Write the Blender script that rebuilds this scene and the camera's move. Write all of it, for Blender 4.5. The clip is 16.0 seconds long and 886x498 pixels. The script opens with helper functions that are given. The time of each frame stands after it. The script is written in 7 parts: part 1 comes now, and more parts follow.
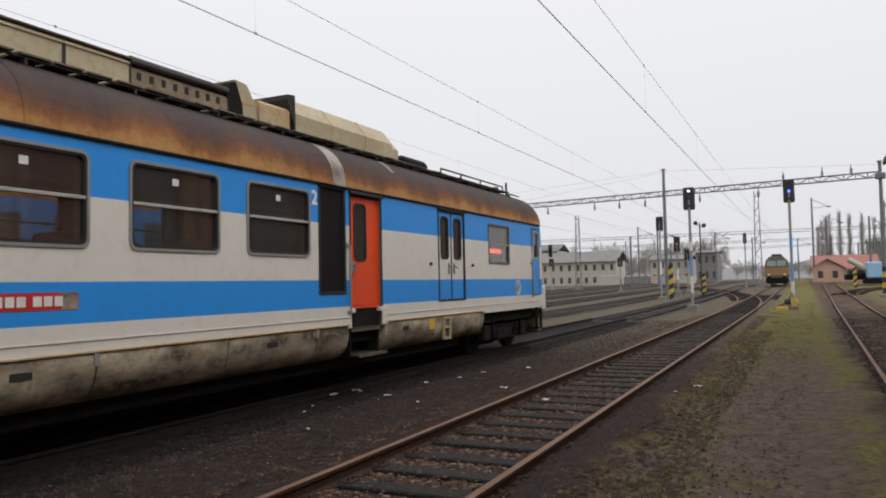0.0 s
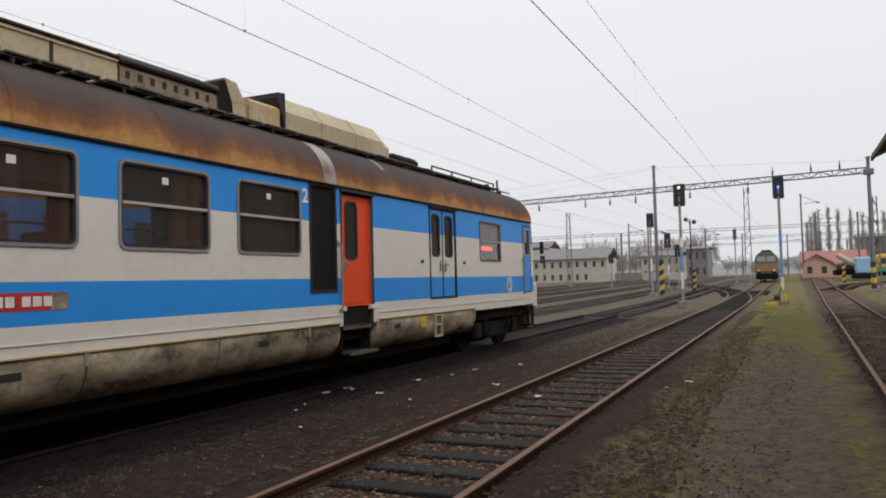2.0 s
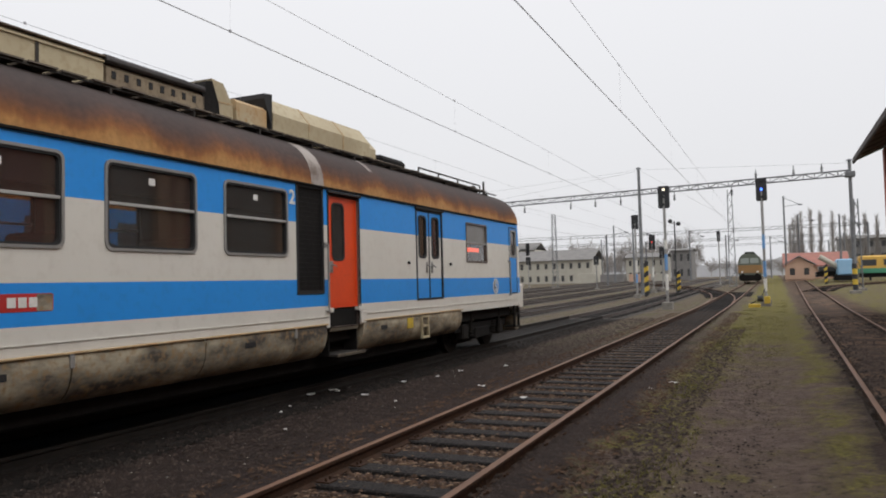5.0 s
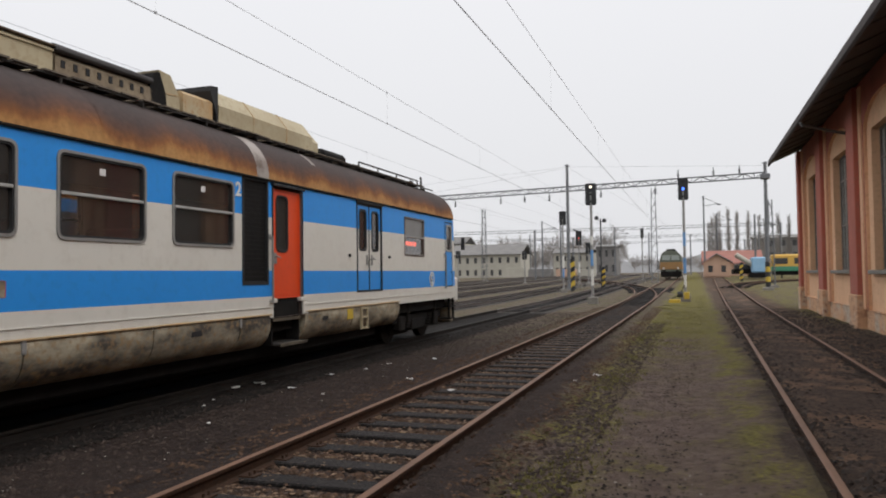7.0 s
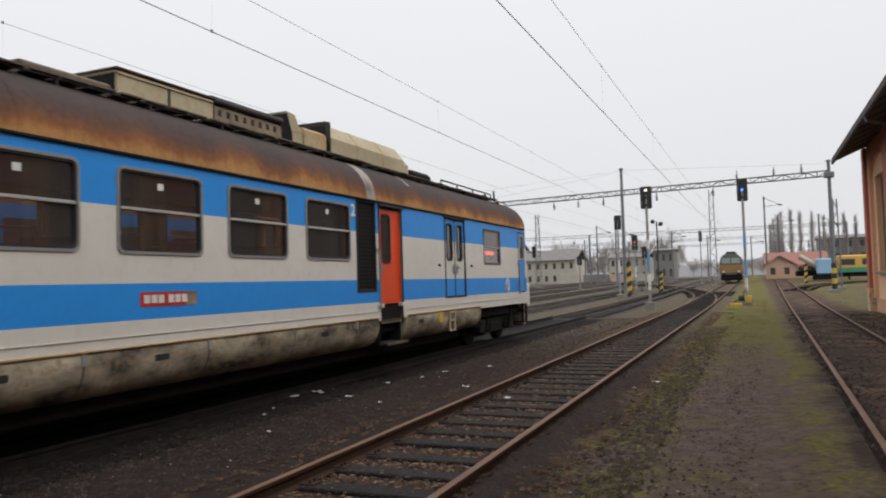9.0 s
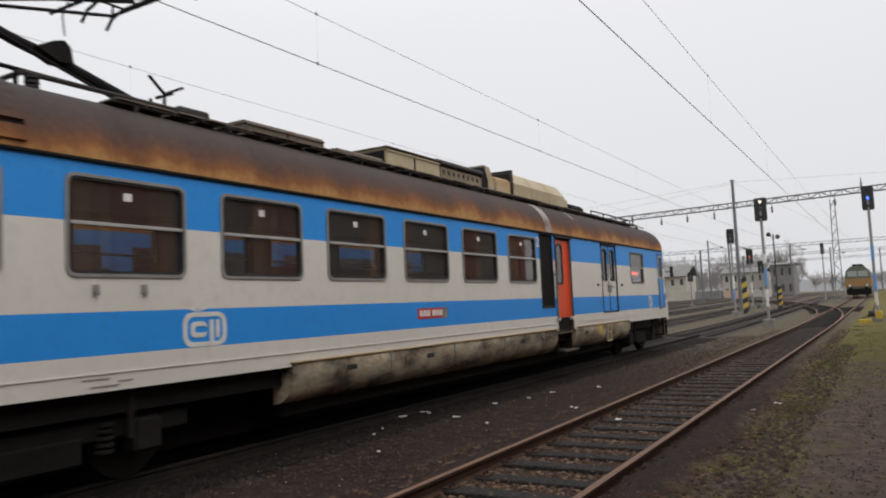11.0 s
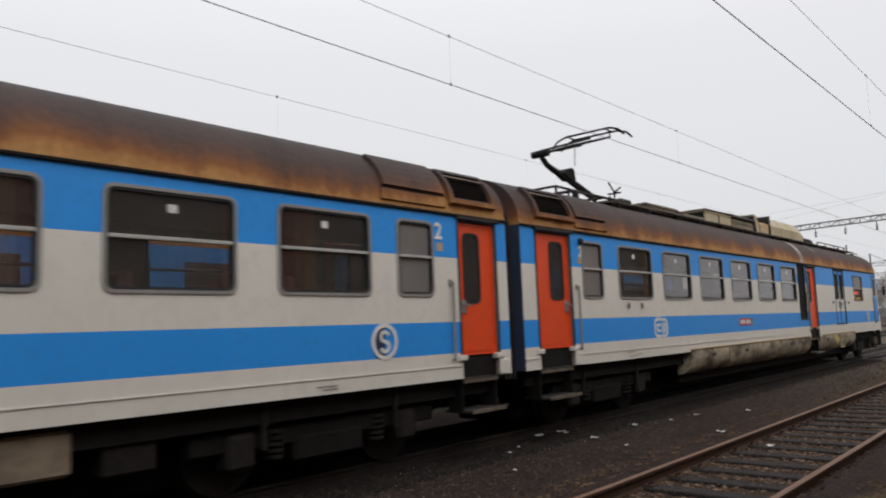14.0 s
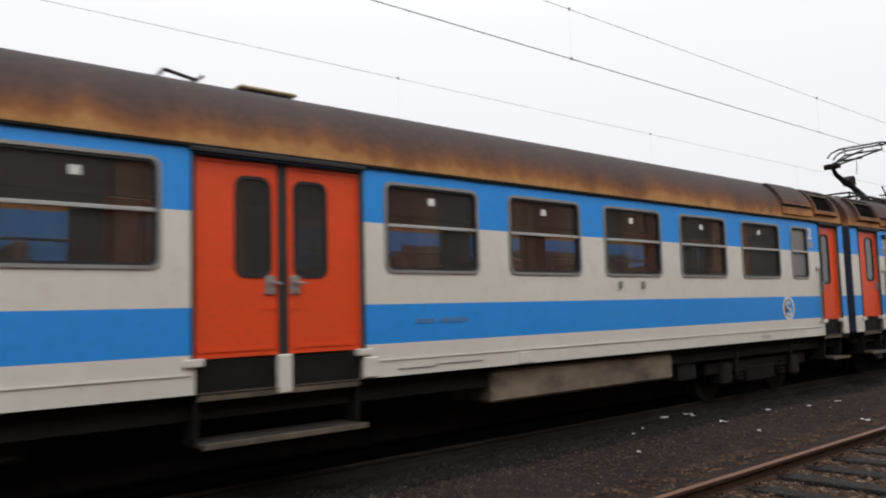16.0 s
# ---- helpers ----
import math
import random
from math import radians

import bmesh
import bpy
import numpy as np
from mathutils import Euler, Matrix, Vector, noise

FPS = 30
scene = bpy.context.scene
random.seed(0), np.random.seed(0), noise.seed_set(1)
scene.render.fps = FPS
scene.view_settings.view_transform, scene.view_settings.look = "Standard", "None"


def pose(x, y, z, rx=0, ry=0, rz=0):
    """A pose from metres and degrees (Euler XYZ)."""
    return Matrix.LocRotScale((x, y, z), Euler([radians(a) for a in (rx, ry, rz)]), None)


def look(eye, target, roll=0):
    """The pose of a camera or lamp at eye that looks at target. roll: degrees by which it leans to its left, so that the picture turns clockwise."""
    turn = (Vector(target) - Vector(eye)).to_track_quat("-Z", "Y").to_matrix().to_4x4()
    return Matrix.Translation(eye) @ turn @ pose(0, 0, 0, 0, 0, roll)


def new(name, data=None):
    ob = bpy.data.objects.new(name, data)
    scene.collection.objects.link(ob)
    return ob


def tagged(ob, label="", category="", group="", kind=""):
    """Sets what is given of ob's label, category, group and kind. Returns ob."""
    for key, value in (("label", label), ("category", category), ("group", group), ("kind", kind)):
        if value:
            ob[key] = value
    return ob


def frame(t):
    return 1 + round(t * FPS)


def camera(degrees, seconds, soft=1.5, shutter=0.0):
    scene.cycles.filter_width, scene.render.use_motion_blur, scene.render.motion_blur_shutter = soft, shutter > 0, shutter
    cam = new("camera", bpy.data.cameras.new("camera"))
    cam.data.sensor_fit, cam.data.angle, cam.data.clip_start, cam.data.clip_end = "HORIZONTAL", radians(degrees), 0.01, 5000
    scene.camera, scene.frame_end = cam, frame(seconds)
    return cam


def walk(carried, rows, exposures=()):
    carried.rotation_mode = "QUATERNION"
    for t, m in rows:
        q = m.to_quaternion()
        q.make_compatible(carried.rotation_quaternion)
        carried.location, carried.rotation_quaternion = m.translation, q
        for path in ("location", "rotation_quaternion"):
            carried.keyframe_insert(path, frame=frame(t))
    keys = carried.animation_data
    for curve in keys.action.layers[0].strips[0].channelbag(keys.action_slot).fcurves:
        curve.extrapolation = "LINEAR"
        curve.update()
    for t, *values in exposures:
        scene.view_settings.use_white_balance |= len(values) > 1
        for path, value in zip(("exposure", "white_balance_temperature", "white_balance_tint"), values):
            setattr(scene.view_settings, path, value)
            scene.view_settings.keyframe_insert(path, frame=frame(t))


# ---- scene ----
FOV = 61.22
EYE = (0.0, 0.0, 1.77)
# seconds, yaw to the left, pitch, lean, in degrees
TURNS = [(0, 25.67, 2.72, -1.16), (0.5, 25.51, 2.59, -1.41), (1, 25.35, 2.25, -1.48), (1.5, 25.32, 2.33, -1.51), (2,
25.01, 2.52, -1.49), (2.5, 25.12, 2.39, -1.46), (3, 25.02, 2.33, -1.50), (3.5, 25.38, 2.40, -1.68), (6, 21.67,
2.43, -0.97), (6.5, 20.24, 2.08, -0.71), (7, 18.60, 1.96, -0.77), (7.5, 17.35, 1.73, -0.73), (8, 18.64, 1.94,
-0.97), (10.5, 28.75, 3.91, -2.49), (11, 30.54, 4.45, -2.55), (11.5, 31.80, 5.17, -2.38), (12, 33.01, 5.58,
-2.37), (12.5, 35.35, 5.88, -2.42), (13, 37.81, 6.38, -2.40), (13.5, 39.43, 6.23, -2.32), (14, 40.74, 6.17,
-2.23), (14.5, 42.72, 5.75, -2.03), (15, 45.74, 5.33, -1.94), (15.5, 48.54, 5.17, -2.11), (16, 49.99, 4.82,
-1.65)]
# seconds, metres that the train has gone
ADVANCE = [(0, 0), (3.5, 0), (4.7, 0.005), (6, 0.217), (6.5, 0.335), (7, 0.522), (7.5, 0.792), (8, 1.181), (10.5, 4.807), (11, 5.83),
(11.5, 6.938), (12, 8.148), (12.5, 9.479), (13, 10.91), (13.5, 12.368), (14, 13.962), (14.5, 15.606), (15,
17.351), (15.5, 19.2), (16, 21.114)]

cam = camera(FOV, 16.0, soft=1.9, shutter=0.5)


def aim(yaw, pitch):
    y, p = radians(yaw), radians(pitch)
    return (EYE[0] - math.sin(y) * math.cos(p), EYE[1] + math.cos(y) * math.cos(p), EYE[2] + math.sin(p))


walk(cam, [(t, look(EYE, aim(yaw, pitch), lean)) for t, yaw, pitch, lean in TURNS],
     [(0, 0.0), (8, 0.0), (12.5, -0.09), (14.2, -0.10), (15, -0.02), (15.5, 0.06), (16, 0.14)])

# ---- world and sun: a bright overcast winter sky ----
world = bpy.data.worlds.new("overcast_sky")
scene.world = world
world.use_nodes = True
wn, wl = world.node_tree.nodes, world.node_tree.links
wn.clear()
sky = wn.new("ShaderNodeTexSky")
sky.sky_type, sky.sun_disc = "NISHITA", False
sky.sun_elevation, sky.sun_rotation = radians(42), radians(108)
sky.air_density, sky.dust_density = 2.0, 4.0
sky_level = wn.new("ShaderNodeMixRGB")
sky_level.blend_type, sky_level.inputs[0].default_value = "MULTIPLY", 1.0
sky_level.inputs[2].default_value = (0.1, 0.1, 0.1, 1)
coords = wn.new("ShaderNodeTexCoord")
parts_xyz = wn.new("ShaderNodeSeparateXYZ")
cloud_ramp = wn.new("ShaderNodeValToRGB")
cloud_ramp.color_ramp.elements[0].position, cloud_ramp.color_ramp.elements[0].color = 0.0, (0.78, 0.785, 0.815, 1)
cloud_ramp.color_ramp.elements[1].position, cloud_ramp.color_ramp.elements[1].color = 1.0, (1.55, 1.55, 1.60, 1)
middle = cloud_ramp.color_ramp.elements.new(0.35)
middle.color = (0.90, 0.90, 0.93, 1)
cloud_noise = wn.new("ShaderNodeTexNoise")
cloud_noise.inputs["Scale"].default_value, cloud_noise.inputs["Detail"].default_value = 2.2, 4.0
cloud_add = wn.new("ShaderNodeMixRGB")
cloud_add.blend_type, cloud_add.inputs[0].default_value = "OVERLAY", 0.07
cover = wn.new("ShaderNodeMixRGB")
cover.inputs[0].default_value = 0.95
back = wn.new("ShaderNodeBackground")
back.inputs["Strength"].default_value = 1.0
out = wn.new("ShaderNodeOutputWorld")
wl.new(sky.outputs[0], sky_level.inputs[1])
wl.new(coords.outputs["Generated"], parts_xyz.inputs[0])
wl.new(coords.outputs["Generated"], cloud_noise.inputs["Vector"])
wl.new(parts_xyz.outputs[2], cloud_ramp.inputs[0])
wl.new(cloud_ramp.outputs[0], cloud_add.inputs[1])
wl.new(cloud_noise.outputs[0], cloud_add.inputs[2])
wl.new(sky_level.outputs[0], cover.inputs[1])
wl.new(cloud_add.outputs[0], cover.inputs[2])
wl.new(cover.outputs[0], back.inputs[0])
wl.new(back.outputs[0], out.inputs[0])

sun_data = bpy.data.lights.new("sun", "SUN")
sun_data.energy, sun_data.angle, sun_data.color = 1.25, radians(60), (1.0, 0.98, 0.95)
sun = new("sun", sun_data)
sun.matrix_world = look((0, 0, 0), (-0.75, 0.25, -0.72))


# ---- materials ----
def material(name, base, other=None, rough=0.6, metal=0.0, scale=4.0, detail=8.0, bump=0.0, bump_scale=None, low=0.35, high=0.65,
             stretch=(1, 1, 1), fine=None, emission=None, strength=0.0, island=0.0, spec=0.5):
    """A principled material: two colours mixed by noise, a second finer noise, and bump."""
    m = bpy.data.materials.new(name)
    m.use_nodes = True
    n, l = m.node_tree.nodes, m.node_tree.links
    p = n["Principled BSDF"]
    p.inputs["Roughness"].default_value, p.inputs["Metallic"].default_value = rough, metal
    p.inputs["Specular IOR Level"].default_value = spec
    p.inputs["Base Color"].default_value = (*base, 1)
    if emission:
        p.inputs["Emission Color"].default_value = (*emission, 1)
        p.inputs["Emission Strength"].default_value = strength
    tc, mp = n.new("ShaderNodeTexCoord"), n.new("ShaderNodeMapping")
    mp.inputs["Scale"].default_value = stretch
    l.new(tc.outputs["Object"], mp.inputs[0])
    colour = None
    if other:
        t = n.new("ShaderNodeTexNoise")
        t.inputs["Scale"].default_value, t.inputs["Detail"].default_value, t.inputs["Roughness"].default_value = scale, detail, 0.62
        l.new(mp.outputs[0], t.inputs["Vector"])
        r = n.new("ShaderNodeMapRange")
        r.inputs["From Min"].default_value, r.inputs["From Max"].default_value = low, high
        l.new(t.outputs[0], r.inputs[0])
        x = n.new("ShaderNodeMixRGB")
        x.inputs[1].default_value, x.inputs[2].default_value = (*base, 1), (*other, 1)
        l.new(r.outputs[0], x.inputs[0])
        colour = x.outputs[0]
        if fine:
            f = n.new("ShaderNodeTexNoise")
            f.inputs["Scale"].default_value, f.inputs["Detail"].default_value = scale * 9, 4
            l.new(tc.outputs["Object"], f.inputs["Vector"])
            fr = n.new("ShaderNodeMapRange")
            fr.inputs["From Min"].default_value, fr.inputs["From Max"].default_value = 0.5, 0.72
            l.new(f.outputs[0], fr.inputs[0])
            y = n.new("ShaderNodeMixRGB")
            y.inputs[2].default_value = (*fine, 1)
            l.new(fr.outputs[0], y.inputs[0])
            l.new(colour, y.inputs[1])
            colour = y.outputs[0]
        if island:
            g = n.new("ShaderNodeNewGeometry")
            oi = n.new("ShaderNodeObjectInfo")
            sm = n.new("ShaderNodeMath")
            sm.operation = "ADD"
            l.new(g.outputs["Random Per Island"], sm.inputs[0])
            l.new(oi.outputs["Random"], sm.inputs[1])
            mr = n.new("ShaderNodeMapRange")
            mr.inputs["From Max"].default_value = 2.0
            mr.inputs["To Min"].default_value, mr.inputs["To Max"].default_value = 1 - island, 1 + island
            l.new(sm.outputs[0], mr.inputs[0])
            hv = n.new("ShaderNodeHueSaturation")
            l.new(mr.outputs[0], hv.inputs["Value"])
            l.new(colour, hv.inputs["Color"])
            colour = hv.outputs[0]
        l.new(colour, p.inputs["Base Color"])
    if bump:
        b, bt = n.new("ShaderNodeBump"), n.new("ShaderNodeTexNoise")
        bt.inputs["Scale"].default_value, bt.inputs["Detail"].default_value = bump_scale or scale * 4, 6
        b.inputs["Strength"].default_value, b.inputs["Distance"].default_value = bump, 0.03
        l.new(mp.outputs[0], bt.inputs["Vector"])
        l.new(bt.outputs[0], b.inputs["Height"])
        l.new(b.outputs[0], p.inputs["Normal"])
    return m


def glass(name, tint, gloss_rough=0.03, dirt=0.045):
    """A window pane: what lies behind it, tinted, and a Fresnel reflection."""
    m = bpy.data.materials.new(name)
    m.use_nodes = True
    n, l = m.node_tree.nodes, m.node_tree.links
    n.clear()
    tr, gl, mx, o = (n.new("ShaderNode" + k) for k in ("BsdfTransparent", "BsdfGlossy", "MixShader", "OutputMaterial"))
    fr, steep, level = n.new("ShaderNodeLayerWeight"), n.new("ShaderNodeMath"), n.new("ShaderNodeMath")
    tr.inputs[0].default_value = (*tint, 1)
    gl.inputs["Roughness"].default_value = gloss_rough
    fr.inputs["Blend"].default_value = 0.5
    steep.operation, steep.inputs[1].default_value = "POWER", 4.0
    level.operation, level.inputs[1].default_value, level.inputs[2].default_value = "MULTIPLY_ADD", 0.75, 0.06
    l.new(fr.outputs["Facing"], steep.inputs[0])
    l.new(steep.outputs[0], level.inputs[0])
    film, dust = n.new("ShaderNodeMixShader"), n.new("ShaderNodeBsdfDiffuse")
    film.inputs[0].default_value = dirt
    dust.inputs[0].default_value = (0.34, 0.29, 0.26, 1)
    l.new(tr.outputs[0], film.inputs[1])
    l.new(dust.outputs[0], film.inputs[2])
    l.new(level.outputs[0], mx.inputs[0])
    l.new(film.outputs[0], mx.inputs[1])
    l.new(gl.outputs[0], mx.inputs[2])
    l.new(mx.outputs[0], o.inputs[0])
    return m


BLUE = material("blue_paint", (0.013, 0.235, 0.67), (0.016, 0.25, 0.70), 0.45, scale=1.3, bump=0.03, bump_scale=3, fine=(0.016, 0.225, 0.62))
WHITE = material("white_paint", (0.62, 0.595, 0.54), (0.58, 0.555, 0.50), 0.45, scale=0.9, bump=0.012, bump_scale=2, fine=(0.56, 0.53, 0.475), stretch=(1, 1, 0.35))
ORANGE = material("orange_paint", (0.70, 0.066, 0.011), (0.64, 0.062, 0.012), 0.4, scale=2.2, bump=0.03, bump_scale=4, fine=(0.58, 0.062, 0.014))
GREYMETAL = material("grey_metal", (0.29, 0.285, 0.275), (0.235, 0.23, 0.22), 0.4, 0.3, scale=3, fine=(0.27, 0.265, 0.25))
PALEBAR = material("pale_window_bar", (0.42, 0.415, 0.40), (0.34, 0.335, 0.32), 0.4, 0.2, scale=4)
DARKRUBBER = material("dark_rubber", (0.009, 0.009, 0.010), (0.014, 0.014, 0.015), 0.75, scale=5)
WORNGREY = material("worn_grey_steel", (0.20, 0.17, 0.15), (0.11, 0.085, 0.07), 0.6, 0.3, scale=6, fine=(0.08, 0.06, 0.05))
STEPEDGE = material("worn_step_edge", (0.15, 0.12, 0.085), (0.07, 0.057, 0.043), 0.7, 0.2, scale=4, bump=0.1)
# Grime black, set deeper to carry the shade on gear beneath the cars
GRIMESHADE = material("grime_shade_black", (0.0055, 0.005, 0.0048), (0.011, 0.0095, 0.0085), 0.85, scale=3, bump=0.3, spec=0.2)
DIRTYSTEEL = material("dirty_steel", (0.016, 0.0135, 0.012), (0.032, 0.026, 0.021), 0.8, 0.1, scale=5, bump=0.2)
CREAM = material("cream_roof_box", (0.43, 0.37, 0.245), (0.34, 0.28, 0.175), 0.65, scale=1.2, fine=(0.33, 0.265, 0.16), bump=0.1)
CREAMRUST = material("rusty_cream", (0.40, 0.25, 0.11), (0.40, 0.33, 0.21), 0.7, scale=1.5, fine=(0.33, 0.19, 0.08), bump=0.1)
PANE = glass("window_glass", (0.80, 0.77, 0.75))
DARKPANE2 = material("dark_coach_window", (0.03, 0.026, 0.025), (0.05, 0.042, 0.038), 0.12, scale=1.2)
DARKPANE = glass("dark_glass", (0.30, 0.28, 0.27), 0.05, 0.08)
INTERIOR = material("brown_interior", (0.13, 0.095, 0.08), (0.16, 0.115, 0.095), 0.7, scale=2)
SEATMAT = material("dark_leatherette", (0.075, 0.035, 0.03), (0.055, 0.028, 0.025), 0.55, scale=3)
PALEWALL = material("pale_interior_panel", (0.42, 0.38, 0.33), (0.36, 0.33, 0.28), 0.6, scale=2)
PAPER = material("white_paper", (0.66, 0.65, 0.63), (0.52, 0.51, 0.49), 0.8, scale=9)
REDPLATE = material("red_number_plate", (0.45, 0.022, 0.02), (0.36, 0.025, 0.022), 0.5, scale=6)
WHITEMARK = material("white_marking", (0.68, 0.67, 0.63), (0.55, 0.54, 0.5), 0.6, scale=8)
FADEDMARK = material("faded_lettering", (0.075, 0.16, 0.31), (0.05, 0.19, 0.46), 0.6, scale=9)
DARKMARK = material("dark_blue_marking", (0.012, 0.02, 0.07), (0.018, 0.028, 0.09), 0.5, scale=8)
YELLOWMARK = material("yellow_paint", (0.60, 0.42, 0.03), (0.48, 0.33, 0.04), 0.6, scale=6, fine=(0.25, 0.18, 0.05))
RAILRUST = material("rusty_rail", (0.050, 0.026, 0.016), (0.032, 0.019, 0.013), 0.85, 0.0, scale=6, bump=0.15, fine=(0.085, 0.042, 0.023), spec=0.2)
RAILTOP = material("worn_rail_head", (0.185, 0.098, 0.058), (0.120, 0.062, 0.037), 0.62, 0.0, spec=0.3, scale=3, stretch=(6, 0.4, 6))
SLEEPER = material("tarred_sleeper_wood", (0.009, 0.0078, 0.0072), (0.019, 0.0160, 0.0147), 0.8, spec=0.2, scale=5, bump=0.5, stretch=(1, 7, 3), fine=(0.05, 0.043, 0.037), island=0.3)
STONE = material("ballast_stone", (0.034, 0.024, 0.0195), (0.082, 0.060, 0.049), 0.95, spec=0.2, scale=6, island=0.55)
LEAF = material("dead_leaf", (0.105, 0.061, 0.034), (0.20, 0.128, 0.074), 0.85, scale=6, island=0.5)
CONCRETE = material("concrete", (0.24, 0.225, 0.20), (0.16, 0.15, 0.13), 0.85, scale=3, bump=0.15, fine=(0.11, 0.10, 0.088))
MASTSTEEL = material("galvanised_mast", (0.20, 0.21, 0.22), (0.14, 0.145, 0.15), 0.55, 0.5, scale=3, fine=(0.11, 0.10, 0.10))
WIREMAT = material("copper_wire", (0.27, 0.27, 0.28), (0.33, 0.33, 0.34), 0.6, 0.3, scale=3)
SIGNALBLACK = material("signal_black", (0.014, 0.015, 0.017), (0.025, 0.026, 0.028), 0.6, scale=4)
LAMPWHITE = material("white_signal_light", (0.9, 0.85, 0.75), emission=(1.0, 0.86, 0.68), strength=2.5)
LAMPBLUE = material("blue_signal_light", (0.05, 0.1, 0.9), emission=(0.05, 0.16, 1.0), strength=5.0)
LAMPRED = material("red_signal_light", (0.7, 0.05, 0.03), emission=(1.0, 0.06, 0.04), strength=1.6)
LAMPDARK = material("unlit_lens", (0.03, 0.03, 0.035), (0.05, 0.05, 0.05), 0.2, scale=6)
BLUEPOST = material("blue_post_paint", (0.10, 0.25, 0.52), (0.14, 0.29, 0.5), 0.6, scale=4)
BRICK = material("red_brick_pilaster", (0.42, 0.118, 0.08), (0.34, 0.096, 0.066), 0.85, scale=1.4, bump=0.3, bump_scale=14, fine=(0.31, 0.13, 0.09), stretch=(1, 1, 0.5))
OCHRE = material("ochre_render", (0.74, 0.46, 0.28), (0.67, 0.395, 0.23), 0.9, scale=0.9, bump=0.2, fine=(0.60, 0.36, 0.21), stretch=(1, 1, 0.4))
PEELED = material("peeling_plinth_plaster", (0.56, 0.33, 0.19), (0.46, 0.37, 0.28), 0.92, scale=0.8, low=0.50, high=0.58, bump=0.5, bump_scale=6, fine=(0.24, 0.11, 0.07))
EAVE = material("dark_eave_boards", (0.055, 0.046, 0.044), (0.075, 0.062, 0.058), 0.85, scale=4, stretch=(6, 0.6, 6))
ROOFTIN = material("dark_roof_felt", (0.035, 0.034, 0.036), (0.055, 0.052, 0.052), 0.85, scale=2)
# Grimy glass, its base colour raised to hold a pale reflection
SHEDGLASS = material("grimy_glass_with_reflection", (0.24, 0.255, 0.24), (0.36, 0.37, 0.35), 0.2, scale=1.2, fine=(0.12, 0.13, 0.125), stretch=(1, 1, 0.35))
MUNTIN = material("window_muntin", (0.20, 0.17, 0.145), (0.13, 0.11, 0.095), 0.7, scale=7)


def roof_material():
    """Sooty brown carriage roof: black along the crest, rust streaks below, ochre bare paint along the gutter."""
    m = bpy.data.materials.new("sooty_rusty_roof")
    m.use_nodes = True
    n, l = m.node_tree.nodes, m.node_tree.links
    p = n["Principled BSDF"]
    p.inputs["Roughness"].default_value = 0.72
    p.inputs["Specular IOR Level"].default_value = 0.3
    tc = n.new("ShaderNodeTexCoord")
    sep = n.new("ShaderNodeSeparateXYZ")
    l.new(tc.outputs["Object"], sep.inputs[0])
    mp = n.new("ShaderNodeMapping")
    mp.inputs["Scale"].default_value = (0.25, 1.0, 0.25)
    l.new(tc.outputs["Object"], mp.inputs[0])
    streak = n.new("ShaderNodeTexNoise")
    streak.inputs["Scale"].default_value, streak.inputs["Detail"].default_value, streak.inputs["Roughness"].default_value = 1.3, 9, 0.56
    l.new(mp.outputs[0], streak.inputs["Vector"])
    hgt = n.new("ShaderNodeMapRange")
    hgt.inputs["From Min"].default_value, hgt.inputs["From Max"].default_value = 3.29, 4.02
    l.new(sep.outputs[2], hgt.inputs[0])
    a = n.new("ShaderNodeMath")
    a.operation = "MULTIPLY_ADD"
    a.inputs[1].default_value, a.inputs[2].default_value = 0.80, -0.39
    l.new(streak.outputs[0], a.inputs[0])
    b = n.new("ShaderNodeMath")
    b.operation = "ADD"
    l.new(a.outputs[0], b.inputs[0])
    l.new(hgt.outputs[0], b.inputs[1])
    r = n.new("ShaderNodeValToRGB")
    e = r.color_ramp.elements
    e[0].position, e[0].color = 0.0, (0.36, 0.19, 0.065, 1)
    e[1].position, e[1].color = 1.0, (0.030, 0.020, 0.018, 1)
    for pos, c in ((0.13, (0.31, 0.15, 0.048, 1)), (0.25, (0.19, 0.072, 0.022, 1)), (0.42, (0.088, 0.040, 0.024, 1)), (0.62, (0.050, 0.030, 0.025, 1))):
        e.new(pos).color = c
    l.new(b.outputs[0], r.inputs[0])
    fine = n.new("ShaderNodeTexNoise")
    fine.inputs["Scale"].default_value, fine.inputs["Detail"].default_value = 14, 5
    l.new(tc.outputs["Object"], fine.inputs["Vector"])
    mix = n.new("ShaderNodeMixRGB")
    mix.blend_type, mix.inputs[0].default_value = "OVERLAY", 0.45
    l.new(r.outputs[0], mix.inputs[1])
    l.new(fine.outputs[0], mix.inputs[2])
    l.new(mix.outputs[0], p.inputs["Base Color"])
    bp = n.new("ShaderNodeBump")
    bp.inputs["Strength"].default_value, bp.inputs["Distance"].default_value = 0.15, 0.02
    l.new(streak.outputs[0], bp.inputs["Height"])
    l.new(bp.outputs[0], p.inputs["Normal"])
    return m


ROOF = roof_material()
SKIRT = material("grimy_cream_skirt", (0.46, 0.40, 0.29), (0.05, 0.042, 0.034), 0.75, scale=1.5, low=0.34, high=0.60, stretch=(1, 0.7, 1.5), fine=(0.24, 0.155, 0.075), bump=0.2)


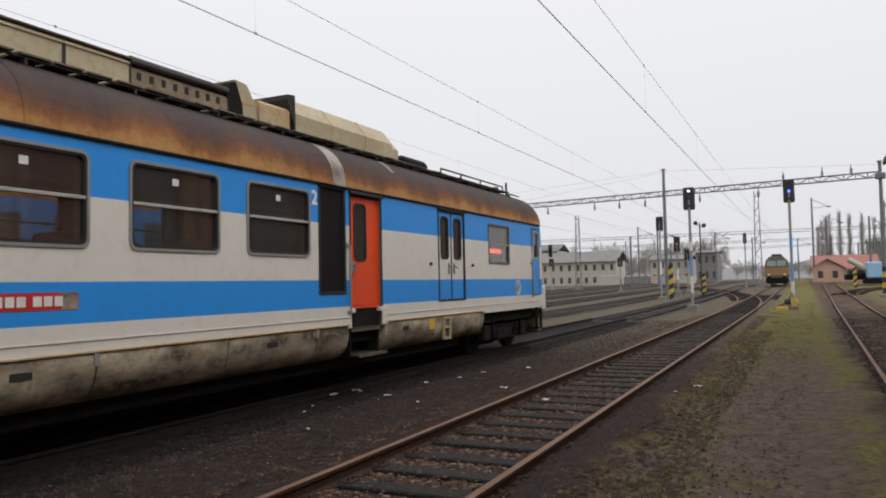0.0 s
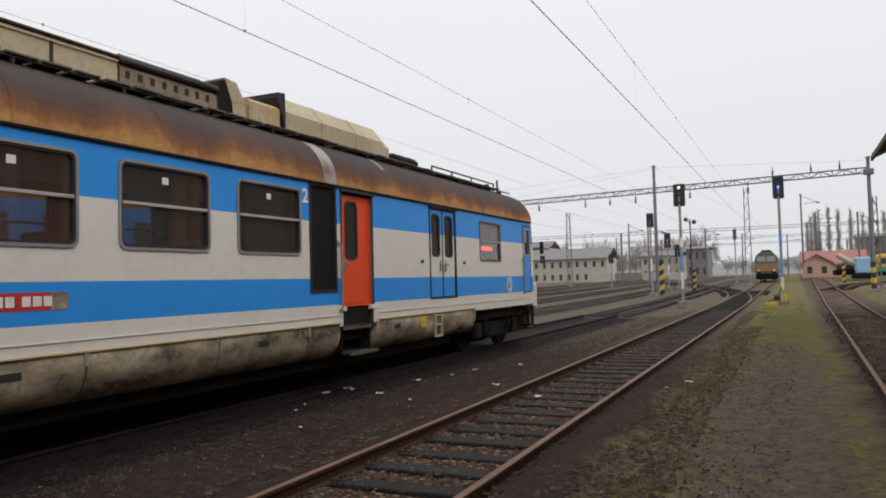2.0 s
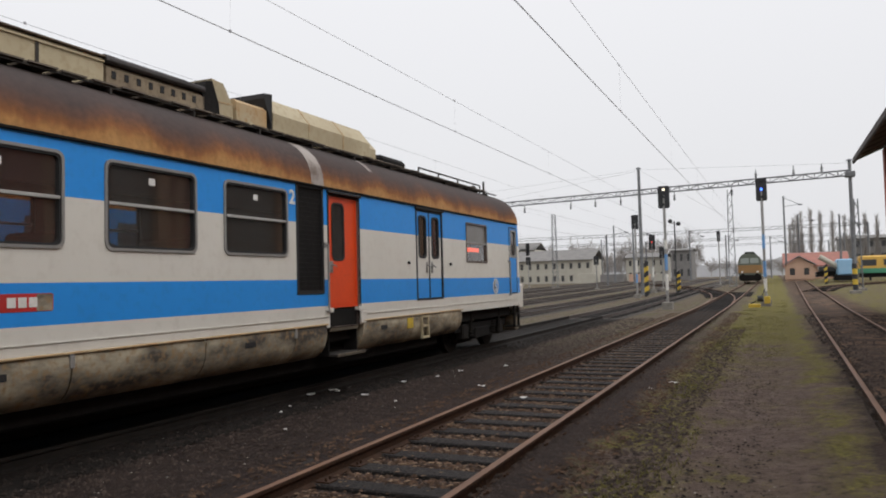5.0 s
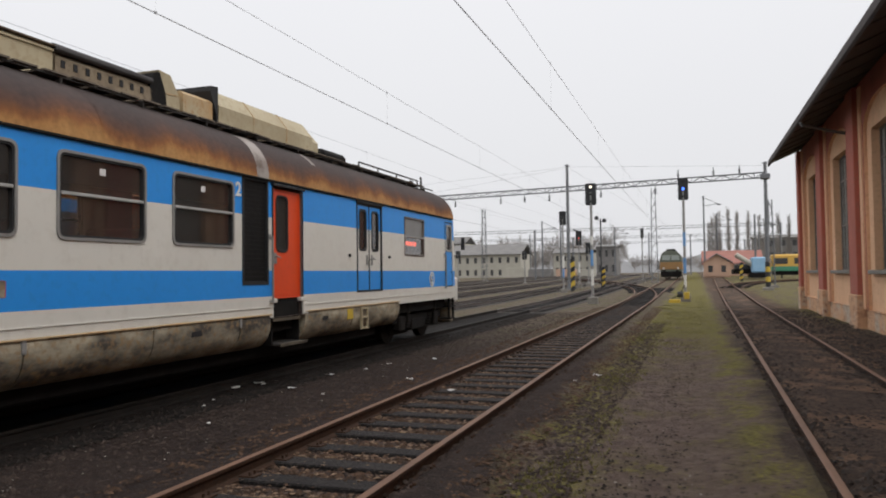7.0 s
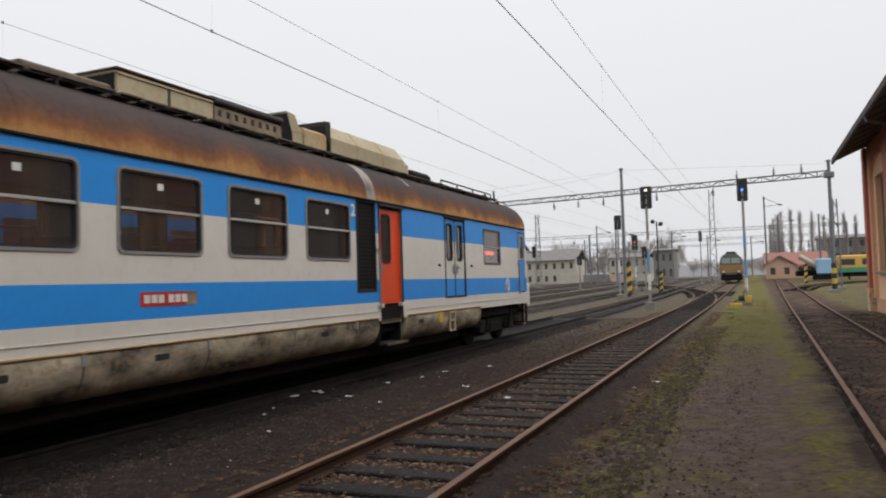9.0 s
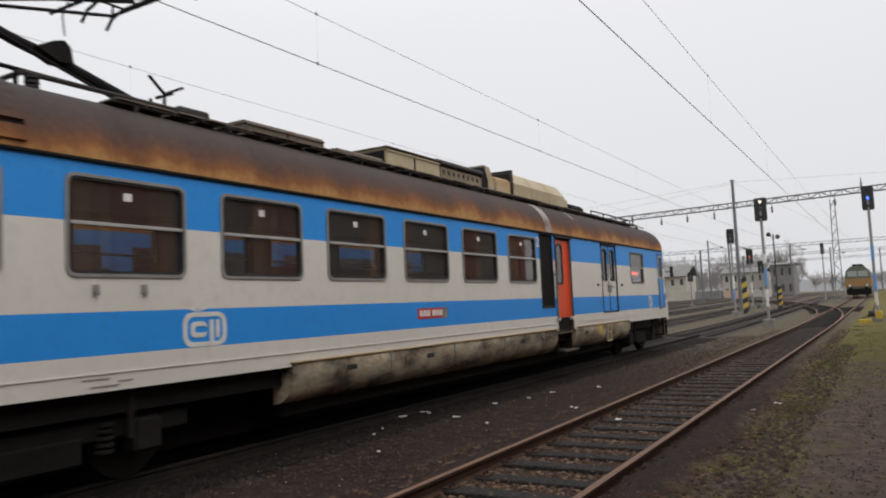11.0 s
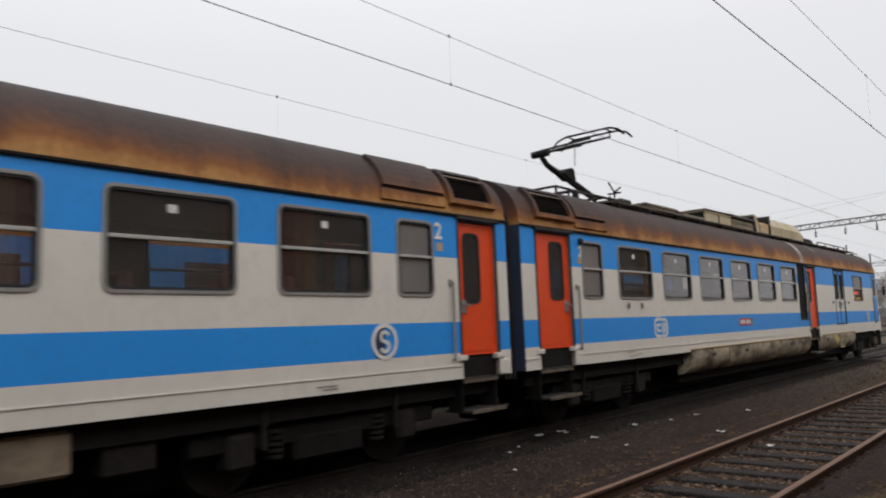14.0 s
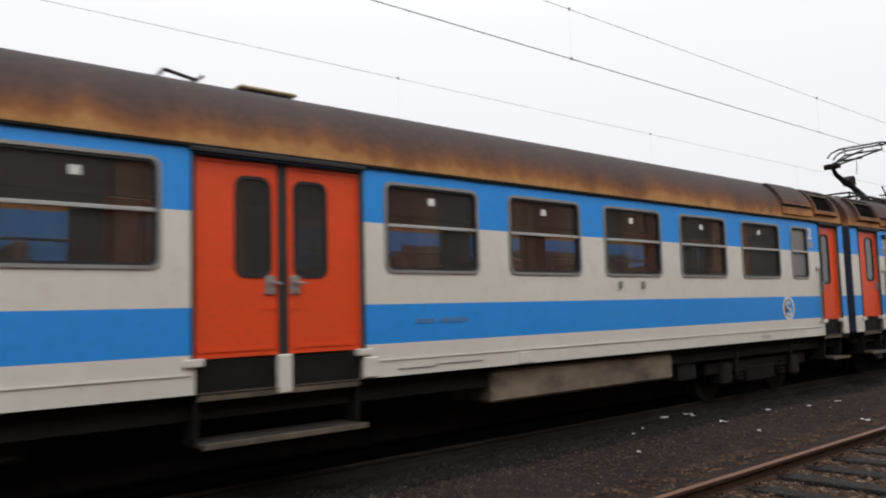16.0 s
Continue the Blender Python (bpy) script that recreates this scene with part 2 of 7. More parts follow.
def ground_material():
    """Cinder and earth yard: moss and short grass in strips beside the tracks, a worn grey path between them."""
    m = bpy.data.materials.new("yard_earth")
    m.use_nodes = True
    n, l = m.node_tree.nodes, m.node_tree.links
    p = n["Principled BSDF"]
    p.inputs["Roughness"].default_value = 0.95
    p.inputs["Specular IOR Level"].default_value = 0.2
    tc = n.new("ShaderNodeTexCoord")
    sep = n.new("ShaderNodeSeparateXYZ")
    l.new(tc.outputs["Object"], sep.inputs[0])

    def noise_tex(scale, detail=8):
        t = n.new("ShaderNodeTexNoise")
        t.inputs["Scale"].default_value, t.inputs["Detail"].default_value, t.inputs["Roughness"].default_value = scale, detail, 0.68
        l.new(tc.outputs["Object"], t.inputs["Vector"])
        return t.outputs[0]

    def math_node(op, a, b):
        t = n.new("ShaderNodeMath")
        t.operation = op
        for k, v in enumerate((a, b)):
            if isinstance(v, (int, float)):
                t.inputs[k].default_value = v
            else:
                l.new(v, t.inputs[k])
        return t.outputs[0]

    def ranged(v, a, b):
        t = n.new("ShaderNodeMapRange")
        t.interpolation_type = "SMOOTHSTEP"
        t.inputs["From Min"].default_value, t.inputs["From Max"].default_value = a, b
        l.new(v, t.inputs[0])
        return t.outputs[0]

    def mixed(f, a, b):
        t = n.new("ShaderNodeMixRGB")
        l.new(f, t.inputs[0])
        for k, v in ((1, a), (2, b)):
            if isinstance(v, tuple):
                t.inputs[k].default_value = (*v, 1)
            else:
                l.new(v, t.inputs[k])
        return t.outputs[0]

    big, patch, mid, small = noise_tex(0.35), noise_tex(0.95), noise_tex(4.5), noise_tex(26, 6)
    grit, crumbs = noise_tex(55, 3), noise_tex(13, 6)
    x, y = sep.outputs[0], sep.outputs[1]
    xw = math_node("ADD", x, math_node("MULTIPLY", math_node("SUBTRACT", big, 0.5), 1.8))
    # cinders between the running tracks
    cinder = mixed(ranged(mid, 0.35, 0.65), (0.0185, 0.0115, 0.0092), (0.034, 0.0216, 0.0172))
    cinder = mixed(ranged(small, 0.52, 0.72), cinder, (0.062, 0.043, 0.035))
    # the worn path
    path = mixed(ranged(mid, 0.35, 0.65), (0.088, 0.061, 0.050), (0.140, 0.100, 0.081))
    path = mixed(math_node("MULTIPLY", ranged(patch, 0.52, 0.68), 0.45), path, (0.044, 0.031, 0.026))
    moss = mixed(ranged(small, 0.4, 0.65), (0.094, 0.084, 0.019), (0.195, 0.165, 0.040))
    strip = math_node("MULTIPLY", ranged(xw, -1.95, -1.5), math_node("SUBTRACT", 1.0, ranged(xw, 0.6, 1.0)))
    worn = math_node("MULTIPLY", ranged(xw, -1.25, -0.7), math_node("SUBTRACT", 1.0, ranged(xw, 0.2, 0.6)))
    far = ranged(y, 11, 26)
    worn = math_node("MULTIPLY", worn, math_node("SUBTRACT", 1.0, far))
    # beyond: brown earth and thin winter grass
    sandy = mixed(ranged(mid, 0.35, 0.65), (0.084, 0.062, 0.045), (0.142, 0.112, 0.076))
    sandy = mixed(math_node("MULTIPLY", ranged(patch, 0.50, 0.60), 0.75), sandy, (0.088, 0.088, 0.030))
    away = math_node("MAXIMUM", ranged(y, 12, 30), math_node("SUBTRACT", 1.0, ranged(x, -13.5, -9.5)))
    cinder = mixed(math_node("MULTIPLY", away, 0.88), cinder, sandy)
    col = mixed(strip, cinder, path)
    # wet dark dirt in the shed track, with bare tan patches
    dirt = math_node("MULTIPLY", ranged(xw, 0.75, 1.2), math_node("SUBTRACT", 1.0, ranged(xw, 3.6, 4.8)))
    earth = mixed(ranged(crumbs, 0.40, 0.62), (0.030, 0.0195, 0.0145), (0.088, 0.058, 0.041))
    bare = math_node("ADD", math_node("MULTIPLY", patch, 0.72), math_node("MULTIPLY", small, 0.28))
    earth = mixed(math_node("MULTIPLY", ranged(bare, 0.495, 0.555), 0.85), earth, (0.165, 0.098, 0.060))
    col = mixed(math_node("MULTIPLY", dirt, 0.95), col, earth)
    green = math_node("MULTIPLY", strip, math_node("SUBTRACT", 1.0, math_node("MULTIPLY", worn, 0.88)))
    tuft = math_node("ADD", math_node("MULTIPLY", patch, 0.55), math_node("ADD", math_node("MULTIPLY", mid, 0.25), math_node("MULTIPLY", small, 0.20)))
    green = math_node("MULTIPLY", green, ranged(math_node("ADD", tuft, math_node("MULTIPLY", far, 0.06)), 0.445, 0.555))
    speck = math_node("MULTIPLY", math_node("MULTIPLY", strip, worn), ranged(tuft, 0.535, 0.60))
    green = math_node("MAXIMUM", green, math_node("MULTIPLY", speck, 0.7))
    beyond = math_node("MULTIPLY", ranged(y, 24, 34), math_node("MULTIPLY", ranged(xw, 3.4, 4.4), math_node("SUBTRACT", 1.0, ranged(xw, 26, 34))))
    green = math_node("MAXIMUM", green, math_node("MULTIPLY", beyond, ranged(tuft, 0.45, 0.55)))
    col = mixed(green, col, moss)
    col = mixed(math_node("MULTIPLY", ranged(crumbs, 0.54, 0.62), 0.62), col, (0.013, 0.0095, 0.0078))
    col = mixed(math_node("MULTIPLY", ranged(grit, 0.58, 0.66), 0.70), col, (0.135, 0.105, 0.085))
    l.new(col, p.inputs["Base Color"])
    bp = n.new("ShaderNodeBump")
    bp.inputs["Strength"].default_value, bp.inputs["Distance"].default_value = 0.9, 0.05
    l.new(math_node("ADD", small, math_node("MULTIPLY", mid, 0.8)), bp.inputs["Height"])
    l.new(bp.outputs[0], p.inputs["Normal"])
    return m


GROUND = ground_material()


# ---- building helpers ----
def thing(name, label, category, at=(0, 0, 0), group="", kind=""):
    ob = new(name)
    ob.empty_display_size = 0.2
    ob.matrix_basis = Matrix.Translation(at)
    return tagged(ob, label, category, group, kind)


def mesh_of(name, bm, mats, smooth=False):
    me = bpy.data.meshes.new(name)
    bmesh.ops.recalc_face_normals(bm, faces=bm.faces)
    if smooth:
        for f in bm.faces:
            f.smooth = True
    bm.to_mesh(me)
    bm.free()
    for m in mats if isinstance(mats, (list, tuple)) else [mats]:
        me.materials.append(m)
    return me


def part(name, bm, mats, parent, label="", at=None, smooth=False):
    ob = new(name, mesh_of(name, bm, mats, smooth))
    ob.parent = parent
    if at:
        ob.matrix_basis = at if isinstance(at, Matrix) else Matrix.Translation(at)
    if smooth:
        e = ob.modifiers.new("edges", "EDGE_SPLIT")
        e.split_angle = radians(38)
    return tagged(ob, label)


def single(name, bm, mats, label, category, at=None, group="", kind="", smooth=False):
    ob = part(name, bm, mats, None, "", at, smooth)
    return tagged(ob, label, category, group, kind)


def box(bm, x0, x1, y0, y1, z0, z1, mi=0, bevel=0.0):
    v = [bm.verts.new((x, y, z)) for x in (x0, x1) for y in (y0, y1) for z in (z0, z1)]
    fs = [bm.faces.new([v[i] for i in q]) for q in ((0, 1, 3, 2), (4, 6, 7, 5), (0, 4, 5, 1), (2, 3, 7, 6), (0, 2, 6, 4), (1, 5, 7, 3))]
    for f in fs:
        f.material_index = mi
    if bevel:
        es = list({e for f in fs for e in f.edges})
        done = bmesh.ops.bevel(bm, geom=es, offset=bevel, segments=1, affect="EDGES")
        for f in done["faces"]:
            f.material_index = mi
    return bm


def boxes(*specs, bevel=0.0):
    bm = bmesh.new()
    for s in specs:
        box(bm, *s, bevel=bevel)
    return bm


def rod(bm, a, b, r, n=8, r2=None, mi=0):
    a, b = Vector(a), Vector(b)
    q = (b - a).to_track_quat("Z", "Y")
    r2 = r if r2 is None else r2
    rings = []
    for c, rr in ((a, r), (b, r2)):
        rings.append([bm.verts.new(c + q @ Vector((rr * math.cos(k * math.tau / n), rr * math.sin(k * math.tau / n), 0))) for k in range(n)])
    for k in range(n):
        bm.faces.new((rings[0][k], rings[0][(k + 1) % n], rings[1][(k + 1) % n], rings[1][k])).material_index = mi
    bm.faces.new(rings[0][::-1]).material_index = mi
    bm.faces.new(rings[1]).material_index = mi
    return bm


def rods(pairs, r, n=8):
    bm = bmesh.new()
    for a, b in pairs:
        rod(bm, a, b, r, n)
    return bm


def rounded(y0, y1, z0, z1, r, n=4):
    pts = []
    for cy, cz, a0 in ((y1 - r, z1 - r, 0), (y0 + r, z1 - r, 90), (y0 + r, z0 + r, 180), (y1 - r, z0 + r, 270)):
        for k in range(n + 1):
            a = radians(a0 + 90 * k / n)
            pts.append((cy + r * math.cos(a), cz + r * math.sin(a)))
    return pts


def ring(bm, outer, inner, x0, x1, mi=0):
    """A closed frame between two loops in the y-z plane, from x0 to x1."""
    loops = [[bm.verts.new((x, y, z)) for y, z in lp] for x in (x0, x1) for lp in (outer, inner)]
    n = len(outer)
    for k in range(n):
        j = (k + 1) % n
        for a, b in ((0, 1), (1, 3), (3, 2), (2, 0)):
            bm.faces.new((loops[a][k], loops[a][j], loops[b][j], loops[b][k])).material_index = mi
    return bm


def slab(bm, loop, x0, x1, mi=0):
    """A solid plate with the outline loop in the y-z plane."""
    a = [bm.verts.new((x0, y, z)) for y, z in loop]
    b = [bm.verts.new((x1, y, z)) for y, z in loop]
    bm.faces.new(a).material_index = mi
    bm.faces.new(b[::-1]).material_index = mi
    for k in range(len(loop)):
        j = (k + 1) % len(loop)
        bm.faces.new((a[k], a[j], b[j], b[k])).material_index = mi
    return bm


def extrude(bm, profile, ys, mi=0, close=True, caps=True):
    """A profile of (x, z) points swept along y."""
    rows = [[bm.verts.new((x, y, z)) for x, z in profile] for y in ys]
    n = len(profile)
    for a, b in zip(rows, rows[1:]):
        for k in range(n if close else n - 1):
            bm.faces.new((a[k], a[(k + 1) % n], b[(k + 1) % n], b[k])).material_index = mi
    if close and caps:
        bm.faces.new(rows[0]).material_index = mi
        bm.faces.new(rows[-1][::-1]).material_index = mi
    return bm


def sweep(bm, profile, path, mi=0):
    """A profile of (across, up) points swept along a path of points, kept upright."""
    rows = []
    for k, p in enumerate(path):
        d = Vector(path[min(k + 1, len(path) - 1)]) - Vector(path[max(k - 1, 0)])
        side = Vector((d.y, -d.x, 0)).normalized()
        rows.append([bm.verts.new(Vector(p) + side * a + Vector((0, 0, u))) for a, u in profile])
    n = len(profile)
    for a, b in zip(rows, rows[1:]):
        for k in range(n):
            bm.faces.new((a[k], a[(k + 1) % n], b[(k + 1) % n], b[k])).material_index = mi
    bm.faces.new(rows[0])
    bm.faces.new(rows[-1][::-1])
    return bm


def text_mesh(body, size, depth=0.004):
    cu = bpy.data.curves.new("letters", "FONT")
    cu.body, cu.size, cu.extrude, cu.offset = body, size, depth, 0.007
    tmp = new("letters", cu)
    bpy.context.view_layer.update()
    me = bpy.data.meshes.new_from_object(tmp.evaluated_get(bpy.context.evaluated_depsgraph_get()))
    bpy.data.objects.remove(tmp)
    bpy.data.curves.remove(cu)
    return me


def rise(y):
    """The yard climbs gently beyond forty metres."""
    k = max(0.0, min(y, 150.0) - 40.0)
    return 0.009 * k * k / (k + 6.0)


# ---- ground ----
def build_ground():
    bm = bmesh.new()
    xs = [-900, -400, -200, -100, -60, -40, -30, -24, -20, -16, -12] + [-10 + 0.5 * k for k in range(33)] + [8, 12, 18, 26, 40, 70, 120, 250, 900]
    ys = [-400, -150, -80, -50, -30, -20, -10] + [-5 + 0.5 * k for k in range(91)] + [42, 45, 50, 55, 60, 70, 80, 95, 110, 130, 150, 180, 230, 320, 500, 1000, 2500]
    rows = []
    for y in ys:
        row = []
        for x in xs:
            near = max(0.0, 1 - abs(x) / 12) * max(0.0, 1 - abs(y - 15) / 35)
            row.append(bm.verts.new((x, y, rise(y) - 0.02 + 0.035 * near * (noise.noise((x * 0.8, y * 0.8, 0))))))
        rows.append(row)
    for a, b in zip(rows, rows[1:]):
        for k in range(len(xs) - 1):
            bm.faces.new((a[k], a[k + 1], b[k + 1], b[k]))
    return single("ground", bm, GROUND, "dark cinder yard ground with mossy grass strips", "ground", kind="structure", smooth=False)


build_ground()

RAIL = [(-0.070, 0.0), (-0.070, 0.014), (-0.012, 0.032), (-0.012, 0.105), (-0.035, 0.117), (-0.035, 0.147), (-0.028, 0.15),
        (0.028, 0.15), (0.035, 0.147), (0.035, 0.117), (0.012, 0.105), (0.012, 0.032), (0.070, 0.014), (0.070, 0.0)]


def rail_mesh(path, shift):
    bm = bmesh.new()
    line = []
    for k, p in enumerate(path):
        d = Vector(path[min(k + 1, len(path) - 1)]) - Vector(path[max(k - 1, 0)])
        side = Vector((d.y, -d.x, 0)).normalized()
        line.append(Vector(p) + side * shift)
    sweep(bm, RAIL, line)
    bm.faces.ensure_lookup_table()
    n = len(RAIL)
    for k, f in enumerate(bm.faces):
        if k < (len(path) - 1) * n and k % n in (5, 6, 7):
            f.material_index = 1
    return bm


def sleeper_mesh():
    bm = bmesh.new()
    box(bm, -1.25, 1.25, -0.125, 0.125, -0.13, 0.012, bevel=0.012)
    for x in (-0.753, 0.753):
        box(bm, x - 0.17, x + 0.17, -0.07, 0.07, 0.0121, 0.024, 1)
        for s in (-0.115, 0.115):
            rod(bm, (x + s, -0.035, 0.02), (x + s, -0.035, 0.055), 0.014, 6, mi=1)
            rod(bm, (x + s, 0.035, 0.02), (x + s, 0.035, 0.055), 0.014, 6, mi=1)
    return mesh_of("sleeper", bm, [SLEEPER, RAILRUST])


SLEEPER_MESH = sleeper_mesh()


def plain_sleeper_mesh():
    return mesh_of("sleeper", box(bmesh.new(), -1.25, 1.25, -0.125, 0.125, -0.13, 0.012), [SLEEPER])


FAR_SLEEPER = plain_sleeper_mesh()


def build_track(path, label, first, last, pitch=0.63, detailed=40.0, rail=None, bed=None):
    """Two rails along a path, on sleepers between the stretches first and last."""
    t = thing("railway_track", label, "railway track", kind="structure")
    for s in (-0.7525, 0.7525):
        part("rail", rail_mesh(path, s), rail or [RAILRUST, RAILTOP], t)
    if bed:
        bm = bmesh.new()
        sweep(bm, [(-1.9, -0.08), (-1.45, 0.0), (1.45, 0.0), (1.9, -0.08)], path)
        part("ballast_bed", bm, bed, t, "dark ballast bed")
    walked, at = 0.0, first
    for a, b in zip(path, path[1:]):
        a, b = Vector(a), Vector(b)
        length = (b - a).length
        while at < min(walked + length, last):
            p = a.lerp(b, (at - walked) / length)
            turn = math.atan2(-(b - a).x, (b - a).y)
            ob = new("sleeper", SLEEPER_MESH if p.y < detailed else FAR_SLEEPER)
            ob.parent = t
            ob.matrix_basis = Matrix.Translation((p.x + random.uniform(-0.03, 0.03), p.y + random.uniform(-0.03, 0.03), rise(p.y) + 0.012 + random.uniform(-0.006, 0.004))) @ Matrix.Rotation(turn + random.uniform(-0.012, 0.012), 4, "Z")
            at += pitch
        walked += length
    return t


def earth_fill(x0, x1, y0, y1):
    """Trodden earth that lies up to the rail heads of the shed track."""
    bm = bmesh.new()
    prof = [(-2.0, -0.03), (-1.35, 0.05), (-0.86, 0.085), (-0.80, 0.03), (-0.69, 0.03), (-0.62, 0.085), (0.0, 0.10), (0.62, 0.085), (0.69, 0.03), (0.80, 0.03), (0.86, 0.085), (1.5, 0.06), (2.2, -0.03)]
    n = 120
    rows = []
    for k in range(n + 1):
        y = y0 + (y1 - y0) * k / n
        x = x0 + (x1 - x0) * k / n
        rows.append([bm.verts.new((x + a, y, rise(y) + b + (0.018 * noise.noise((a * 2.0, y * 0.7, 5)) if b > 0.035 else 0))) for a, b in prof])
    for a, b in zip(rows, rows[1:]):
        for k in range(len(prof) - 1):
            bm.faces.new((a[k], a[k + 1], b[k + 1], b[k]))
    return single("earth_fill", bm, GROUND, "trodden brown earth filling the shed track", "ground", kind="structure")


def shoulder(side):
    """Dirt and ballast heaped over the sleeper ends of the siding."""
    bm = bmesh.new()
    rows = []
    for k in range(181):
        y = -12 + 0.4 * k
        row = []
        for j, (a, b) in enumerate(((0.80, 0.045), (0.95, 0.05), (1.15, 0.035), (1.4, 0.015), (1.75, -0.04))):
            row.append(bm.verts.new((-3.11 + side * (a + 0.05 * noise.noise((y * 0.9, j, side))), y, rise(y) + b + 0.02 * noise.noise((a * 5, y * 1.7, 9)))))
        rows.append(row)
    for a, b in zip(rows, rows[1:]):
        for k in range(4):
            bm.faces.new((a[k], a[k + 1], b[k + 1], b[k]))
    return single("ballast_shoulder", bm, GROUND, "dirty ballast heaped over the sleeper ends", "ground", kind="structure")


def straight(x0, x1, y0, y1, step=5.0):
    n = max(1, int((y1 - y0) / step))
    return [(x0 + (x1 - x0) * k / n, y0 + (y1 - y0) * k / n, rise(y0 + (y1 - y0) * k / n)) for k in range(n + 1)]


def smooth_path(points, n=10):
    """A smooth curve through plan points."""
    pts = [Vector((*p, 0)) for p in points]
    out = []
    for k in range(len(pts) - 1):
        p0, p1, p2, p3 = pts[max(k - 1, 0)], pts[k], pts[k + 1], pts[min(k + 2, len(pts) - 1)]
        for j in range(n):
            u = j / n
            q = 0.5 * (2 * p1 + (p2 - p0) * u + (2 * p0 - 5 * p1 + 4 * p2 - p3) * u * u + (3 * p1 - p0 - 3 * p2 + p3) * u ** 3)
            out.append((q.x, q.y, rise(q.y)))
    out.append((*points[-1], rise(points[-1][1])))
    return out


NEAR_X, TRAIN_X = -3.11, -7.82
# Oil-dark ballast, with the train's shade added to its colour
OILYSHADE = material("oily_shaded_ballast", (0.010, 0.009, 0.0085), (0.020, 0.017, 0.015), 0.9, scale=3, bump=0.6, bump_scale=18, fine=(0.030, 0.025, 0.022), spec=0.08)
DARKBED = material("dark_yard_ballast", (0.030, 0.026, 0.023), (0.055, 0.047, 0.041), 0.95, scale=2, bump=0.6, bump_scale=14, fine=(0.08, 0.07, 0.06), spec=0.25)
DARKRAIL = material("dull_brown_rail", (0.055, 0.042, 0.036), (0.08, 0.062, 0.052), 0.6, 0.3, scale=4)
build_track(straight(NEAR_X, NEAR_X, -12, 128), "rusty siding track on dark tarred wooden sleepers", 2, 84)
# Rails under the train carry its shade as a near-black base colour
SHADERAIL = material("train_shade_rail", (0.012, 0.010, 0.009), (0.022, 0.018, 0.015), 0.8, 0.0, scale=4, spec=0.25)
build_track(straight(TRAIN_X, TRAIN_X, -45, 33, 3.0), "track under the electric train, blackened with its shade", 200, 0, detailed=0, rail=[SHADERAIL, SHADERAIL], bed=OILYSHADE)
build_track(straight(TRAIN_X, TRAIN_X, 33, 140), "dull brown track ahead of the electric train", 1, 60, detailed=0, rail=[DARKRAIL, DARKRAIL], bed=DARKBED)
build_track(straight(1.52, 3.80, -12, 170), "rusty track sunk in earth along the brick shed", 1, 0, detailed=0)
earth_fill(1.52, 1.52 + 2.28 * 72 / 182, -12, 60)
for side in (-1, 1):
    shoulder(side)
build_track(smooth_path([(-3.13, 46), (-3.6, 58), (-5.2, 72), (-9.0, 90), (-15.0, 110), (-22, 128)]), "diverging turnout track curving away", 14, 70, detailed=0)
for x in (-12.6, -17.4, -22.2, -27.0, -31.8):
    build_track(straight(x, x, -40, 240, 10), "dull yard track on dark ballast", 30, 130, 0.9, detailed=0, rail=[DARKRAIL, DARKRAIL], bed=DARKBED)
build_track(smooth_path([(3.0, 70), (5.5, 86), (12, 100), (24, 112), (60, 130)]), "track branching off behind the brick shed", 2, 60, 0.9, detailed=0)


# ---- the electric train ----
SIDE, EAVES, CREST, FLOOR = 1.42, 3.31, 4.18, 1.12
BANDS = (FLOOR, 1.46, 1.87, 2.72, EAVES)      # white, blue, white, blue from below


def band_colour(z):
    return 0 if z < 1.46 or 1.87 < z < 2.72 else 1


def side_wall(bm, side, y0, y1, holes, depth=0.07):
    """One car side with openings cut through it and reveals round them."""
    ys = sorted({y0, y1, *[h[0] for h in holes], *[h[1] for h in holes]})
    zs = sorted({*BANDS, *[h[2] for h in holes], *[h[3] for h in holes]})

    def is_hole(y, z):
        return any(h[0] < y < h[1] and h[2] < z < h[3] for h in holes)

    xo, xi = side * SIDE, side * (SIDE - depth)
    for a, b in zip(ys, ys[1:]):
        for c, d in zip(zs, zs[1:]):
            if is_hole((a + b) / 2, (c + d) / 2):
                continue
            for x, mi in ((xo, band_colour((c + d) / 2)), (xi, 2)):
                bm.faces.new([bm.verts.new((x, y, z)) for y, z in ((a, c), (b, c), (b, d), (a, d))]).material_index = mi
    for a, b, c, d in holes:
        for (p, q) in (((a, c), (b, c)), ((b, c), (b, d)), ((b, d), (a, d)), ((a, d), (a, c))):
            bm.faces.new([bm.verts.new(v) for v in ((xo, *p), (xo, *q), (xi, *q), (xi, *p))]).material_index = 2
    return bm


def roof_profile(half=SIDE, base=EAVES, crest=CREST, n=18):
    pts = []
    for k in range(n + 1):
        a = math.pi * k / n
        c, s = math.cos(a), math.sin(a)
        pts.append((half * math.copysign(abs(c) ** 0.80, c), base + (crest - base) * abs(s) ** 0.86))
    return pts


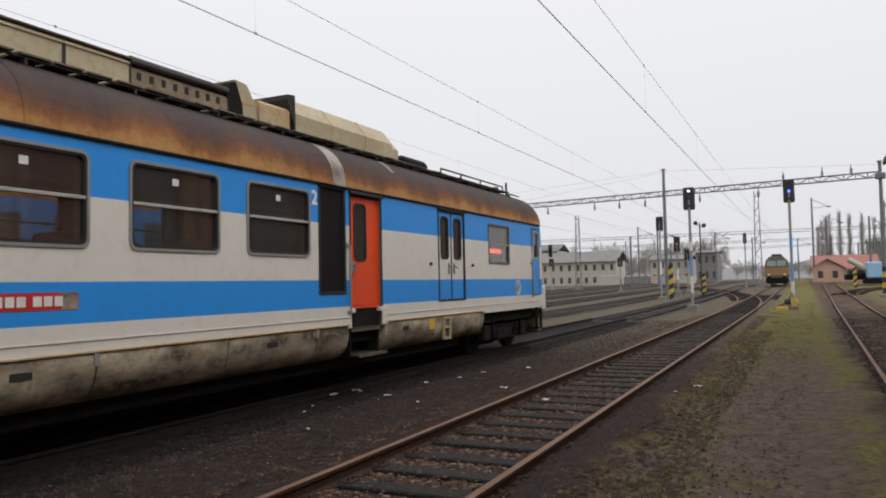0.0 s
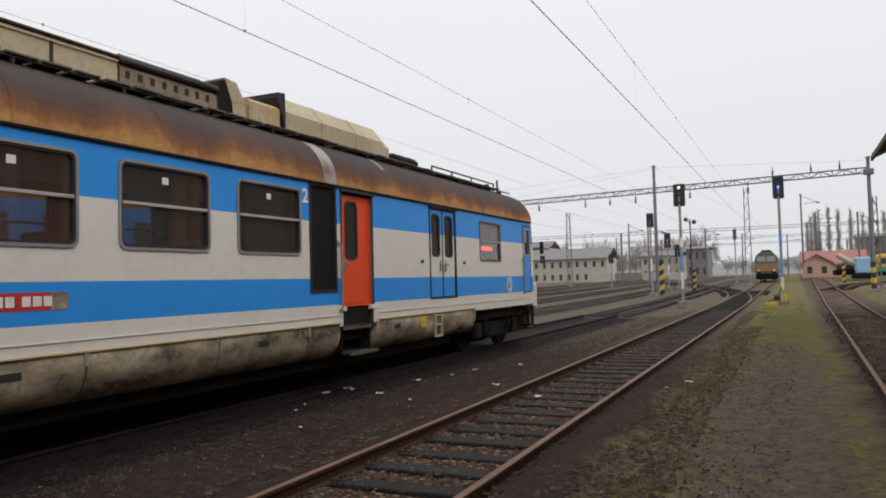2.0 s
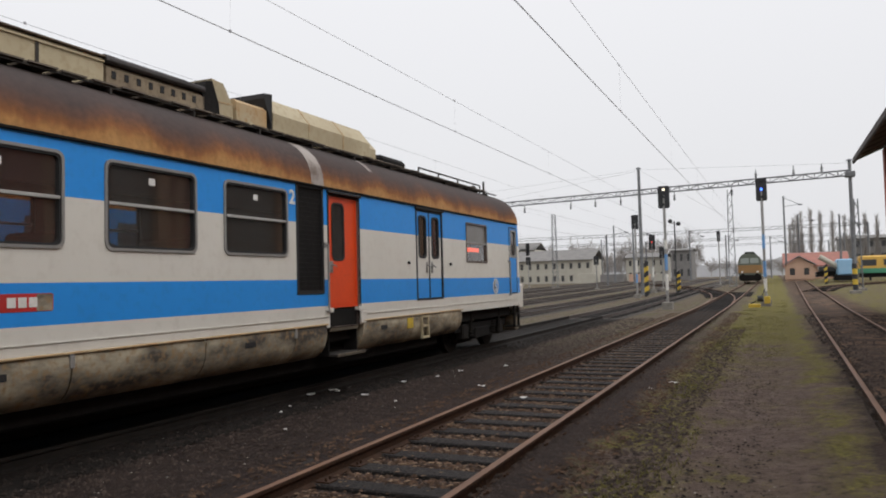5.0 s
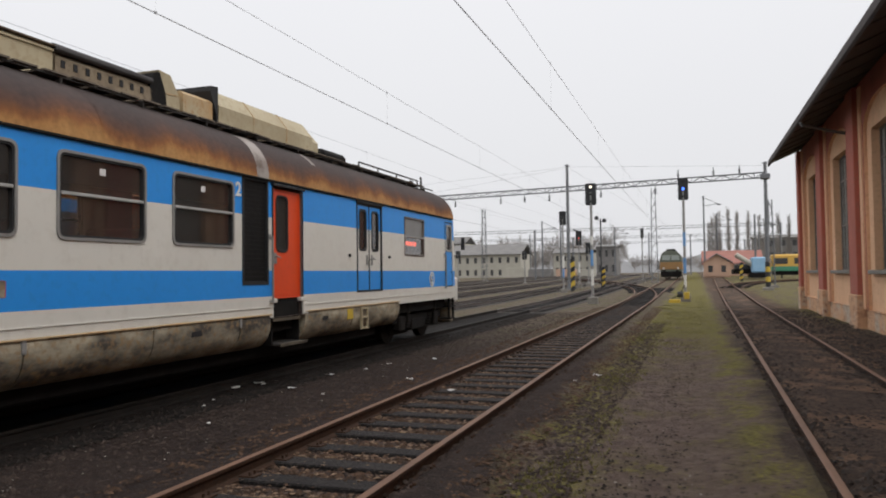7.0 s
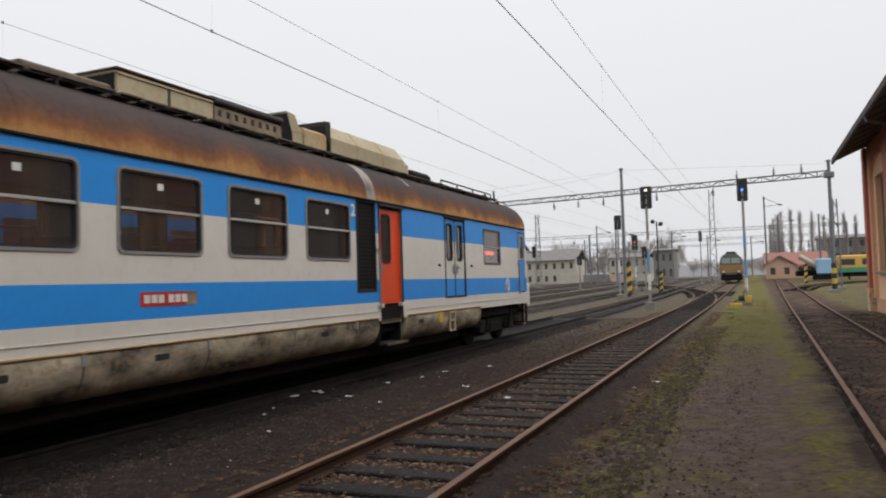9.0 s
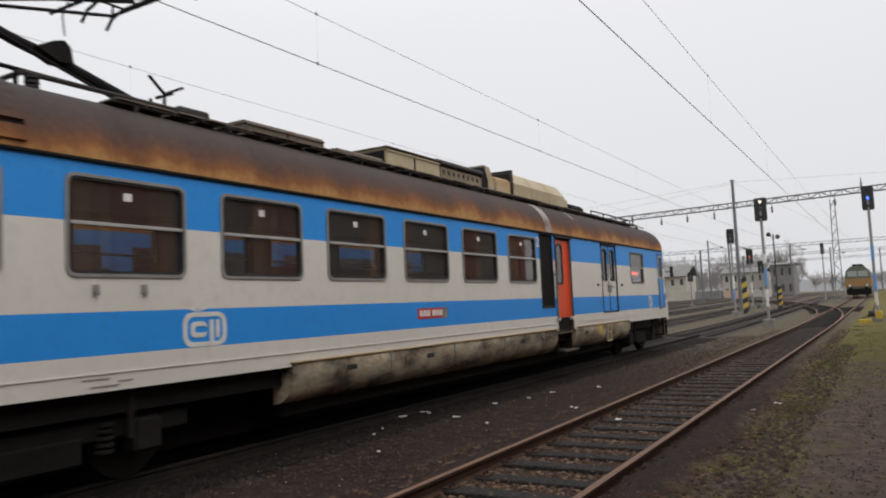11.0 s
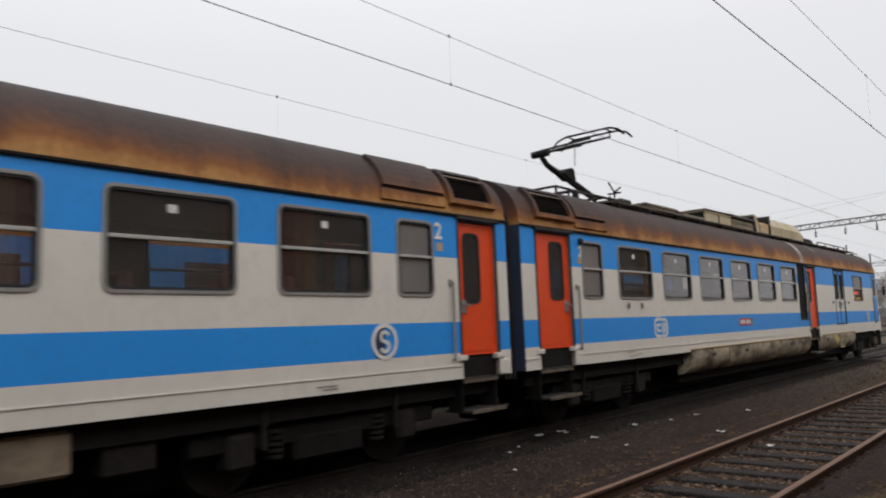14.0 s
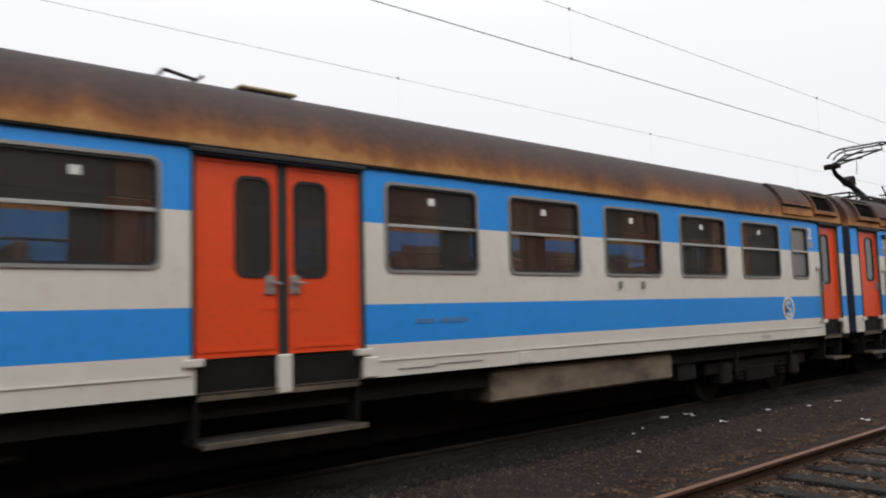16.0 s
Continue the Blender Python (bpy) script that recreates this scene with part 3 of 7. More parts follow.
def car_window(car, side, y0, y1, z0, z1, frosted=False, tag=True):
    """A two-part window: grey frame with round corners, a bar across, a lower and an upper pane, a small paper tag."""
    x = side * SIDE
    s = side
    bm = ring(bmesh.new(), rounded(y0 - 0.022, y1 + 0.022, z0 - 0.022, z1 + 0.022, 0.095), rounded(y0 + 0.010, y1 - 0.010, z0 + 0.010, z1 - 0.010, 0.07), x - s * 0.05, x + s * 0.018)
    f = part("window", bm, GREYMETAL, car)
    zc = z0 + (z1 - z0) * 0.52
    part("rubber_seal", ring(bmesh.new(), rounded(y0 + 0.010, y1 - 0.010, z0 + 0.010, z1 - 0.010, 0.07), rounded(y0 + 0.036, y1 - 0.036, z0 + 0.036, z1 - 0.036, 0.055), x - s * 0.045, x + s * 0.008), DARKRUBBER, f)
    part("crossbar", boxes((min(x - s * 0.03, x + s * 0.022), max(x - s * 0.03, x + s * 0.022), y0 + 0.03, y1 - 0.03, zc - 0.018, zc + 0.018), bevel=0.005), PALEBAR, f)
    g = FROST if frosted else PANE
    for a, b in ((z0 + 0.04, zc - 0.02), (zc + 0.02, z1 - 0.04)):
        pane = part("pane", boxes((min(x - s * 0.03, x - s * 0.024), max(x - s * 0.03, x - s * 0.024), y0 + 0.03, y1 - 0.03, a, b)), g, f)
        pane.visible_shadow = False
    if tag and side > 0:
        part("paper_tag", boxes((x - 0.0235, x - 0.0215, (y0 + y1) / 2 - 0.05, (y0 + y1) / 2 + 0.045, z1 - 0.195, z1 - 0.115)), PAPER, f)
    return f


FROST = material("frosted_glass", (0.165, 0.157, 0.148), (0.125, 0.118, 0.11), 0.28, scale=1.2)


def car_door(car, side, y0, y1, z0, z1, window, handle_y, inset=0.05, lit=DARKPANE):
    """An orange folding door leaf with a tall narrow round-cornered window and a handle."""
    x = side * (SIDE - inset)
    s = side
    bm = ring(bmesh.new(), [(y0, z1), (y0, z0), (y1, z0), (y1, z1)], [(y0 + 0.03, z1 - 0.03), (y0 + 0.03, z0 + 0.03), (y1 - 0.03, z0 + 0.03), (y1 - 0.03, z1 - 0.03)], x - s * 0.02, x + s * 0.012)
    wy0, wy1, wz0, wz1 = window
    hole = rounded(wy0, wy1, wz0, wz1, min(0.09, (wy1 - wy0) / 2 - 0.005))
    outer = []
    for y, z in hole:
        outer.append((y1 - 0.03 if y > (wy0 + wy1) / 2 else y0 + 0.03, z1 - 0.03 if z > (wz0 + wz1) / 2 else z0 + 0.03))
    n = len(hole)
    for xx in (x - s * 0.015, x):
        a = [bm.verts.new((xx, y, z)) for y, z in hole]
        b = [bm.verts.new((xx, y, z)) for y, z in outer]
        for k in range(n):
            j = (k + 1) % n
            q = [a[k], a[j]] + ([b[j], b[k]] if (b[j].co - b[k].co).length > 1e-6 else [b[k]])
            bm.faces.new(q)
    leaf = part("door", bm, ORANGE, car, "orange painted door leaf")
    part("window_seal", ring(bmesh.new(), rounded(wy0 - 0.03, wy1 + 0.03, wz0 - 0.03, wz1 + 0.03, 0.1), hole, x - s * 0.02, x + s * 0.012), DARKRUBBER, leaf)
    part("pane", slab(bmesh.new(), rounded(wy0, wy1, wz0, wz1, 0.08), min(x - s * 0.012, x - s * 0.006), max(x - s * 0.012, x - s * 0.006)), lit, leaf)
    hb = boxes((min(x, x + s * 0.02), max(x, x + s * 0.02), handle_y - 0.05, handle_y + 0.05, 1.98, 2.16), bevel=0.006)
    rod(hb, (x + s * 0.02, handle_y, 2.10), (x + s * 0.06, handle_y, 2.10), 0.012)
    rod(hb, (x + s * 0.06, handle_y - 0.02, 2.10), (x + s * 0.06, handle_y + 0.09, 2.08), 0.012)
    rod(hb, (x, handle_y, 2.02), (x + s * 0.035, handle_y, 2.02), 0.02, 8)
    part("handle", hb, GREYMETAL, leaf)
    part("kick_ridge", boxes((min(x, x + s * 0.012), max(x, x + s * 0.012), y0 + 0.05, y1 - 0.05, z0 + 0.05, z0 + 0.08), (min(x, x + s * 0.008), max(x, x + s * 0.008), handle_y - 0.06, handle_y + 0.06, 1.84, 1.86)), ORANGE, leaf)
    return leaf


def door_surround(car, side, y0, y1, z1, steps=True):
    """Drip rail over a door, rubber jambs, and dark footsteps below."""
    x = side * SIDE
    s = side

    def bx(a, b, *r):
        return (min(x + s * a, x + s * b), max(x + s * a, x + s * b), *r)

    part("drip_rail", boxes(bx(-0.02, 0.05, y0 - 0.05, y1 + 0.05, z1 + 0.01, z1 + 0.055), bevel=0.008), DARKRUBBER, car)
    for a, b in ((y0 - 0.035, y0 - 0.002), (y1 + 0.002, y1 + 0.035)):
        part("door_jamb", boxes(bx(-0.06, 0.012, a, b, 1.42, z1)), DARKRUBBER, car)
    for a, b in ((y0 - 0.10, y0 + 0.07), (y1 - 0.07, y1 + 0.10)):
        part("door_guide", boxes(bx(-0.06, 0.035, a, b, 1.355, 1.425), bevel=0.008), WHITE, car)
    part("sill_bracket", boxes(bx(-0.05, 0.03, y1 + 0.0, y1 + 0.17, 1.13, 1.34), bevel=0.01), WHITE, car)
    # Black plate over the floor edge; the step well's shade is its colour
    part("door_well_shade", boxes(bx(-0.077, -0.058, y0 + 0.003, y1 - 0.003, FLOOR + 0.004, 1.40)), GRIMESHADE, car)
    if steps:
        for k, (d, z) in enumerate(((-0.03, 1.06), (0.10, 0.66))):
            tread = part("footstep", boxes(bx(-0.36, d, y0 + 0.03, y1 - 0.03, z, z + 0.035), bevel=0.004), DIRTYSTEEL, car)
            part("step_nosing", boxes(bx(d + 0.001, d + 0.016, y0 + 0.03, y1 - 0.03, z - 0.008, z + 0.045), bevel=0.004), STEPEDGE, tread, "worn tan step edge")
        for yy in (y0 + 0.02, y1 - 0.05):
            part("step_bracket", boxes(bx(-0.30, -0.05, yy, yy + 0.03, 0.66, 1.30)), GRIMESHADE, car)


def grab_rail(car, side, y, z0, z1):
    x = side * SIDE
    bm = rod(bmesh.new(), (x + side * 0.055, y, z0), (x + side * 0.055, y, z1), 0.017)
    for z in (z0 + 0.02, z1 - 0.02):
        rod(bm, (x - side * 0.01, y, z), (x + side * 0.055, y, z), 0.012)
    box(bm, min(x, x + side * 0.012), max(x, x + side * 0.012), y - 0.03, y + 0.03, z1 - 0.06, z1 + 0.03)
    part("grab_rail", bm, GREYMETAL, car)


WHEELS = []


def bogie(car, y, parent_side=1):
    """A dark bogie: frame, springs, axle boxes, brake gear and two wheelsets."""
    bm = bmesh.new()
    for s in (-1, 1):
        box(bm, s * 1.08 - 0.07, s * 1.08 + 0.07, y - 1.75, y + 1.75, 0.62, 0.82, bevel=0.02)
        box(bm, s * 1.08 - 0.09, s * 1.08 + 0.09, y - 0.5, y + 0.5, 0.42, 0.70, bevel=0.03)
    box(bm, -1.05, 1.05, y - 0.25, y + 0.25, 0.55, 0.80)
    b = part("bogie", bm, GRIMESHADE, car, "grimy bogie frame, its black deepened by painted shade")
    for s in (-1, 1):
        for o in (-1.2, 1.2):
            part("axle_box", boxes((s * 1.1 - 0.12, s * 1.1 + 0.12, y + o - 0.17, y + o + 0.17, 0.44, 0.80), bevel=0.04), SHADEDSTEEL, b)
            sp = bmesh.new()
            for k in range(5):
                rod(sp, (s * 1.12, y + o * 0.62, 0.50 + 0.065 * k), (s * 1.12, y + o * 0.62, 0.535 + 0.065 * k), 0.10, 10)
            part("spring", sp, SHADEDSTEEL, b)
            part("damper", rod(rod(bmesh.new(), (s * 1.24, y + o * 0.8, 0.62), (s * 1.24, y + o * 0.8, 1.02), 0.035), (s * 1.24, y + o * 0.8, 0.85), (s * 1.24, y + o * 0.8, 1.12), 0.05), SHADEDSTEEL, b)
            part("brake_shoe", boxes((s * 0.75 - 0.06, s * 0.75 + 0.06, y + o * 0.56 - 0.05, y + o * 0.56 + 0.05, 0.42, 0.86), bevel=0.02), GRIMESHADE, b)
    for o in (-1.2, 1.2):
        w = bmesh.new()
        rod(w, (-1.1, 0, 0), (1.1, 0, 0), 0.075, 10)
        for s in (-1, 1):
            rod(w, (s * 0.70, 0, 0), (s * 0.82, 0, 0), 0.46, 28)
            rod(w, (s * 0.675, 0, 0), (s * 0.70, 0, 0), 0.49, 28)
            rod(w, (s * 0.82, 0, 0), (s * 0.86, 0, 0), 0.14, 14)
            for k in range(6):
                a = k * math.tau / 6
                rod(w, (s * 0.82, 0.28 * math.cos(a), 0.28 * math.sin(a)), (s * 0.828, 0.28 * math.cos(a), 0.28 * math.sin(a)), 0.07, 8)
        ob = part("wheelset", w, SHADEDSTEEL, b, at=(0, y + o, 0.61))
        WHEELS.append((ob, y + o))
    return b


def seats(car, y0, y1, pitch=1.85):
    """Pairs of dark red benches, back to back, between the windows."""
    y = y0
    while y < y1:
        for x0, x1 in ((-1.28, -0.25), (0.25, 1.28)):
            bm = boxes((x0, x1, y - 0.07, y + 0.07, 1.35, 2.42), (x0, x1, y - 0.5, y - 0.07, 1.62, 1.78), (x0, x1, y + 0.07, y + 0.5, 1.62, 1.78), bevel=0.04)
            part("bench_seat", bm, SEATMAT, car, "dark red passenger bench")
        y += pitch


def car_shell(name, label, y0, y1, windows, toilets, doors, extra_holes):
    car = thing(name, label, "train car", (TRAIN_X, 0, 0), group="electric train")
    wz = (2.22, 3.15)
    near = [(a, b, *wz) for a, b in windows] + [(a, b, *wz) for a, b in toilets] + [(a, b, FLOOR, 3.24) for a, b in doors] + extra_holes
    far = [(a, b, *wz) for a, b in windows] + [(a, b, 1.30, 3.24) for a, b in doors]
    bm = bmesh.new()
    side_wall(bm, 1, y0, y1, near)
    part("side_wall", bm, [WHITE, BLUE, INTERIOR], car, "white side wall with two blue bands")
    bm = bmesh.new()
    side_wall(bm, -1, y0, y1, far)
    part("side_wall", bm, [WHITE, BLUE, INTERIOR], car, "white side wall with two blue bands")
    # floor, ceiling and partitions
    part("floor", boxes((-SIDE + 0.08, SIDE - 0.08, y0 + 0.05, y1 - 0.05, 1.13, 1.28)), INTERIOR, car)
    part("ceiling_panel", boxes((-SIDE + 0.09, SIDE - 0.09, y0 + 0.05, y1 - 0.05, 3.26, 3.29)), PALEWALL, car)
    # roof
    body_y1 = y1
    n = max(8, int((body_y1 - y0) / 1.85))
    bm = extrude(bmesh.new(), roof_profile(), [y0 + (body_y1 - y0) * k / n for k in range(n + 1)])
    part("roof", bm, ROOF, car, "sooty rust-streaked brown roof", smooth=True)
    for k in range(1, n):
        y = y0 + (body_y1 - y0) * k / n
        bm = bmesh.new()
        prof = roof_profile(SIDE + 0.006, EAVES, CREST + 0.008)
        extrude(bm, prof[:9], [y - 0.006, y + 0.006], close=False)
        part("roof_seam", bm, ROOF, car)
    for s in (-1, 1):
        part("gutter", boxes((min(s * SIDE, s * (SIDE + 0.035)), max(s * SIDE, s * (SIDE + 0.035)), y0, body_y1, EAVES - 0.022, EAVES + 0.012), bevel=0.006), GRIMESHADE, car)
        edges = [y0] + [v for a, b in sorted(doors) for v in (a - 0.04, b + 0.04)] + [y1]
        for a, b in zip(edges[::2], edges[1::2]):
            if b - a > 0.05:
                part("sill_ridge", boxes((min(s * SIDE, s * (SIDE + 0.012)), max(s * SIDE, s * (SIDE + 0.012)), a, b, 1.285, 1.297)), WHITE, car)
    part("end_wall", boxes((-SIDE + 0.01, SIDE - 0.01, y0, y0 + 0.06, FLOOR, EAVES)), DARKMARKWALL, car)
    part("underframe", boxes((-1.25, 1.25, y0 + 0.2, y1 - 0.2, 0.88, FLOOR)), GRIMESHADE, car)
    # Added block, no known part: stops daylight showing beneath the car
    part("underfloor_blocker", boxes((-0.62, 0.55, y0 + 0.8, y1 - 1.2, 0.26, 0.90), bevel=0.04), GRIMESHADE, car, "added black block closing the view under the floor")
    for a, b in windows:
        for s in (1, -1):
            car_window(car, s, a, b, *wz)
    for a, b in toilets:
        car_window(car, 1, a, b, *wz, frosted=True, tag=False)
    return car


# Grimy running-gear steel, darker than DIRTYSTEEL for the shade under the floor
SHADEDSTEEL = material("grimy_shaded_bogie_steel", (0.0085, 0.0072, 0.0065), (0.016, 0.0132, 0.011), 0.85, 0.0, scale=5, bump=0.2, spec=0.25)
# Near-black without gloss, in place of a real recess and its shade
INTAKESHADE = material("intake_recess_shade", (0.004, 0.0032, 0.003), (0.007, 0.0055, 0.005), 1.0, scale=3, spec=0.02)
UNDERBOX = material("grimy_brown_box", (0.21, 0.165, 0.115), (0.06, 0.047, 0.036), 0.8, scale=1.6, low=0.38, high=0.66, stretch=(1, 0.8, 1.6), bump=0.15)
DARKMARKWALL = material("dark_blue_end_wall", (0.02, 0.035, 0.075), (0.03, 0.04, 0.07), 0.7, scale=2)


def brackets_under(car, y0):
    for o in (0.25, 0.78):
        part("bracket", boxes((SIDE, SIDE + 0.05, y0 + o, y0 + o + 0.05, 2.03, 2.13), bevel=0.01), GREYMETAL, car)


def roof_shell(y0, y1, k0, k1, outer, inner, n=5):
    """A plate that follows the roof's curve between two heights (k of 18 steps), standing off the roof."""
    def ring_at(off):
        pts = []
        for j in range(n + 1):
            a = math.pi * (k0 + (k1 - k0) * j / n) / 18
            x, z = SIDE * math.cos(a) ** 0.80, EAVES + (CREST - EAVES) * math.sin(a) ** 0.86
            d = Vector((x, 0, z - EAVES + 0.5)).normalized()
            pts.append((x + d.x * off, z + d.z * off))
        return pts
    return extrude(bmesh.new(), ring_at(outer) + ring_at(inner)[::-1], [y0, y1])


def end_vent(car, y0, y1, y2):
    """The air intake over an end door, a plate painted shade-black in its raised frame, and the rusty roof hatch beside
    it.
    """
    v = part("air_intake", roof_shell(y0 + 0.05, y1 - 0.05, 0.95, 3.75, 0.010, -0.02), INTAKESHADE, car, "air intake, its recess shade painted as a black plate")
    part("intake_frame", roof_shell(y0 - 0.03, y1 + 0.03, 0.60, 0.95, 0.07, -0.02, 3), ROOF, v, "rusty lower frame bar")
    part("intake_frame", roof_shell(y0 - 0.03, y1 + 0.03, 3.75, 4.2, 0.07, -0.02, 3), ROOF, v, "sooty upper frame bar")
    part("intake_frame", roof_shell(y0 - 0.03, y0 + 0.05, 0.95, 3.75, 0.07, -0.02), ROOF, v)
    part("intake_frame", roof_shell(y1 - 0.05, y1 + 0.03, 0.95, 3.75, 0.07, -0.02), ROOF, v)
    part("intake_slat", roof_shell(y0 + 0.05, y1 - 0.05, 3.22, 3.40, 0.065, 0.04, 2), SOOTCREAM, v, "stained slat across the opening")
    part("intake_slat", roof_shell(y0 + 0.05, y1 - 0.05, 0.96, 1.05, 0.06, 0.012, 2), SOOTCREAM, v)
    lo, hi = (y2, y0 - 0.10) if y2 < y0 else (y1 + 0.10, y2)
    h = part("roof_hatch", roof_shell(lo + 0.04, hi - 0.02, 1.28, 4.6, 0.055, -0.01), ROOF, car, "raised rusty roof hatch")
    part("hatch_foot", roof_shell(lo, hi, 0.30, 1.05, 0.03, -0.01, 3), ROOF, h, "ochre strip below the hatch")
    part("hatch_gap", roof_shell(lo + 0.02, hi, 1.05, 1.28, 0.02, -0.01, 2), GRIMESHADE, h)


def motor_car():
    W = [(-1.72 + 1.853 * k, -0.40 + 1.853 * k) for k in range(6)]
    car = car_shell("motor_car", "blue and white electric motor car with orange doors and rusty roof", -4.76, 19.3, W, [(-2.98, -2.33)], [(-4.35, -3.38), (9.97, 10.89)],
                    [(9.14, 9.785, 1.69, 3.27), (13.12, 14.34, 1.47, 3.22), (15.70, 17.0, 2.24, 3.12), (18.80, 19.20, 2.42, 3.10)])
    seats(car, -1.95, 9.0)
    # doors
    car_door(car, 1, -4.35, -3.38, 1.42, 3.22, (-3.90, -3.55, 2.20, 3.08), -3.48)
    door_surround(car, 1, -4.35, -3.38, 3.24)
    grab_rail(car, 1, -3.22, 1.36, 2.40)
    car_door(car, 1, 9.97, 10.89, 1.42, 3.20, (10.16, 10.48, 2.20, 3.08), 10.09)
    door_surround(car, 1, 9.97, 10.89, 3.22)
    grab_rail(car, 1, 9.87, 1.36, 2.42)
    car_door(car, -1, 9.97, 10.89, 1.42, 3.20, (10.3, 10.6, 2.20, 3.08), 10.1)
    car_door(car, -1, -4.35, -3.38, 1.42, 3.22, (-3.95, -3.65, 2.16, 3.08), -3.5)
    # the black shutter beside the orange door
    sh = part("shutter", boxes((SIDE - 0.05, SIDE - 0.03, 9.14, 9.785, 1.69, 3.27)), DARKRUBBER, car, "black equipment shutter")
    for k in range(22):
        z = 1.71 + k * 0.07
        part("shutter_slat", boxes((SIDE - 0.03, SIDE - 0.027, 9.16, 9.765, z, z + 0.066)), GRIMESHADE, sh)
    part("shutter_frame", ring(bmesh.new(), [(9.10, 3.30), (9.10, 1.65), (9.82, 1.65), (9.82, 3.30)], [(9.15, 3.26), (9.15, 1.70), (9.775, 1.70), (9.775, 3.26)], SIDE - 0.05, SIDE + 0.01), DARKRUBBER, car)
    # double luggage doors painted in the body colours
    for y0, y1, hy in ((13.14, 13.71, 13.61), (13.75, 14.32, 13.85)):
        bm = bmesh.new()
        for a, b, mi in ((1.47, 1.87, 1), (1.87, 2.30, 0), (2.30, 2.72, 0), (2.72, 3.10, 1), (3.10, 3.22, 1)):
            for c, d in ((y0, y0 + 0.13), (y0 + 0.13, y1 - 0.13), (y1 - 0.13, y1)):
                if not (c > y0 and d < y1 and 2.2 < a < 3.05):
                    box(bm, SIDE - 0.05, SIDE - 0.02, c, d, a, b, mi)
        bmesh.ops.remove_doubles(bm, verts=bm.verts, dist=1e-4)
        leaf = part("luggage_door", bm, [WHITE, BLUE], car, "blue and white luggage door leaf")
        part("window_seal", ring(bmesh.new(), rounded(y0 + 0.10, y1 - 0.10, 2.27, 3.13, 0.1), rounded(y0 + 0.14, y1 - 0.14, 2.31, 3.09, 0.08), SIDE - 0.05, SIDE - 0.008), DARKRUBBER, leaf)
        part("pane", boxes((SIDE - 0.045, SIDE - 0.038, y0 + 0.12, y1 - 0.12, 2.29, 3.11)), DARKPANE, leaf)
        hb = boxes((SIDE - 0.02, SIDE + 0.0, hy - 0.03, hy + 0.03, 1.98, 2.20), bevel=0.005)
        rod(hb, (SIDE, hy, 2.13), (SIDE + 0.045, hy, 2.13), 0.012)
        rod(hb, (SIDE + 0.045, hy - 0.06, 2.13), (SIDE + 0.045, hy + 0.06, 2.10), 0.013)
        part("handle", hb, GREYMETAL, leaf)
    part("door_gasket", ring(bmesh.new(), [(13.09, 3.25), (13.09, 1.44), (14.37, 1.44), (14.37, 3.25)], [(13.14, 3.21), (13.14, 1.48), (14.32, 1.48), (14.32, 3.21)], SIDE - 0.05, SIDE + 0.008), DARKRUBBER, car)
    part("door_gasket", boxes((SIDE - 0.05, SIDE - 0.012, 13.71, 13.75, 1.47, 3.22)), DARKRUBBER, car)
    part("drip_rail", boxes((SIDE - 0.01, SIDE + 0.04, 13.07, 14.39, 3.25, 3.28)), DARKRUBBER, car)
    for y in (12.74, 14.74):
        part("door_stop", rod(bmesh.new(), (SIDE - 0.01, y, 2.17), (SIDE + 0.04, y, 2.17), 0.03), DARKRUBBER, car)
    # guard's window: frosted upper pane, sliding lower pane with a reddish blind behind
    f = part("window", ring(bmesh.new(), rounded(15.68, 17.02, 2.22, 3.14, 0.05), rounded(15.725, 16.975, 2.262, 3.098, 0.03), SIDE - 0.05, SIDE + 0.012), WORNGREY, car)
    part("crossbar", boxes((SIDE - 0.04, SIDE + 0.012, 15.72, 16.98, 2.655, 2.70)), GREYMETAL, f)
    part("pane", boxes((SIDE - 0.034, SIDE - 0.028, 15.72, 16.98, 2.69, 3.10)), FROST, f, "frosted upper pane")
    pane = part("pane", boxes((SIDE - 0.034, SIDE - 0.028, 15.72, 16.98, 2.26, 2.66)), PANE, f)
    pane.visible_shadow = False
    part("blind", boxes((SIDE - 0.09, SIDE - 0.07, 15.95, 16.65, 2.475, 2.575)), REDBLIND, f, "glowing red destination sign behind the pane")
    # cab side door with a narrow black window
    part("cab_door", ring(bmesh.new(), [(18.66, 3.2), (18.66, 1.44), (19.27, 1.44), (19.27, 3.2)], [(18.69, 3.17), (18.69, 1.47), (19.24, 1.47), (19.24, 3.17)], SIDE - 0.02, SIDE + 0.007), DARKRUBBER, car, "cab door outline")
    part("cab_door_leaf", boxes((SIDE - 0.02, SIDE + 0.005, 18.69, 19.24, 1.872, 2.40)), BLUE, car, "blue cab door panel")
    f = part("cab_window", ring(bmesh.new(), rounded(18.77, 19.23, 2.39, 3.13, 0.06), rounded(18.82, 19.18, 2.44, 3.08, 0.05), SIDE - 0.05, SIDE + 0.012), GREYMETAL, car)
    part("pane", boxes((SIDE - 0.03, SIDE - 0.024, 18.80, 19.20, 2.42, 3.10)), DARKPANE2, f)
    grab_rail(car, 1, 18.58, 1.40, 2.3)
    nose(car)
    # skirt
    prof = [(1.42, 1.165), (1.435, 1.10), (1.432, 1.0), (1.418, 0.92), (1.385, 0.83), (1.335, 0.755), (1.26, 0.69), (1.18, 0.655), (1.10, 0.645), (1.10, 1.165)]
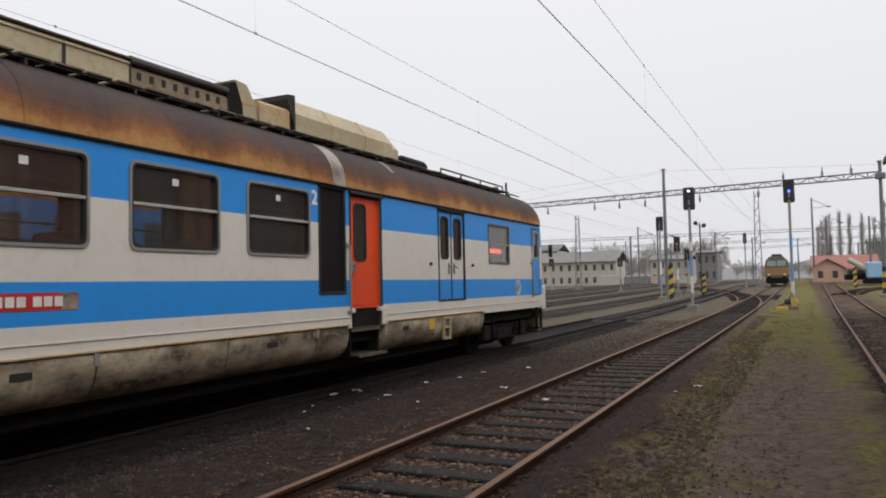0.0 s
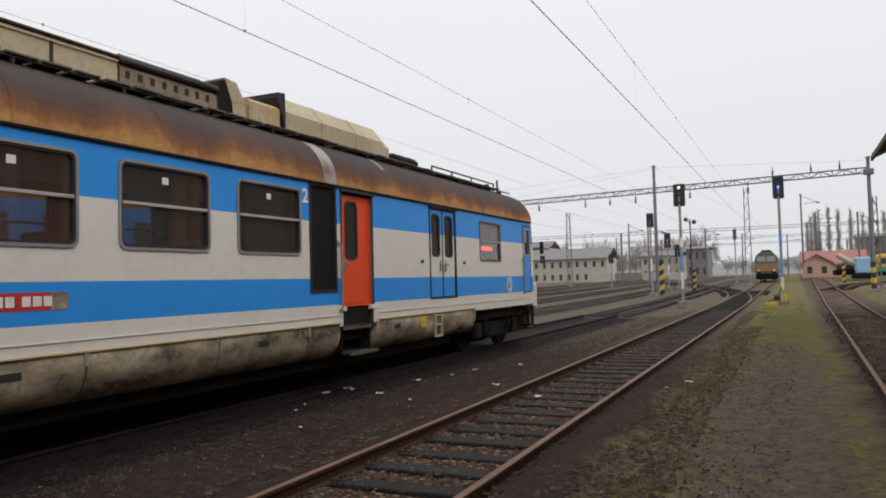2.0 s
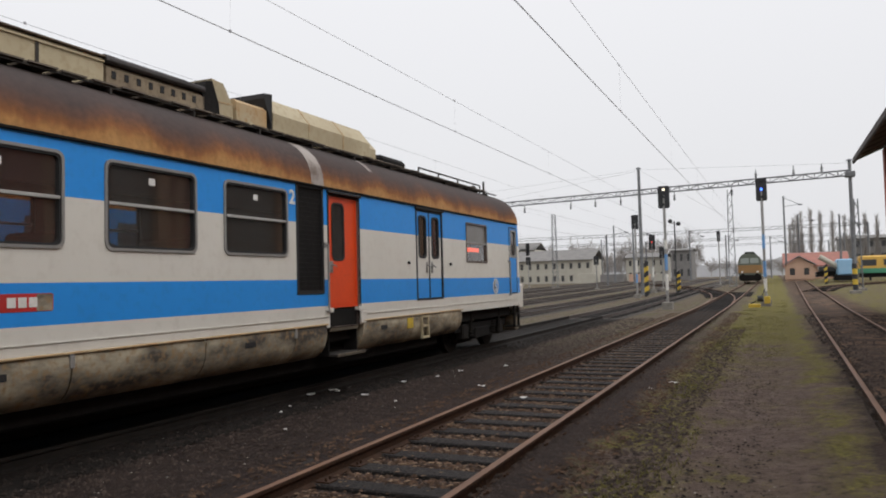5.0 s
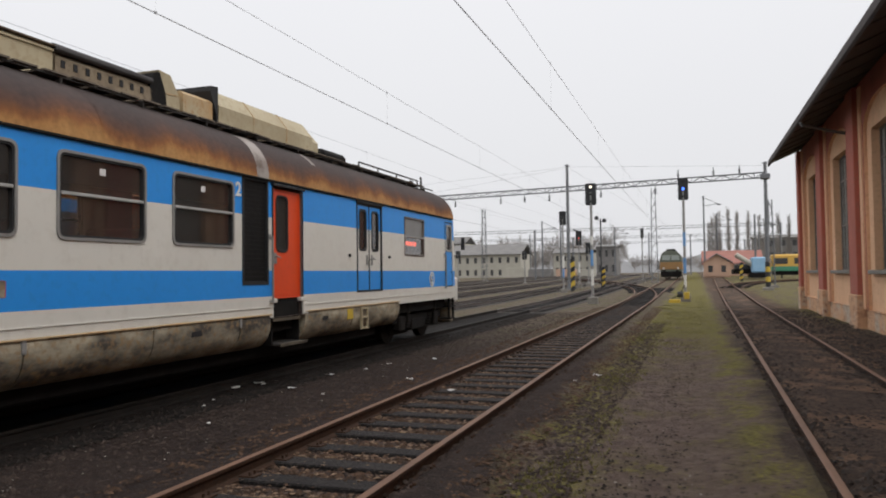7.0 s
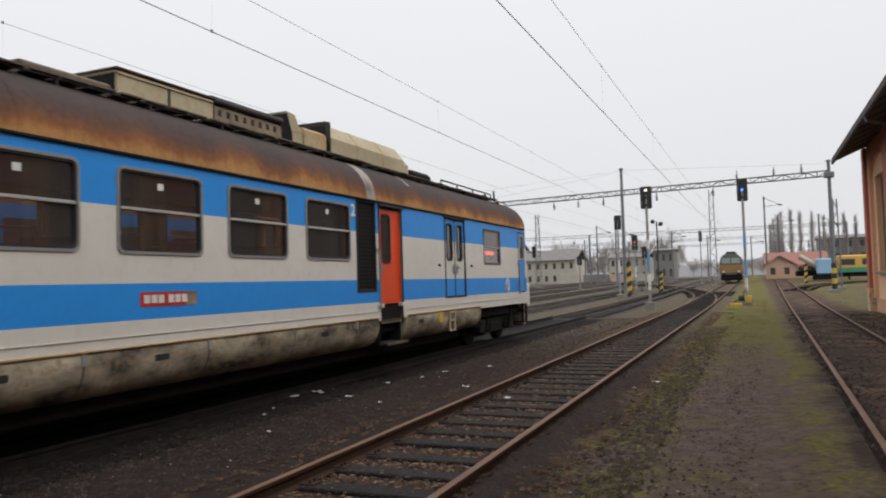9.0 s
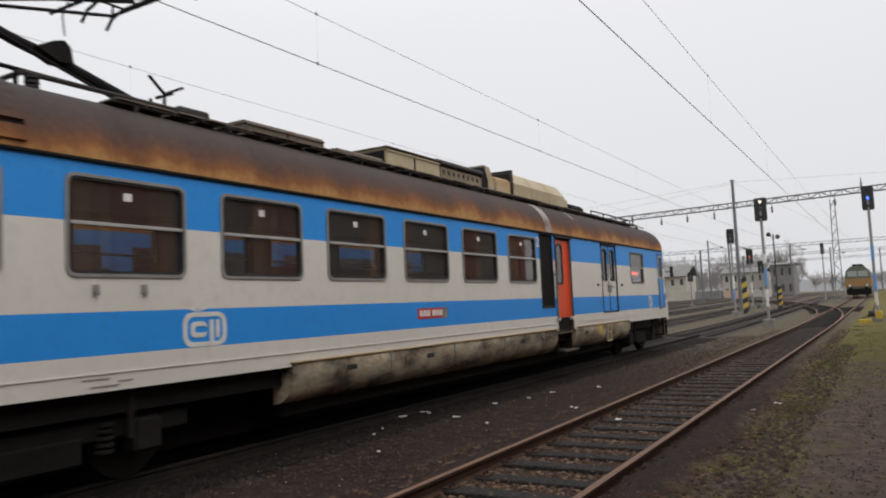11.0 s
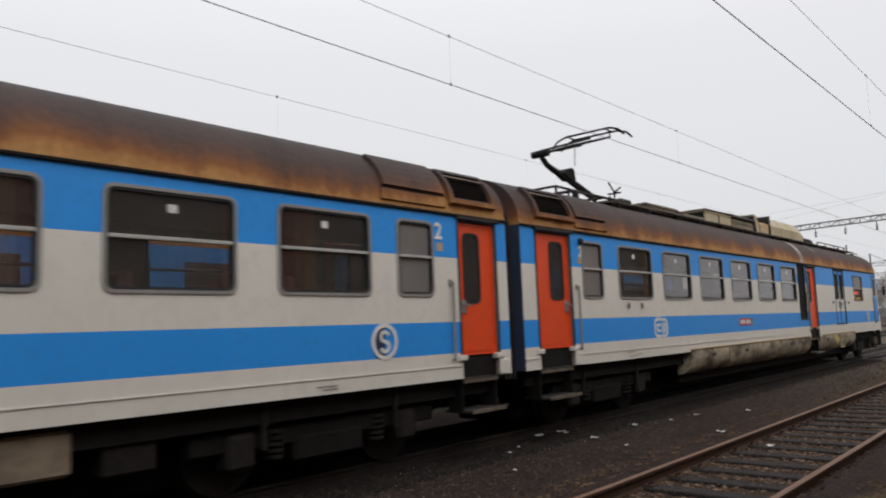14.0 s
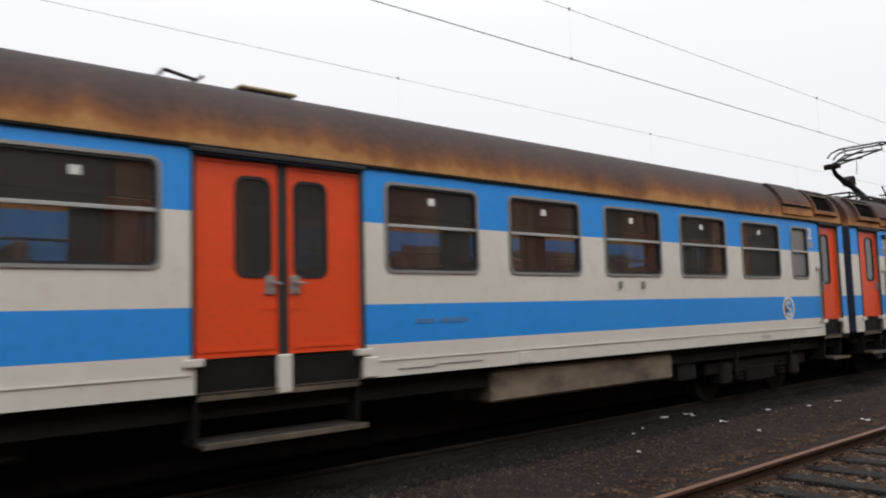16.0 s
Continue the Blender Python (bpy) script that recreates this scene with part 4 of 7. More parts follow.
    for y0, y1 in ((1.22, 3.35), (3.37, 5.25), (5.27, 7.15), (7.17, 9.02), (9.04, 9.86), (10.98, 12.85), (12.87, 15.30)):
        for s in (1, -1):
            bm = extrude(bmesh.new(), [(x * s, z) for x, z in prof], [y0, y1])
            part("skirt_panel", bm, SKIRT, car, "grimy cream underfloor skirt panel", smooth=True)
    for s in (1,):
        part("skirt_lip", boxes((1.40, 1.452, 1.20, 9.88, 1.160, 1.185), bevel=0.006), CREAMRUST, car)
        part("skirt_lip", boxes((1.40, 1.452, 10.96, 15.32, 1.160, 1.185), bevel=0.006), CREAMRUST, car)
        for y in (2.3, 4.35, 7.9, 11.6):
            part("skirt_vent", boxes((1.40, 1.437, y, y + 0.22, 0.98, 1.05)), DARKRUBBER, car)
        for y in (3.36, 5.26, 9.03):
            part("skirt_latch", boxes((1.38, 1.45, y - 0.03, y + 0.03, 1.02, 1.17), bevel=0.008), GREYMETAL, car)
    part("yellow_panel", boxes((1.425, 1.440, 12.62, 12.86, 0.93, 1.13)), YELLOWMARK, car, "faded yellow battery panel")
    lad = ring(bmesh.new(), [(13.2, 1.14), (13.2, 0.70), (13.52, 0.70), (13.52, 1.14)], [(13.24, 1.10), (13.24, 0.74), (13.48, 0.74), (13.48, 1.10)], 1.43, 1.47)
    box(lad, 1.43, 1.47, 13.24, 13.48, 0.92, 0.96)
    part("step_ladder", lad, CREAM, car, "small cream step ladder")
    bogie(car, -1.9)
    bogie(car, 17.25)
    part("equipment_box", boxes((-1.0, 1.05, 1.4, 14.8, 0.45, 0.90), bevel=0.03), GRIMESHADE, car)
    brackets_under(car, W[0][0])
    end_vent(car, -4.32, -3.26, -2.10)
    pts = roof_profile(SIDE + 0.004, EAVES, CREST + 0.006)
    for y0, y1, k0, k1 in ((9.52, 9.86, 0, 6), (11.55, 11.68, 3, 6)):
        part("roof_patch", extrude(bmesh.new(), pts[k0:k1], [y0, y1], close=False), PATCH, car, "bare pale repair strip on the roof", smooth=True)
    roof_equipment(car)
    markings(car)
    return car


REDBLIND = material("red_destination_sign", (0.5, 0.06, 0.03), emission=(1.0, 0.12, 0.05), strength=2.0)


def nose(car):
    """The rounded cab front: curved corner strip, front wall with two windows, buffers, coupler, steps and hose."""
    bm = bmesh.new()
    zs = [FLOOR - 0.05, 1.46, 1.87, 2.45, 2.72, EAVES]
    plan = [(SIDE, 19.3), (SIDE - 0.02, 19.55), (SIDE - 0.12, 19.75), (SIDE - 0.32, 19.89), (0.6, 19.98), (0, 20), (-0.6, 19.98), (-SIDE + 0.32, 19.89), (-SIDE + 0.12, 19.75), (-SIDE + 0.02, 19.55), (-SIDE, 19.3)]
    for c, d in zip(zs, zs[1:]):
        for (xa, ya), (xb, yb) in zip(plan, plan[1:]):
            lean0, lean1 = max(0, c - 2.3) * 0.22, max(0, d - 2.3) * 0.22
            f0, f1 = (ya - 19.3) / 0.7, (yb - 19.3) / 0.7
            q = [(xa, ya - lean0 * f0, c), (xb, yb - lean0 * f1, c), (xb, yb - lean1 * f1, d), (xa, ya - lean1 * f0, d)]
            bm.faces.new([bm.verts.new(v) for v in q]).material_index = band_colour((c + d) / 2)
    part("cab_front", bm, [WHITE, BLUE], car, "rounded white and blue cab front")
    bm = bmesh.new()
    prof = roof_profile()
    rows = []
    for k in range(7):
        u = k / 6
        y = 19.3 + 0.50 * math.sin(u * math.pi / 2)
        sc = math.cos(u * math.pi / 2) ** 0.6 if u < 1 else 0
        rows.append([bm.verts.new((x * (1 - 0.12 * (1 - sc)), y if abs(x) < 1.2 else 19.3 + (y - 19.3) * 0.7, EAVES + (z - EAVES) * (0.08 + 0.92 * sc))) for x, z in prof])
    for a, b in zip(rows, rows[1:]):
        for j in range(len(prof) - 1):
            bm.faces.new((a[j], a[j + 1], b[j + 1], b[j]))
    part("roof_front", bm, ROOF, car, "rounded rusty roof front", smooth=True)
    for s in (-1, 1):
        f = part("windscreen", boxes((min(s * 0.12, s * 1.02), max(s * 0.12, s * 1.02), 19.74, 19.85, 2.42, 3.12), bevel=0.05), DARKPANE, car)
        b = rod(bmesh.new(), (s * 0.875, 19.9, 1.17), (s * 0.875, 20.33, 1.17), 0.09, 12)
        rod(b, (s * 0.875, 20.33, 1.17), (s * 0.875, 20.38, 1.17), 0.22, 20)
        part("buffer", b, DIRTYSTEEL, car)
        part("head_lamp", rod(bmesh.new(), (s * 0.95, 19.85, 1.66), (s * 0.95, 20.01, 1.66), 0.12, 16), GREYMETAL, car)
    part("buffer_beam", boxes((-1.36, 1.36, 19.6, 19.97, 1.0, 1.70), bevel=0.05), WHITE, car, "white front buffer beam")
    part("front_plough", boxes((-1.22, 1.22, 19.67, 19.93, 0.42, 1.0), bevel=0.05), SKIRT, car, "grimy cream snow plough")
    m = rod(bmesh.new(), (SIDE + 0.02, 19.55, 2.62), (SIDE + 0.22, 19.63, 2.62), 0.014)
    box(m, SIDE + 0.16, SIDE + 0.26, 19.6, 19.65, 2.46, 2.80, bevel=0.01)
    part("rear_view_mirror", m, DARKRUBBER, car)
    st = boxes((1.1, SIDE + 0.02, 19, 19.4, 0.55, 0.59), (1.1, SIDE + 0.02, 19, 19.4, 0.88, 0.92), (1.36, SIDE, 19, 19.04, 0.55, 1.15), (1.36, SIDE, 19.36, 19.4, 0.55, 1.15))
    part("cab_step", st, GRIMESHADE, car)
    h = bmesh.new()
    pts = [(0.3, 20, 0.95), (0.34, 20.17, 0.75), (0.36, 20.21, 0.55), (0.34, 20.1, 0.42)]
    for a, b in zip(pts, pts[1:]):
        rod(h, a, b, 0.03)
    part("brake_hose", h, DARKRUBBER, car)
    part("coupling_hook", boxes((-0.06, 0.06, 19.95, 20.27, 1.02, 1.14), bevel=0.02), DIRTYSTEEL, car)


GREYSOOT = material("grey_sooty_sheet", (0.075, 0.070, 0.070), (0.045, 0.041, 0.041), 0.7, scale=2.5, spec=0.3)
PLANK = material("weathered_walkway_plank", (0.135, 0.108, 0.082), (0.062, 0.049, 0.039), 0.85, scale=4, fine=(0.11, 0.092, 0.075), island=0.4)
MIDCREAM = material("stained_cream", (0.27, 0.215, 0.14), (0.165, 0.125, 0.082), 0.72, scale=1.6, fine=(0.13, 0.095, 0.06), bump=0.12)
SOOTCREAM = material("sooty_cream", (0.165, 0.125, 0.085), (0.075, 0.056, 0.042), 0.75, scale=1.4, fine=(0.05, 0.038, 0.03), bump=0.12)


def roof_equipment(car):
    """Walkways along the roof edge, resistor boxes, louvred casing, cowl, tank and the pantograph."""
    for s in (1, -1):
        bm = bmesh.new()
        for x in (0.70, 0.92):
            box(bm, s * x - 0.014, s * x + 0.014, -0.9, 19.15, 4.10, 4.125)
        w = part("walkway", bm, DIRTYSTEEL, car, "narrow planked roof walkway")
        for k in range(15):
            y = -0.6 + 1.36 * k
            part("walkway_bracket", boxes((min(s * 0.66, s * 0.94), max(s * 0.66, s * 0.94), y - 0.014, y + 0.014, 3.96, 4.10)), DIRTYSTEEL, w)
        for k in range(48):
            y = -0.85 + 0.4 * k
            dx, dz = random.uniform(-0.015, 0.02), random.uniform(0, 0.008)
            part("plank", boxes((min(s * (0.66 + dx), s * (0.96 + dx)), max(s * (0.66 + dx), s * (0.96 + dx)), y, y + random.uniform(0.31, 0.37), 4.126 + dz, 4.146 + dz)), PLANK, w)
    hx = 0.62

    def casing(name, y0, y1, z1, mat, label, cham=0.12, lid=True):
        prof = [(-hx, 4.1), (-hx, z1 - cham), (-hx + cham, z1), (hx - cham, z1), (hx, z1 - cham), (hx, 4.1)]
        c = part(name, extrude(bmesh.new(), prof, [y0, y1]), mat, car, label)
        if lid:
            part("lid_seam", boxes((-hx - 0.012, hx + 0.012, (y0 + y1) / 2 - 0.02, (y0 + y1) / 2 + 0.02, 4.2, z1 - cham)), DIRTYSTEEL, c)
            part("ridge", boxes((-hx - 0.02, hx + 0.02, y0, y1, z1 - cham - 0.03, z1 - cham - 0.005)), mat, c)
        return c

    casing("resistor_box", 1.35, 2.95, 4.40, SOOTCREAM, "soot-stained cream resistor box on the roof", 0.04)
    casing("resistor_box", 3.30, 4.52, 4.33, SOOTCREAM, "low soot-stained box on the roof", 0.03, False)
    rb = casing("resistor_box", 4.62, 6.38, 4.55, CREAM, "cream resistor box on the roof", 0.03)
    part("box_lid", boxes((-0.65, 0.65, 4.58, 6.40, 4.552, 4.575), bevel=0.006), SOOTCREAM, rb, "sooty lid")
    part("box_end", boxes((-0.58, 0.58, 4.585, 4.615, 4.15, 4.50), bevel=0.008), GRIMESHADE, rb, "black end face")
    lv = casing("louvre_casing", 6.42, 8.10, 4.50, MIDCREAM, "sooty louvred casing", 0.05, False)
    part("louvre_roof", boxes((-0.68, 0.68, 6.4, 8.08, 4.505, 4.58), bevel=0.02), GREYSOOT, lv, "dark cover plate")
    part("louvre_ridge", boxes((-0.50, 0.50, 6.5, 7.95, 4.60, 4.66), bevel=0.03), GRIMESHADE, lv)
    for k in range(8):
        y = 6.5 + k * 0.195
        part("louvre_slot", boxes((hx, hx + 0.010, y, y + 0.06, 4.33, 4.42)), DARKRUBBER, lv)
    # the cowl leans over the louvres
    cw = part("cowl", slab(bmesh.new(), [(8.45, 4.0), (8.41, 4.44), (8.27, 4.76), (8.52, 4.74), (8.72, 4.46), (8.75, 4.0)], -0.60, 0.60), CREAM, car, "cream leaning air cowl")
    part("cowl_hood", slab(bmesh.new(), [(8.10, 4.1), (8.06, 4.50), (8.15, 4.69), (8.268, 4.72), (8.40, 4.42), (8.43, 4.1)], -0.62, 0.62), GRIMESHADE, cw, "black hood of the cowl")
    part("cowl_seam", slab(bmesh.new(), [(8.42, 4.44), (8.41, 4.46), (8.73, 4.48), (8.735, 4.46)], -0.606, 0.606), CREAMRUST, cw)
    casing("low_duct", 8.78, 9.5, 4.58, CREAMRUST, "rusty cream low duct", 0.05, False)
    tk = part("roof_tank", extrude(bmesh.new(), [(-0.64, 4.0), (-0.66, 4.52), (-0.44, 4.80), (0.44, 4.80), (0.66, 4.52), (0.64, 4.0)], [9.62, 12.7]), CREAM, car, "cream chamfered roof casing")
    part("tank_nose", extrude(bmesh.new(), [(-0.64, 4.0), (-0.65, 4.44), (-0.44, 4.68), (0.44, 4.68), (0.65, 4.44), (0.64, 4.0)], [12.7, 12.95]), CREAM, tk)
    part("tank_mouth", slab(bmesh.new(), [(9.60, 4.05), (9.58, 4.36), (9.42, 4.72), (9.43, 4.80), (9.62, 4.82), (9.618, 4.05)], -0.64, 0.64), DARKRUBBER, tk, "black air mouth")
    for y in (10.6, 11.7):
        part("tank_seam", extrude(bmesh.new(), [(-0.648, 4.0), (-0.668, 4.522), (-0.446, 4.808), (0.446, 4.808), (0.668, 4.522), (0.648, 4.0)], [y, y + 0.03]), CREAMRUST, tk)
    part("roof_vent", boxes((-0.55, 0.55, 13.35, 14.5, 4.08, 4.44), bevel=0.08), GRIMESHADE, car, "black roof ventilator")
    for y in (0.35,):
        part("insulator_rail", boxes((-0.5, 0.5, y, y + 0.5, 4.26, 4.40), bevel=0.03), DIRTYSTEEL, car)
    hr = rods([((0.5, 15.2, 4.40), (0.5, 19.05, 4.40)), ((-0.5, 15.2, 4.40), (-0.5, 19.05, 4.40))] + [((x, y, 4.2), (x, y, 4.40)) for x in (0.5, -0.5) for y in (15.2, 16.3, 17.5, 19.05)], 0.02, 6)
    part("roof_handrail", hr, DIRTYSTEEL, car)
    part("horn", rod(bmesh.new(), (0.2, 18.95, 4.35), (0.2, 19.35, 4.40), 0.03, 8, 0.07), DIRTYSTEEL, car)
    part("aerial", rod(bmesh.new(), (0.55, 19.2, 4.2), (0.55, 19.2, 4.52), 0.03), DIRTYSTEEL, car)
    pantograph(car)


def pantograph(car):
    """A raised single-arm pantograph, its knee towards the car's end and its bow on the wire."""
    head = 5.84
    base = rods([((0.5, -1.6, 4.32), (0.5, 0.5, 4.32)), ((-0.5, -1.6, 4.32), (-0.5, 0.5, 4.32)), ((-0.5, -1.6, 4.32), (0.5, -1.6, 4.32)), ((-0.5, 0.3, 4.32), (0.5, 0.3, 4.32)), ((-0.5, -0.4, 4.32), (0.5, -0.4, 4.32))], 0.03)
    p = part("pantograph", base, DIRTYSTEEL, car, "dark raised single-arm pantograph")
    for x in (-0.5, 0.5):
        for y in (-1.5, 0.3):
            ins = bmesh.new()
            for k in range(4):
                rod(ins, (x, y, 4.12 + 0.05 * k), (x, y, 4.145 + 0.05 * k), 0.075, 10)
            rod(ins, (x, y, 4.0), (x, y, 4.32), 0.045, 8)
            part("insulator", ins, DARKRUBBER, p)
    knee = (0, -1.88, 5.09)
    low = bmesh.new()
    bend = [(0.15, 4.42), (-0.92, 4.72), (-1.42, 4.83), (-1.66, 4.90), (-1.80, 5.0), (-1.88, 5.09)]
    for k, (a, b) in enumerate(zip(bend, bend[1:])):
        rod(low, (0, *a), (0, *b), 0.075 - 0.006 * k, 10, 0.069 - 0.006 * k)
    part("lower_arm", low, GRIMESHADE, p)
    part("lower_arm_joint", slab(bmesh.new(), [(-1.22, 4.79), (-1.02, 4.90), (-0.90, 4.94), (-0.82, 4.88), (-0.78, 4.70), (-0.95, 4.68)], -0.11, 0.11), GRIMESHADE, p)
    part("base_rail", rods([((x, -2.08, 4.37), (x, -0.75, 4.35)) for x in (0.42, -0.42)] + [((x, y, 4.1), (x, y, 4.365)) for x in (0.42, -0.42) for y in (-2.06, -1.62)] + [((-0.42, -2.06, 4.37), (0.42, -2.06, 4.37))], 0.024, 6), GRIMESHADE, p)
    part("thrust_rod", rods([((0.12, -0.15, 4.36), (0.10, -1.88, 4.90))], 0.018, 6), GRIMESHADE, p)
    up = rods([((0.06, knee[1], knee[2]), (0.46, 0.12, head - 0.16)), ((-0.06, knee[1], knee[2]), (-0.46, 0.12, head - 0.16)), ((-0.30, -0.80, 5.38), (0.30, -0.80, 5.38)), ((0.0, -1.84, 5.16), (0.0, 0.10, head - 0.10)), ((-0.46, 0.12, head - 0.16), (0.46, 0.12, head - 0.16))], 0.022, 8)
    part("upper_arm", up, GRIMESHADE, p)
    part("knee_joint", rod(bmesh.new(), (-0.18, knee[1], knee[2]), (0.18, knee[1], knee[2]), 0.07, 10), GRIMESHADE, p)
    for y in (-0.04, 0.32):
        bow = bmesh.new()
        pts = [(-0.86, head - 0.20), (-0.74, head - 0.07), (-0.52, head), (0.52, head), (0.74, head - 0.07), (0.86, head - 0.20)]
        for (xa, za), (xb, zb) in zip(pts, pts[1:]):
            rod(bow, (xa, y, za), (xb, y, zb), 0.022, 8)
        part("contact_bow", bow, GRIMESHADE, p)
    part("bow_link", rods([((x, -0.04, head - 0.02), (x, 0.32, head - 0.02)) for x in (-0.45, 0.45)] + [((0.46, 0.12, head - 0.16), (0.45, 0.13, head - 0.02)), ((-0.46, 0.12, head - 0.16), (-0.45, 0.13, head - 0.02))], 0.016, 6), GRIMESHADE, p)
    part("shunt_cable", rods([((0.2, -0.9, 5.38), (0.24, -1.0, 5.15)), ((0.24, -1.0, 5.15), (0.2, -0.95, 4.95))], 0.009, 5), DARKRUBBER, p)
    sw = rods([((0.45, 0.17, 4.1), (0.45, 0.17, 4.52)), ((0.45, 0.17, 4.50), (0.45, -0.05, 4.68)), ((0.45, 0.17, 4.50), (0.45, 0.45, 4.64)), ((0.3, 0.17, 4.48), (0.6, 0.17, 4.48)), ((0.45, -0.03, 4.12), (0.45, -0.03, 4.40))], 0.02, 6)
    part("disconnector", sw, GRIMESHADE, car, "roof disconnector switch")
    pipes = rods([((0.35, 0.6, 4.28), (0.35, 1.0, 4.28)), ((0.2, -2.3, 4.28), (0.2, -1.6, 4.28)), ((-0.3, 0.6, 4.28), (-0.3, 1.0, 4.28))], 0.02, 6)
    part("busbar", pipes, DIRTYSTEEL, car)


def bar_row(parent, name, mat, y0, z0, widths, h, gap=0.03, x=SIDE + 0.004, direction=-1):
    y = y0
    for w in widths:
        part(name, boxes((x - 0.004, x + 0.003, min(y, y + direction * w), max(y, y + direction * w), z0, z0 + h)), mat, parent)
        y += direction * (w + gap)


def letters(car, body, size, y, z, mat, x=SIDE + 0.006):
    """Letters on the car's near side; they read from left to right along +y."""
    me = text_mesh(body, size)
    me.materials.append(mat)
    ob = new("lettering", me)
    ob.parent = car
    ob.matrix_basis = Matrix.Translation((x, y, z)) @ Matrix(((0, 0, 1, 0), (1, 0, 0, 0), (0, 1, 0, 0), (0, 0, 0, 1)))
    return ob


def emblem_ring(parent, y, z, r, width, mat, x=SIDE + 0.005, n=28):
    bm = ring(bmesh.new(), [(y + r * math.cos(k * math.tau / n), z + r * math.sin(k * math.tau / n)) for k in range(n)],
              [(y + (r - width) * math.cos(k * math.tau / n), z + (r - width) * math.sin(k * math.tau / n)) for k in range(n)], x - 0.005, x + 0.002)
    return part("emblem_ring", bm, mat, parent)


def round_emblem(car, y, z, r):
    """A round white badge with a dark S-shaped sweep."""
    e = part("badge", slab(bmesh.new(), [(y + r * math.cos(k * math.tau / 28), z + r * math.sin(k * math.tau / 28)) for k in range(28)], SIDE - 0.002, SIDE + 0.004), BLUE, car, "round blue badge with white ring and white sweep")
    emblem_ring(e, y, z, r, r * 0.22, WHITEMARK, SIDE + 0.010)
    half = [(y + r * 0.8 * math.cos(a), z + r * 0.8 * math.sin(a)) for a in [math.pi / 2 + math.pi * k / 14 for k in range(15)]]
    part("dark_half", slab(bmesh.new(), half, SIDE, SIDE + 0.0075), DARKMARK, e)
    # the S: an upper bow open to one side and a lower bow open to the other
    pts = [(y + r * 0.30 * math.cos(a), z + r * 0.27 + r * 0.27 * math.sin(a)) for a in [math.radians(20 + 25 * k) for k in range(11)]]
    pts += [(y + r * 0.32 * math.cos(a), z - r * 0.28 + r * 0.28 * math.sin(a)) for a in [math.radians(90 - 27 * k) for k in range(10)]]
    for n, (ya, za) in enumerate(pts[:-1]):
        yb, zb = pts[n + 1]
        d = Vector((yb - ya, zb - za))
        if d.length < 1e-5:
            continue
        d.normalize()
        w = r * 0.095
        q = [(ya - d.x * w * 0.4 - d.y * w, za - d.y * w * 0.4 + d.x * w), (yb + d.x * w * 0.4 - d.y * w, zb + d.y * w * 0.4 + d.x * w),
             (yb + d.x * w * 0.4 + d.y * w, zb + d.y * w * 0.4 - d.x * w), (ya - d.x * w * 0.4 + d.y * w, za - d.y * w * 0.4 - d.x * w)]
        if n == 0:
            bm = bmesh.new()
        slab(bm, q, SIDE + 0.003, SIDE + 0.0105 + 0.00015 * n)
    part("sweep", bm, WHITEMARK, e)


def letter_emblem(car, y, z):
    """The operator's emblem as plain white rounded outlines in a frame."""
    e = part("emblem", ring(bmesh.new(), rounded(y - 0.30, y + 0.30, z - 0.20, z + 0.17, 0.12), rounded(y - 0.245, y + 0.245, z - 0.15, z + 0.12, 0.08), SIDE - 0.002, SIDE + 0.005), WHITEMARK, car, "white rounded outline emblem")
    part("emblem_stroke", ring(bmesh.new(), rounded(y - 0.20, y + 0.02, z - 0.10, z + 0.07, 0.06), rounded(y - 0.145, y + 0.02, z - 0.05, z + 0.02, 0.03), SIDE - 0.002, SIDE + 0.005), WHITEMARK, e)
    part("emblem_stroke", boxes((SIDE - 0.002, SIDE + 0.005, y + 0.06, y + 0.115, z - 0.15, z + 0.085)), WHITEMARK, e)
    part("emblem_stroke", boxes((SIDE - 0.002, SIDE + 0.005, y + 0.15, y + 0.20, z - 0.11, z + 0.085)), WHITEMARK, e)
    part("emblem_stroke", slab(bmesh.new(), [(y - 0.22, z + 0.235), (y - 0.10, z + 0.19), (y + 0.02, z + 0.235), (y + 0.02, z + 0.20), (y - 0.10, z + 0.155 + 0.02), (y - 0.22, z + 0.20)], SIDE - 0.002, SIDE + 0.005), WHITEMARK, e)


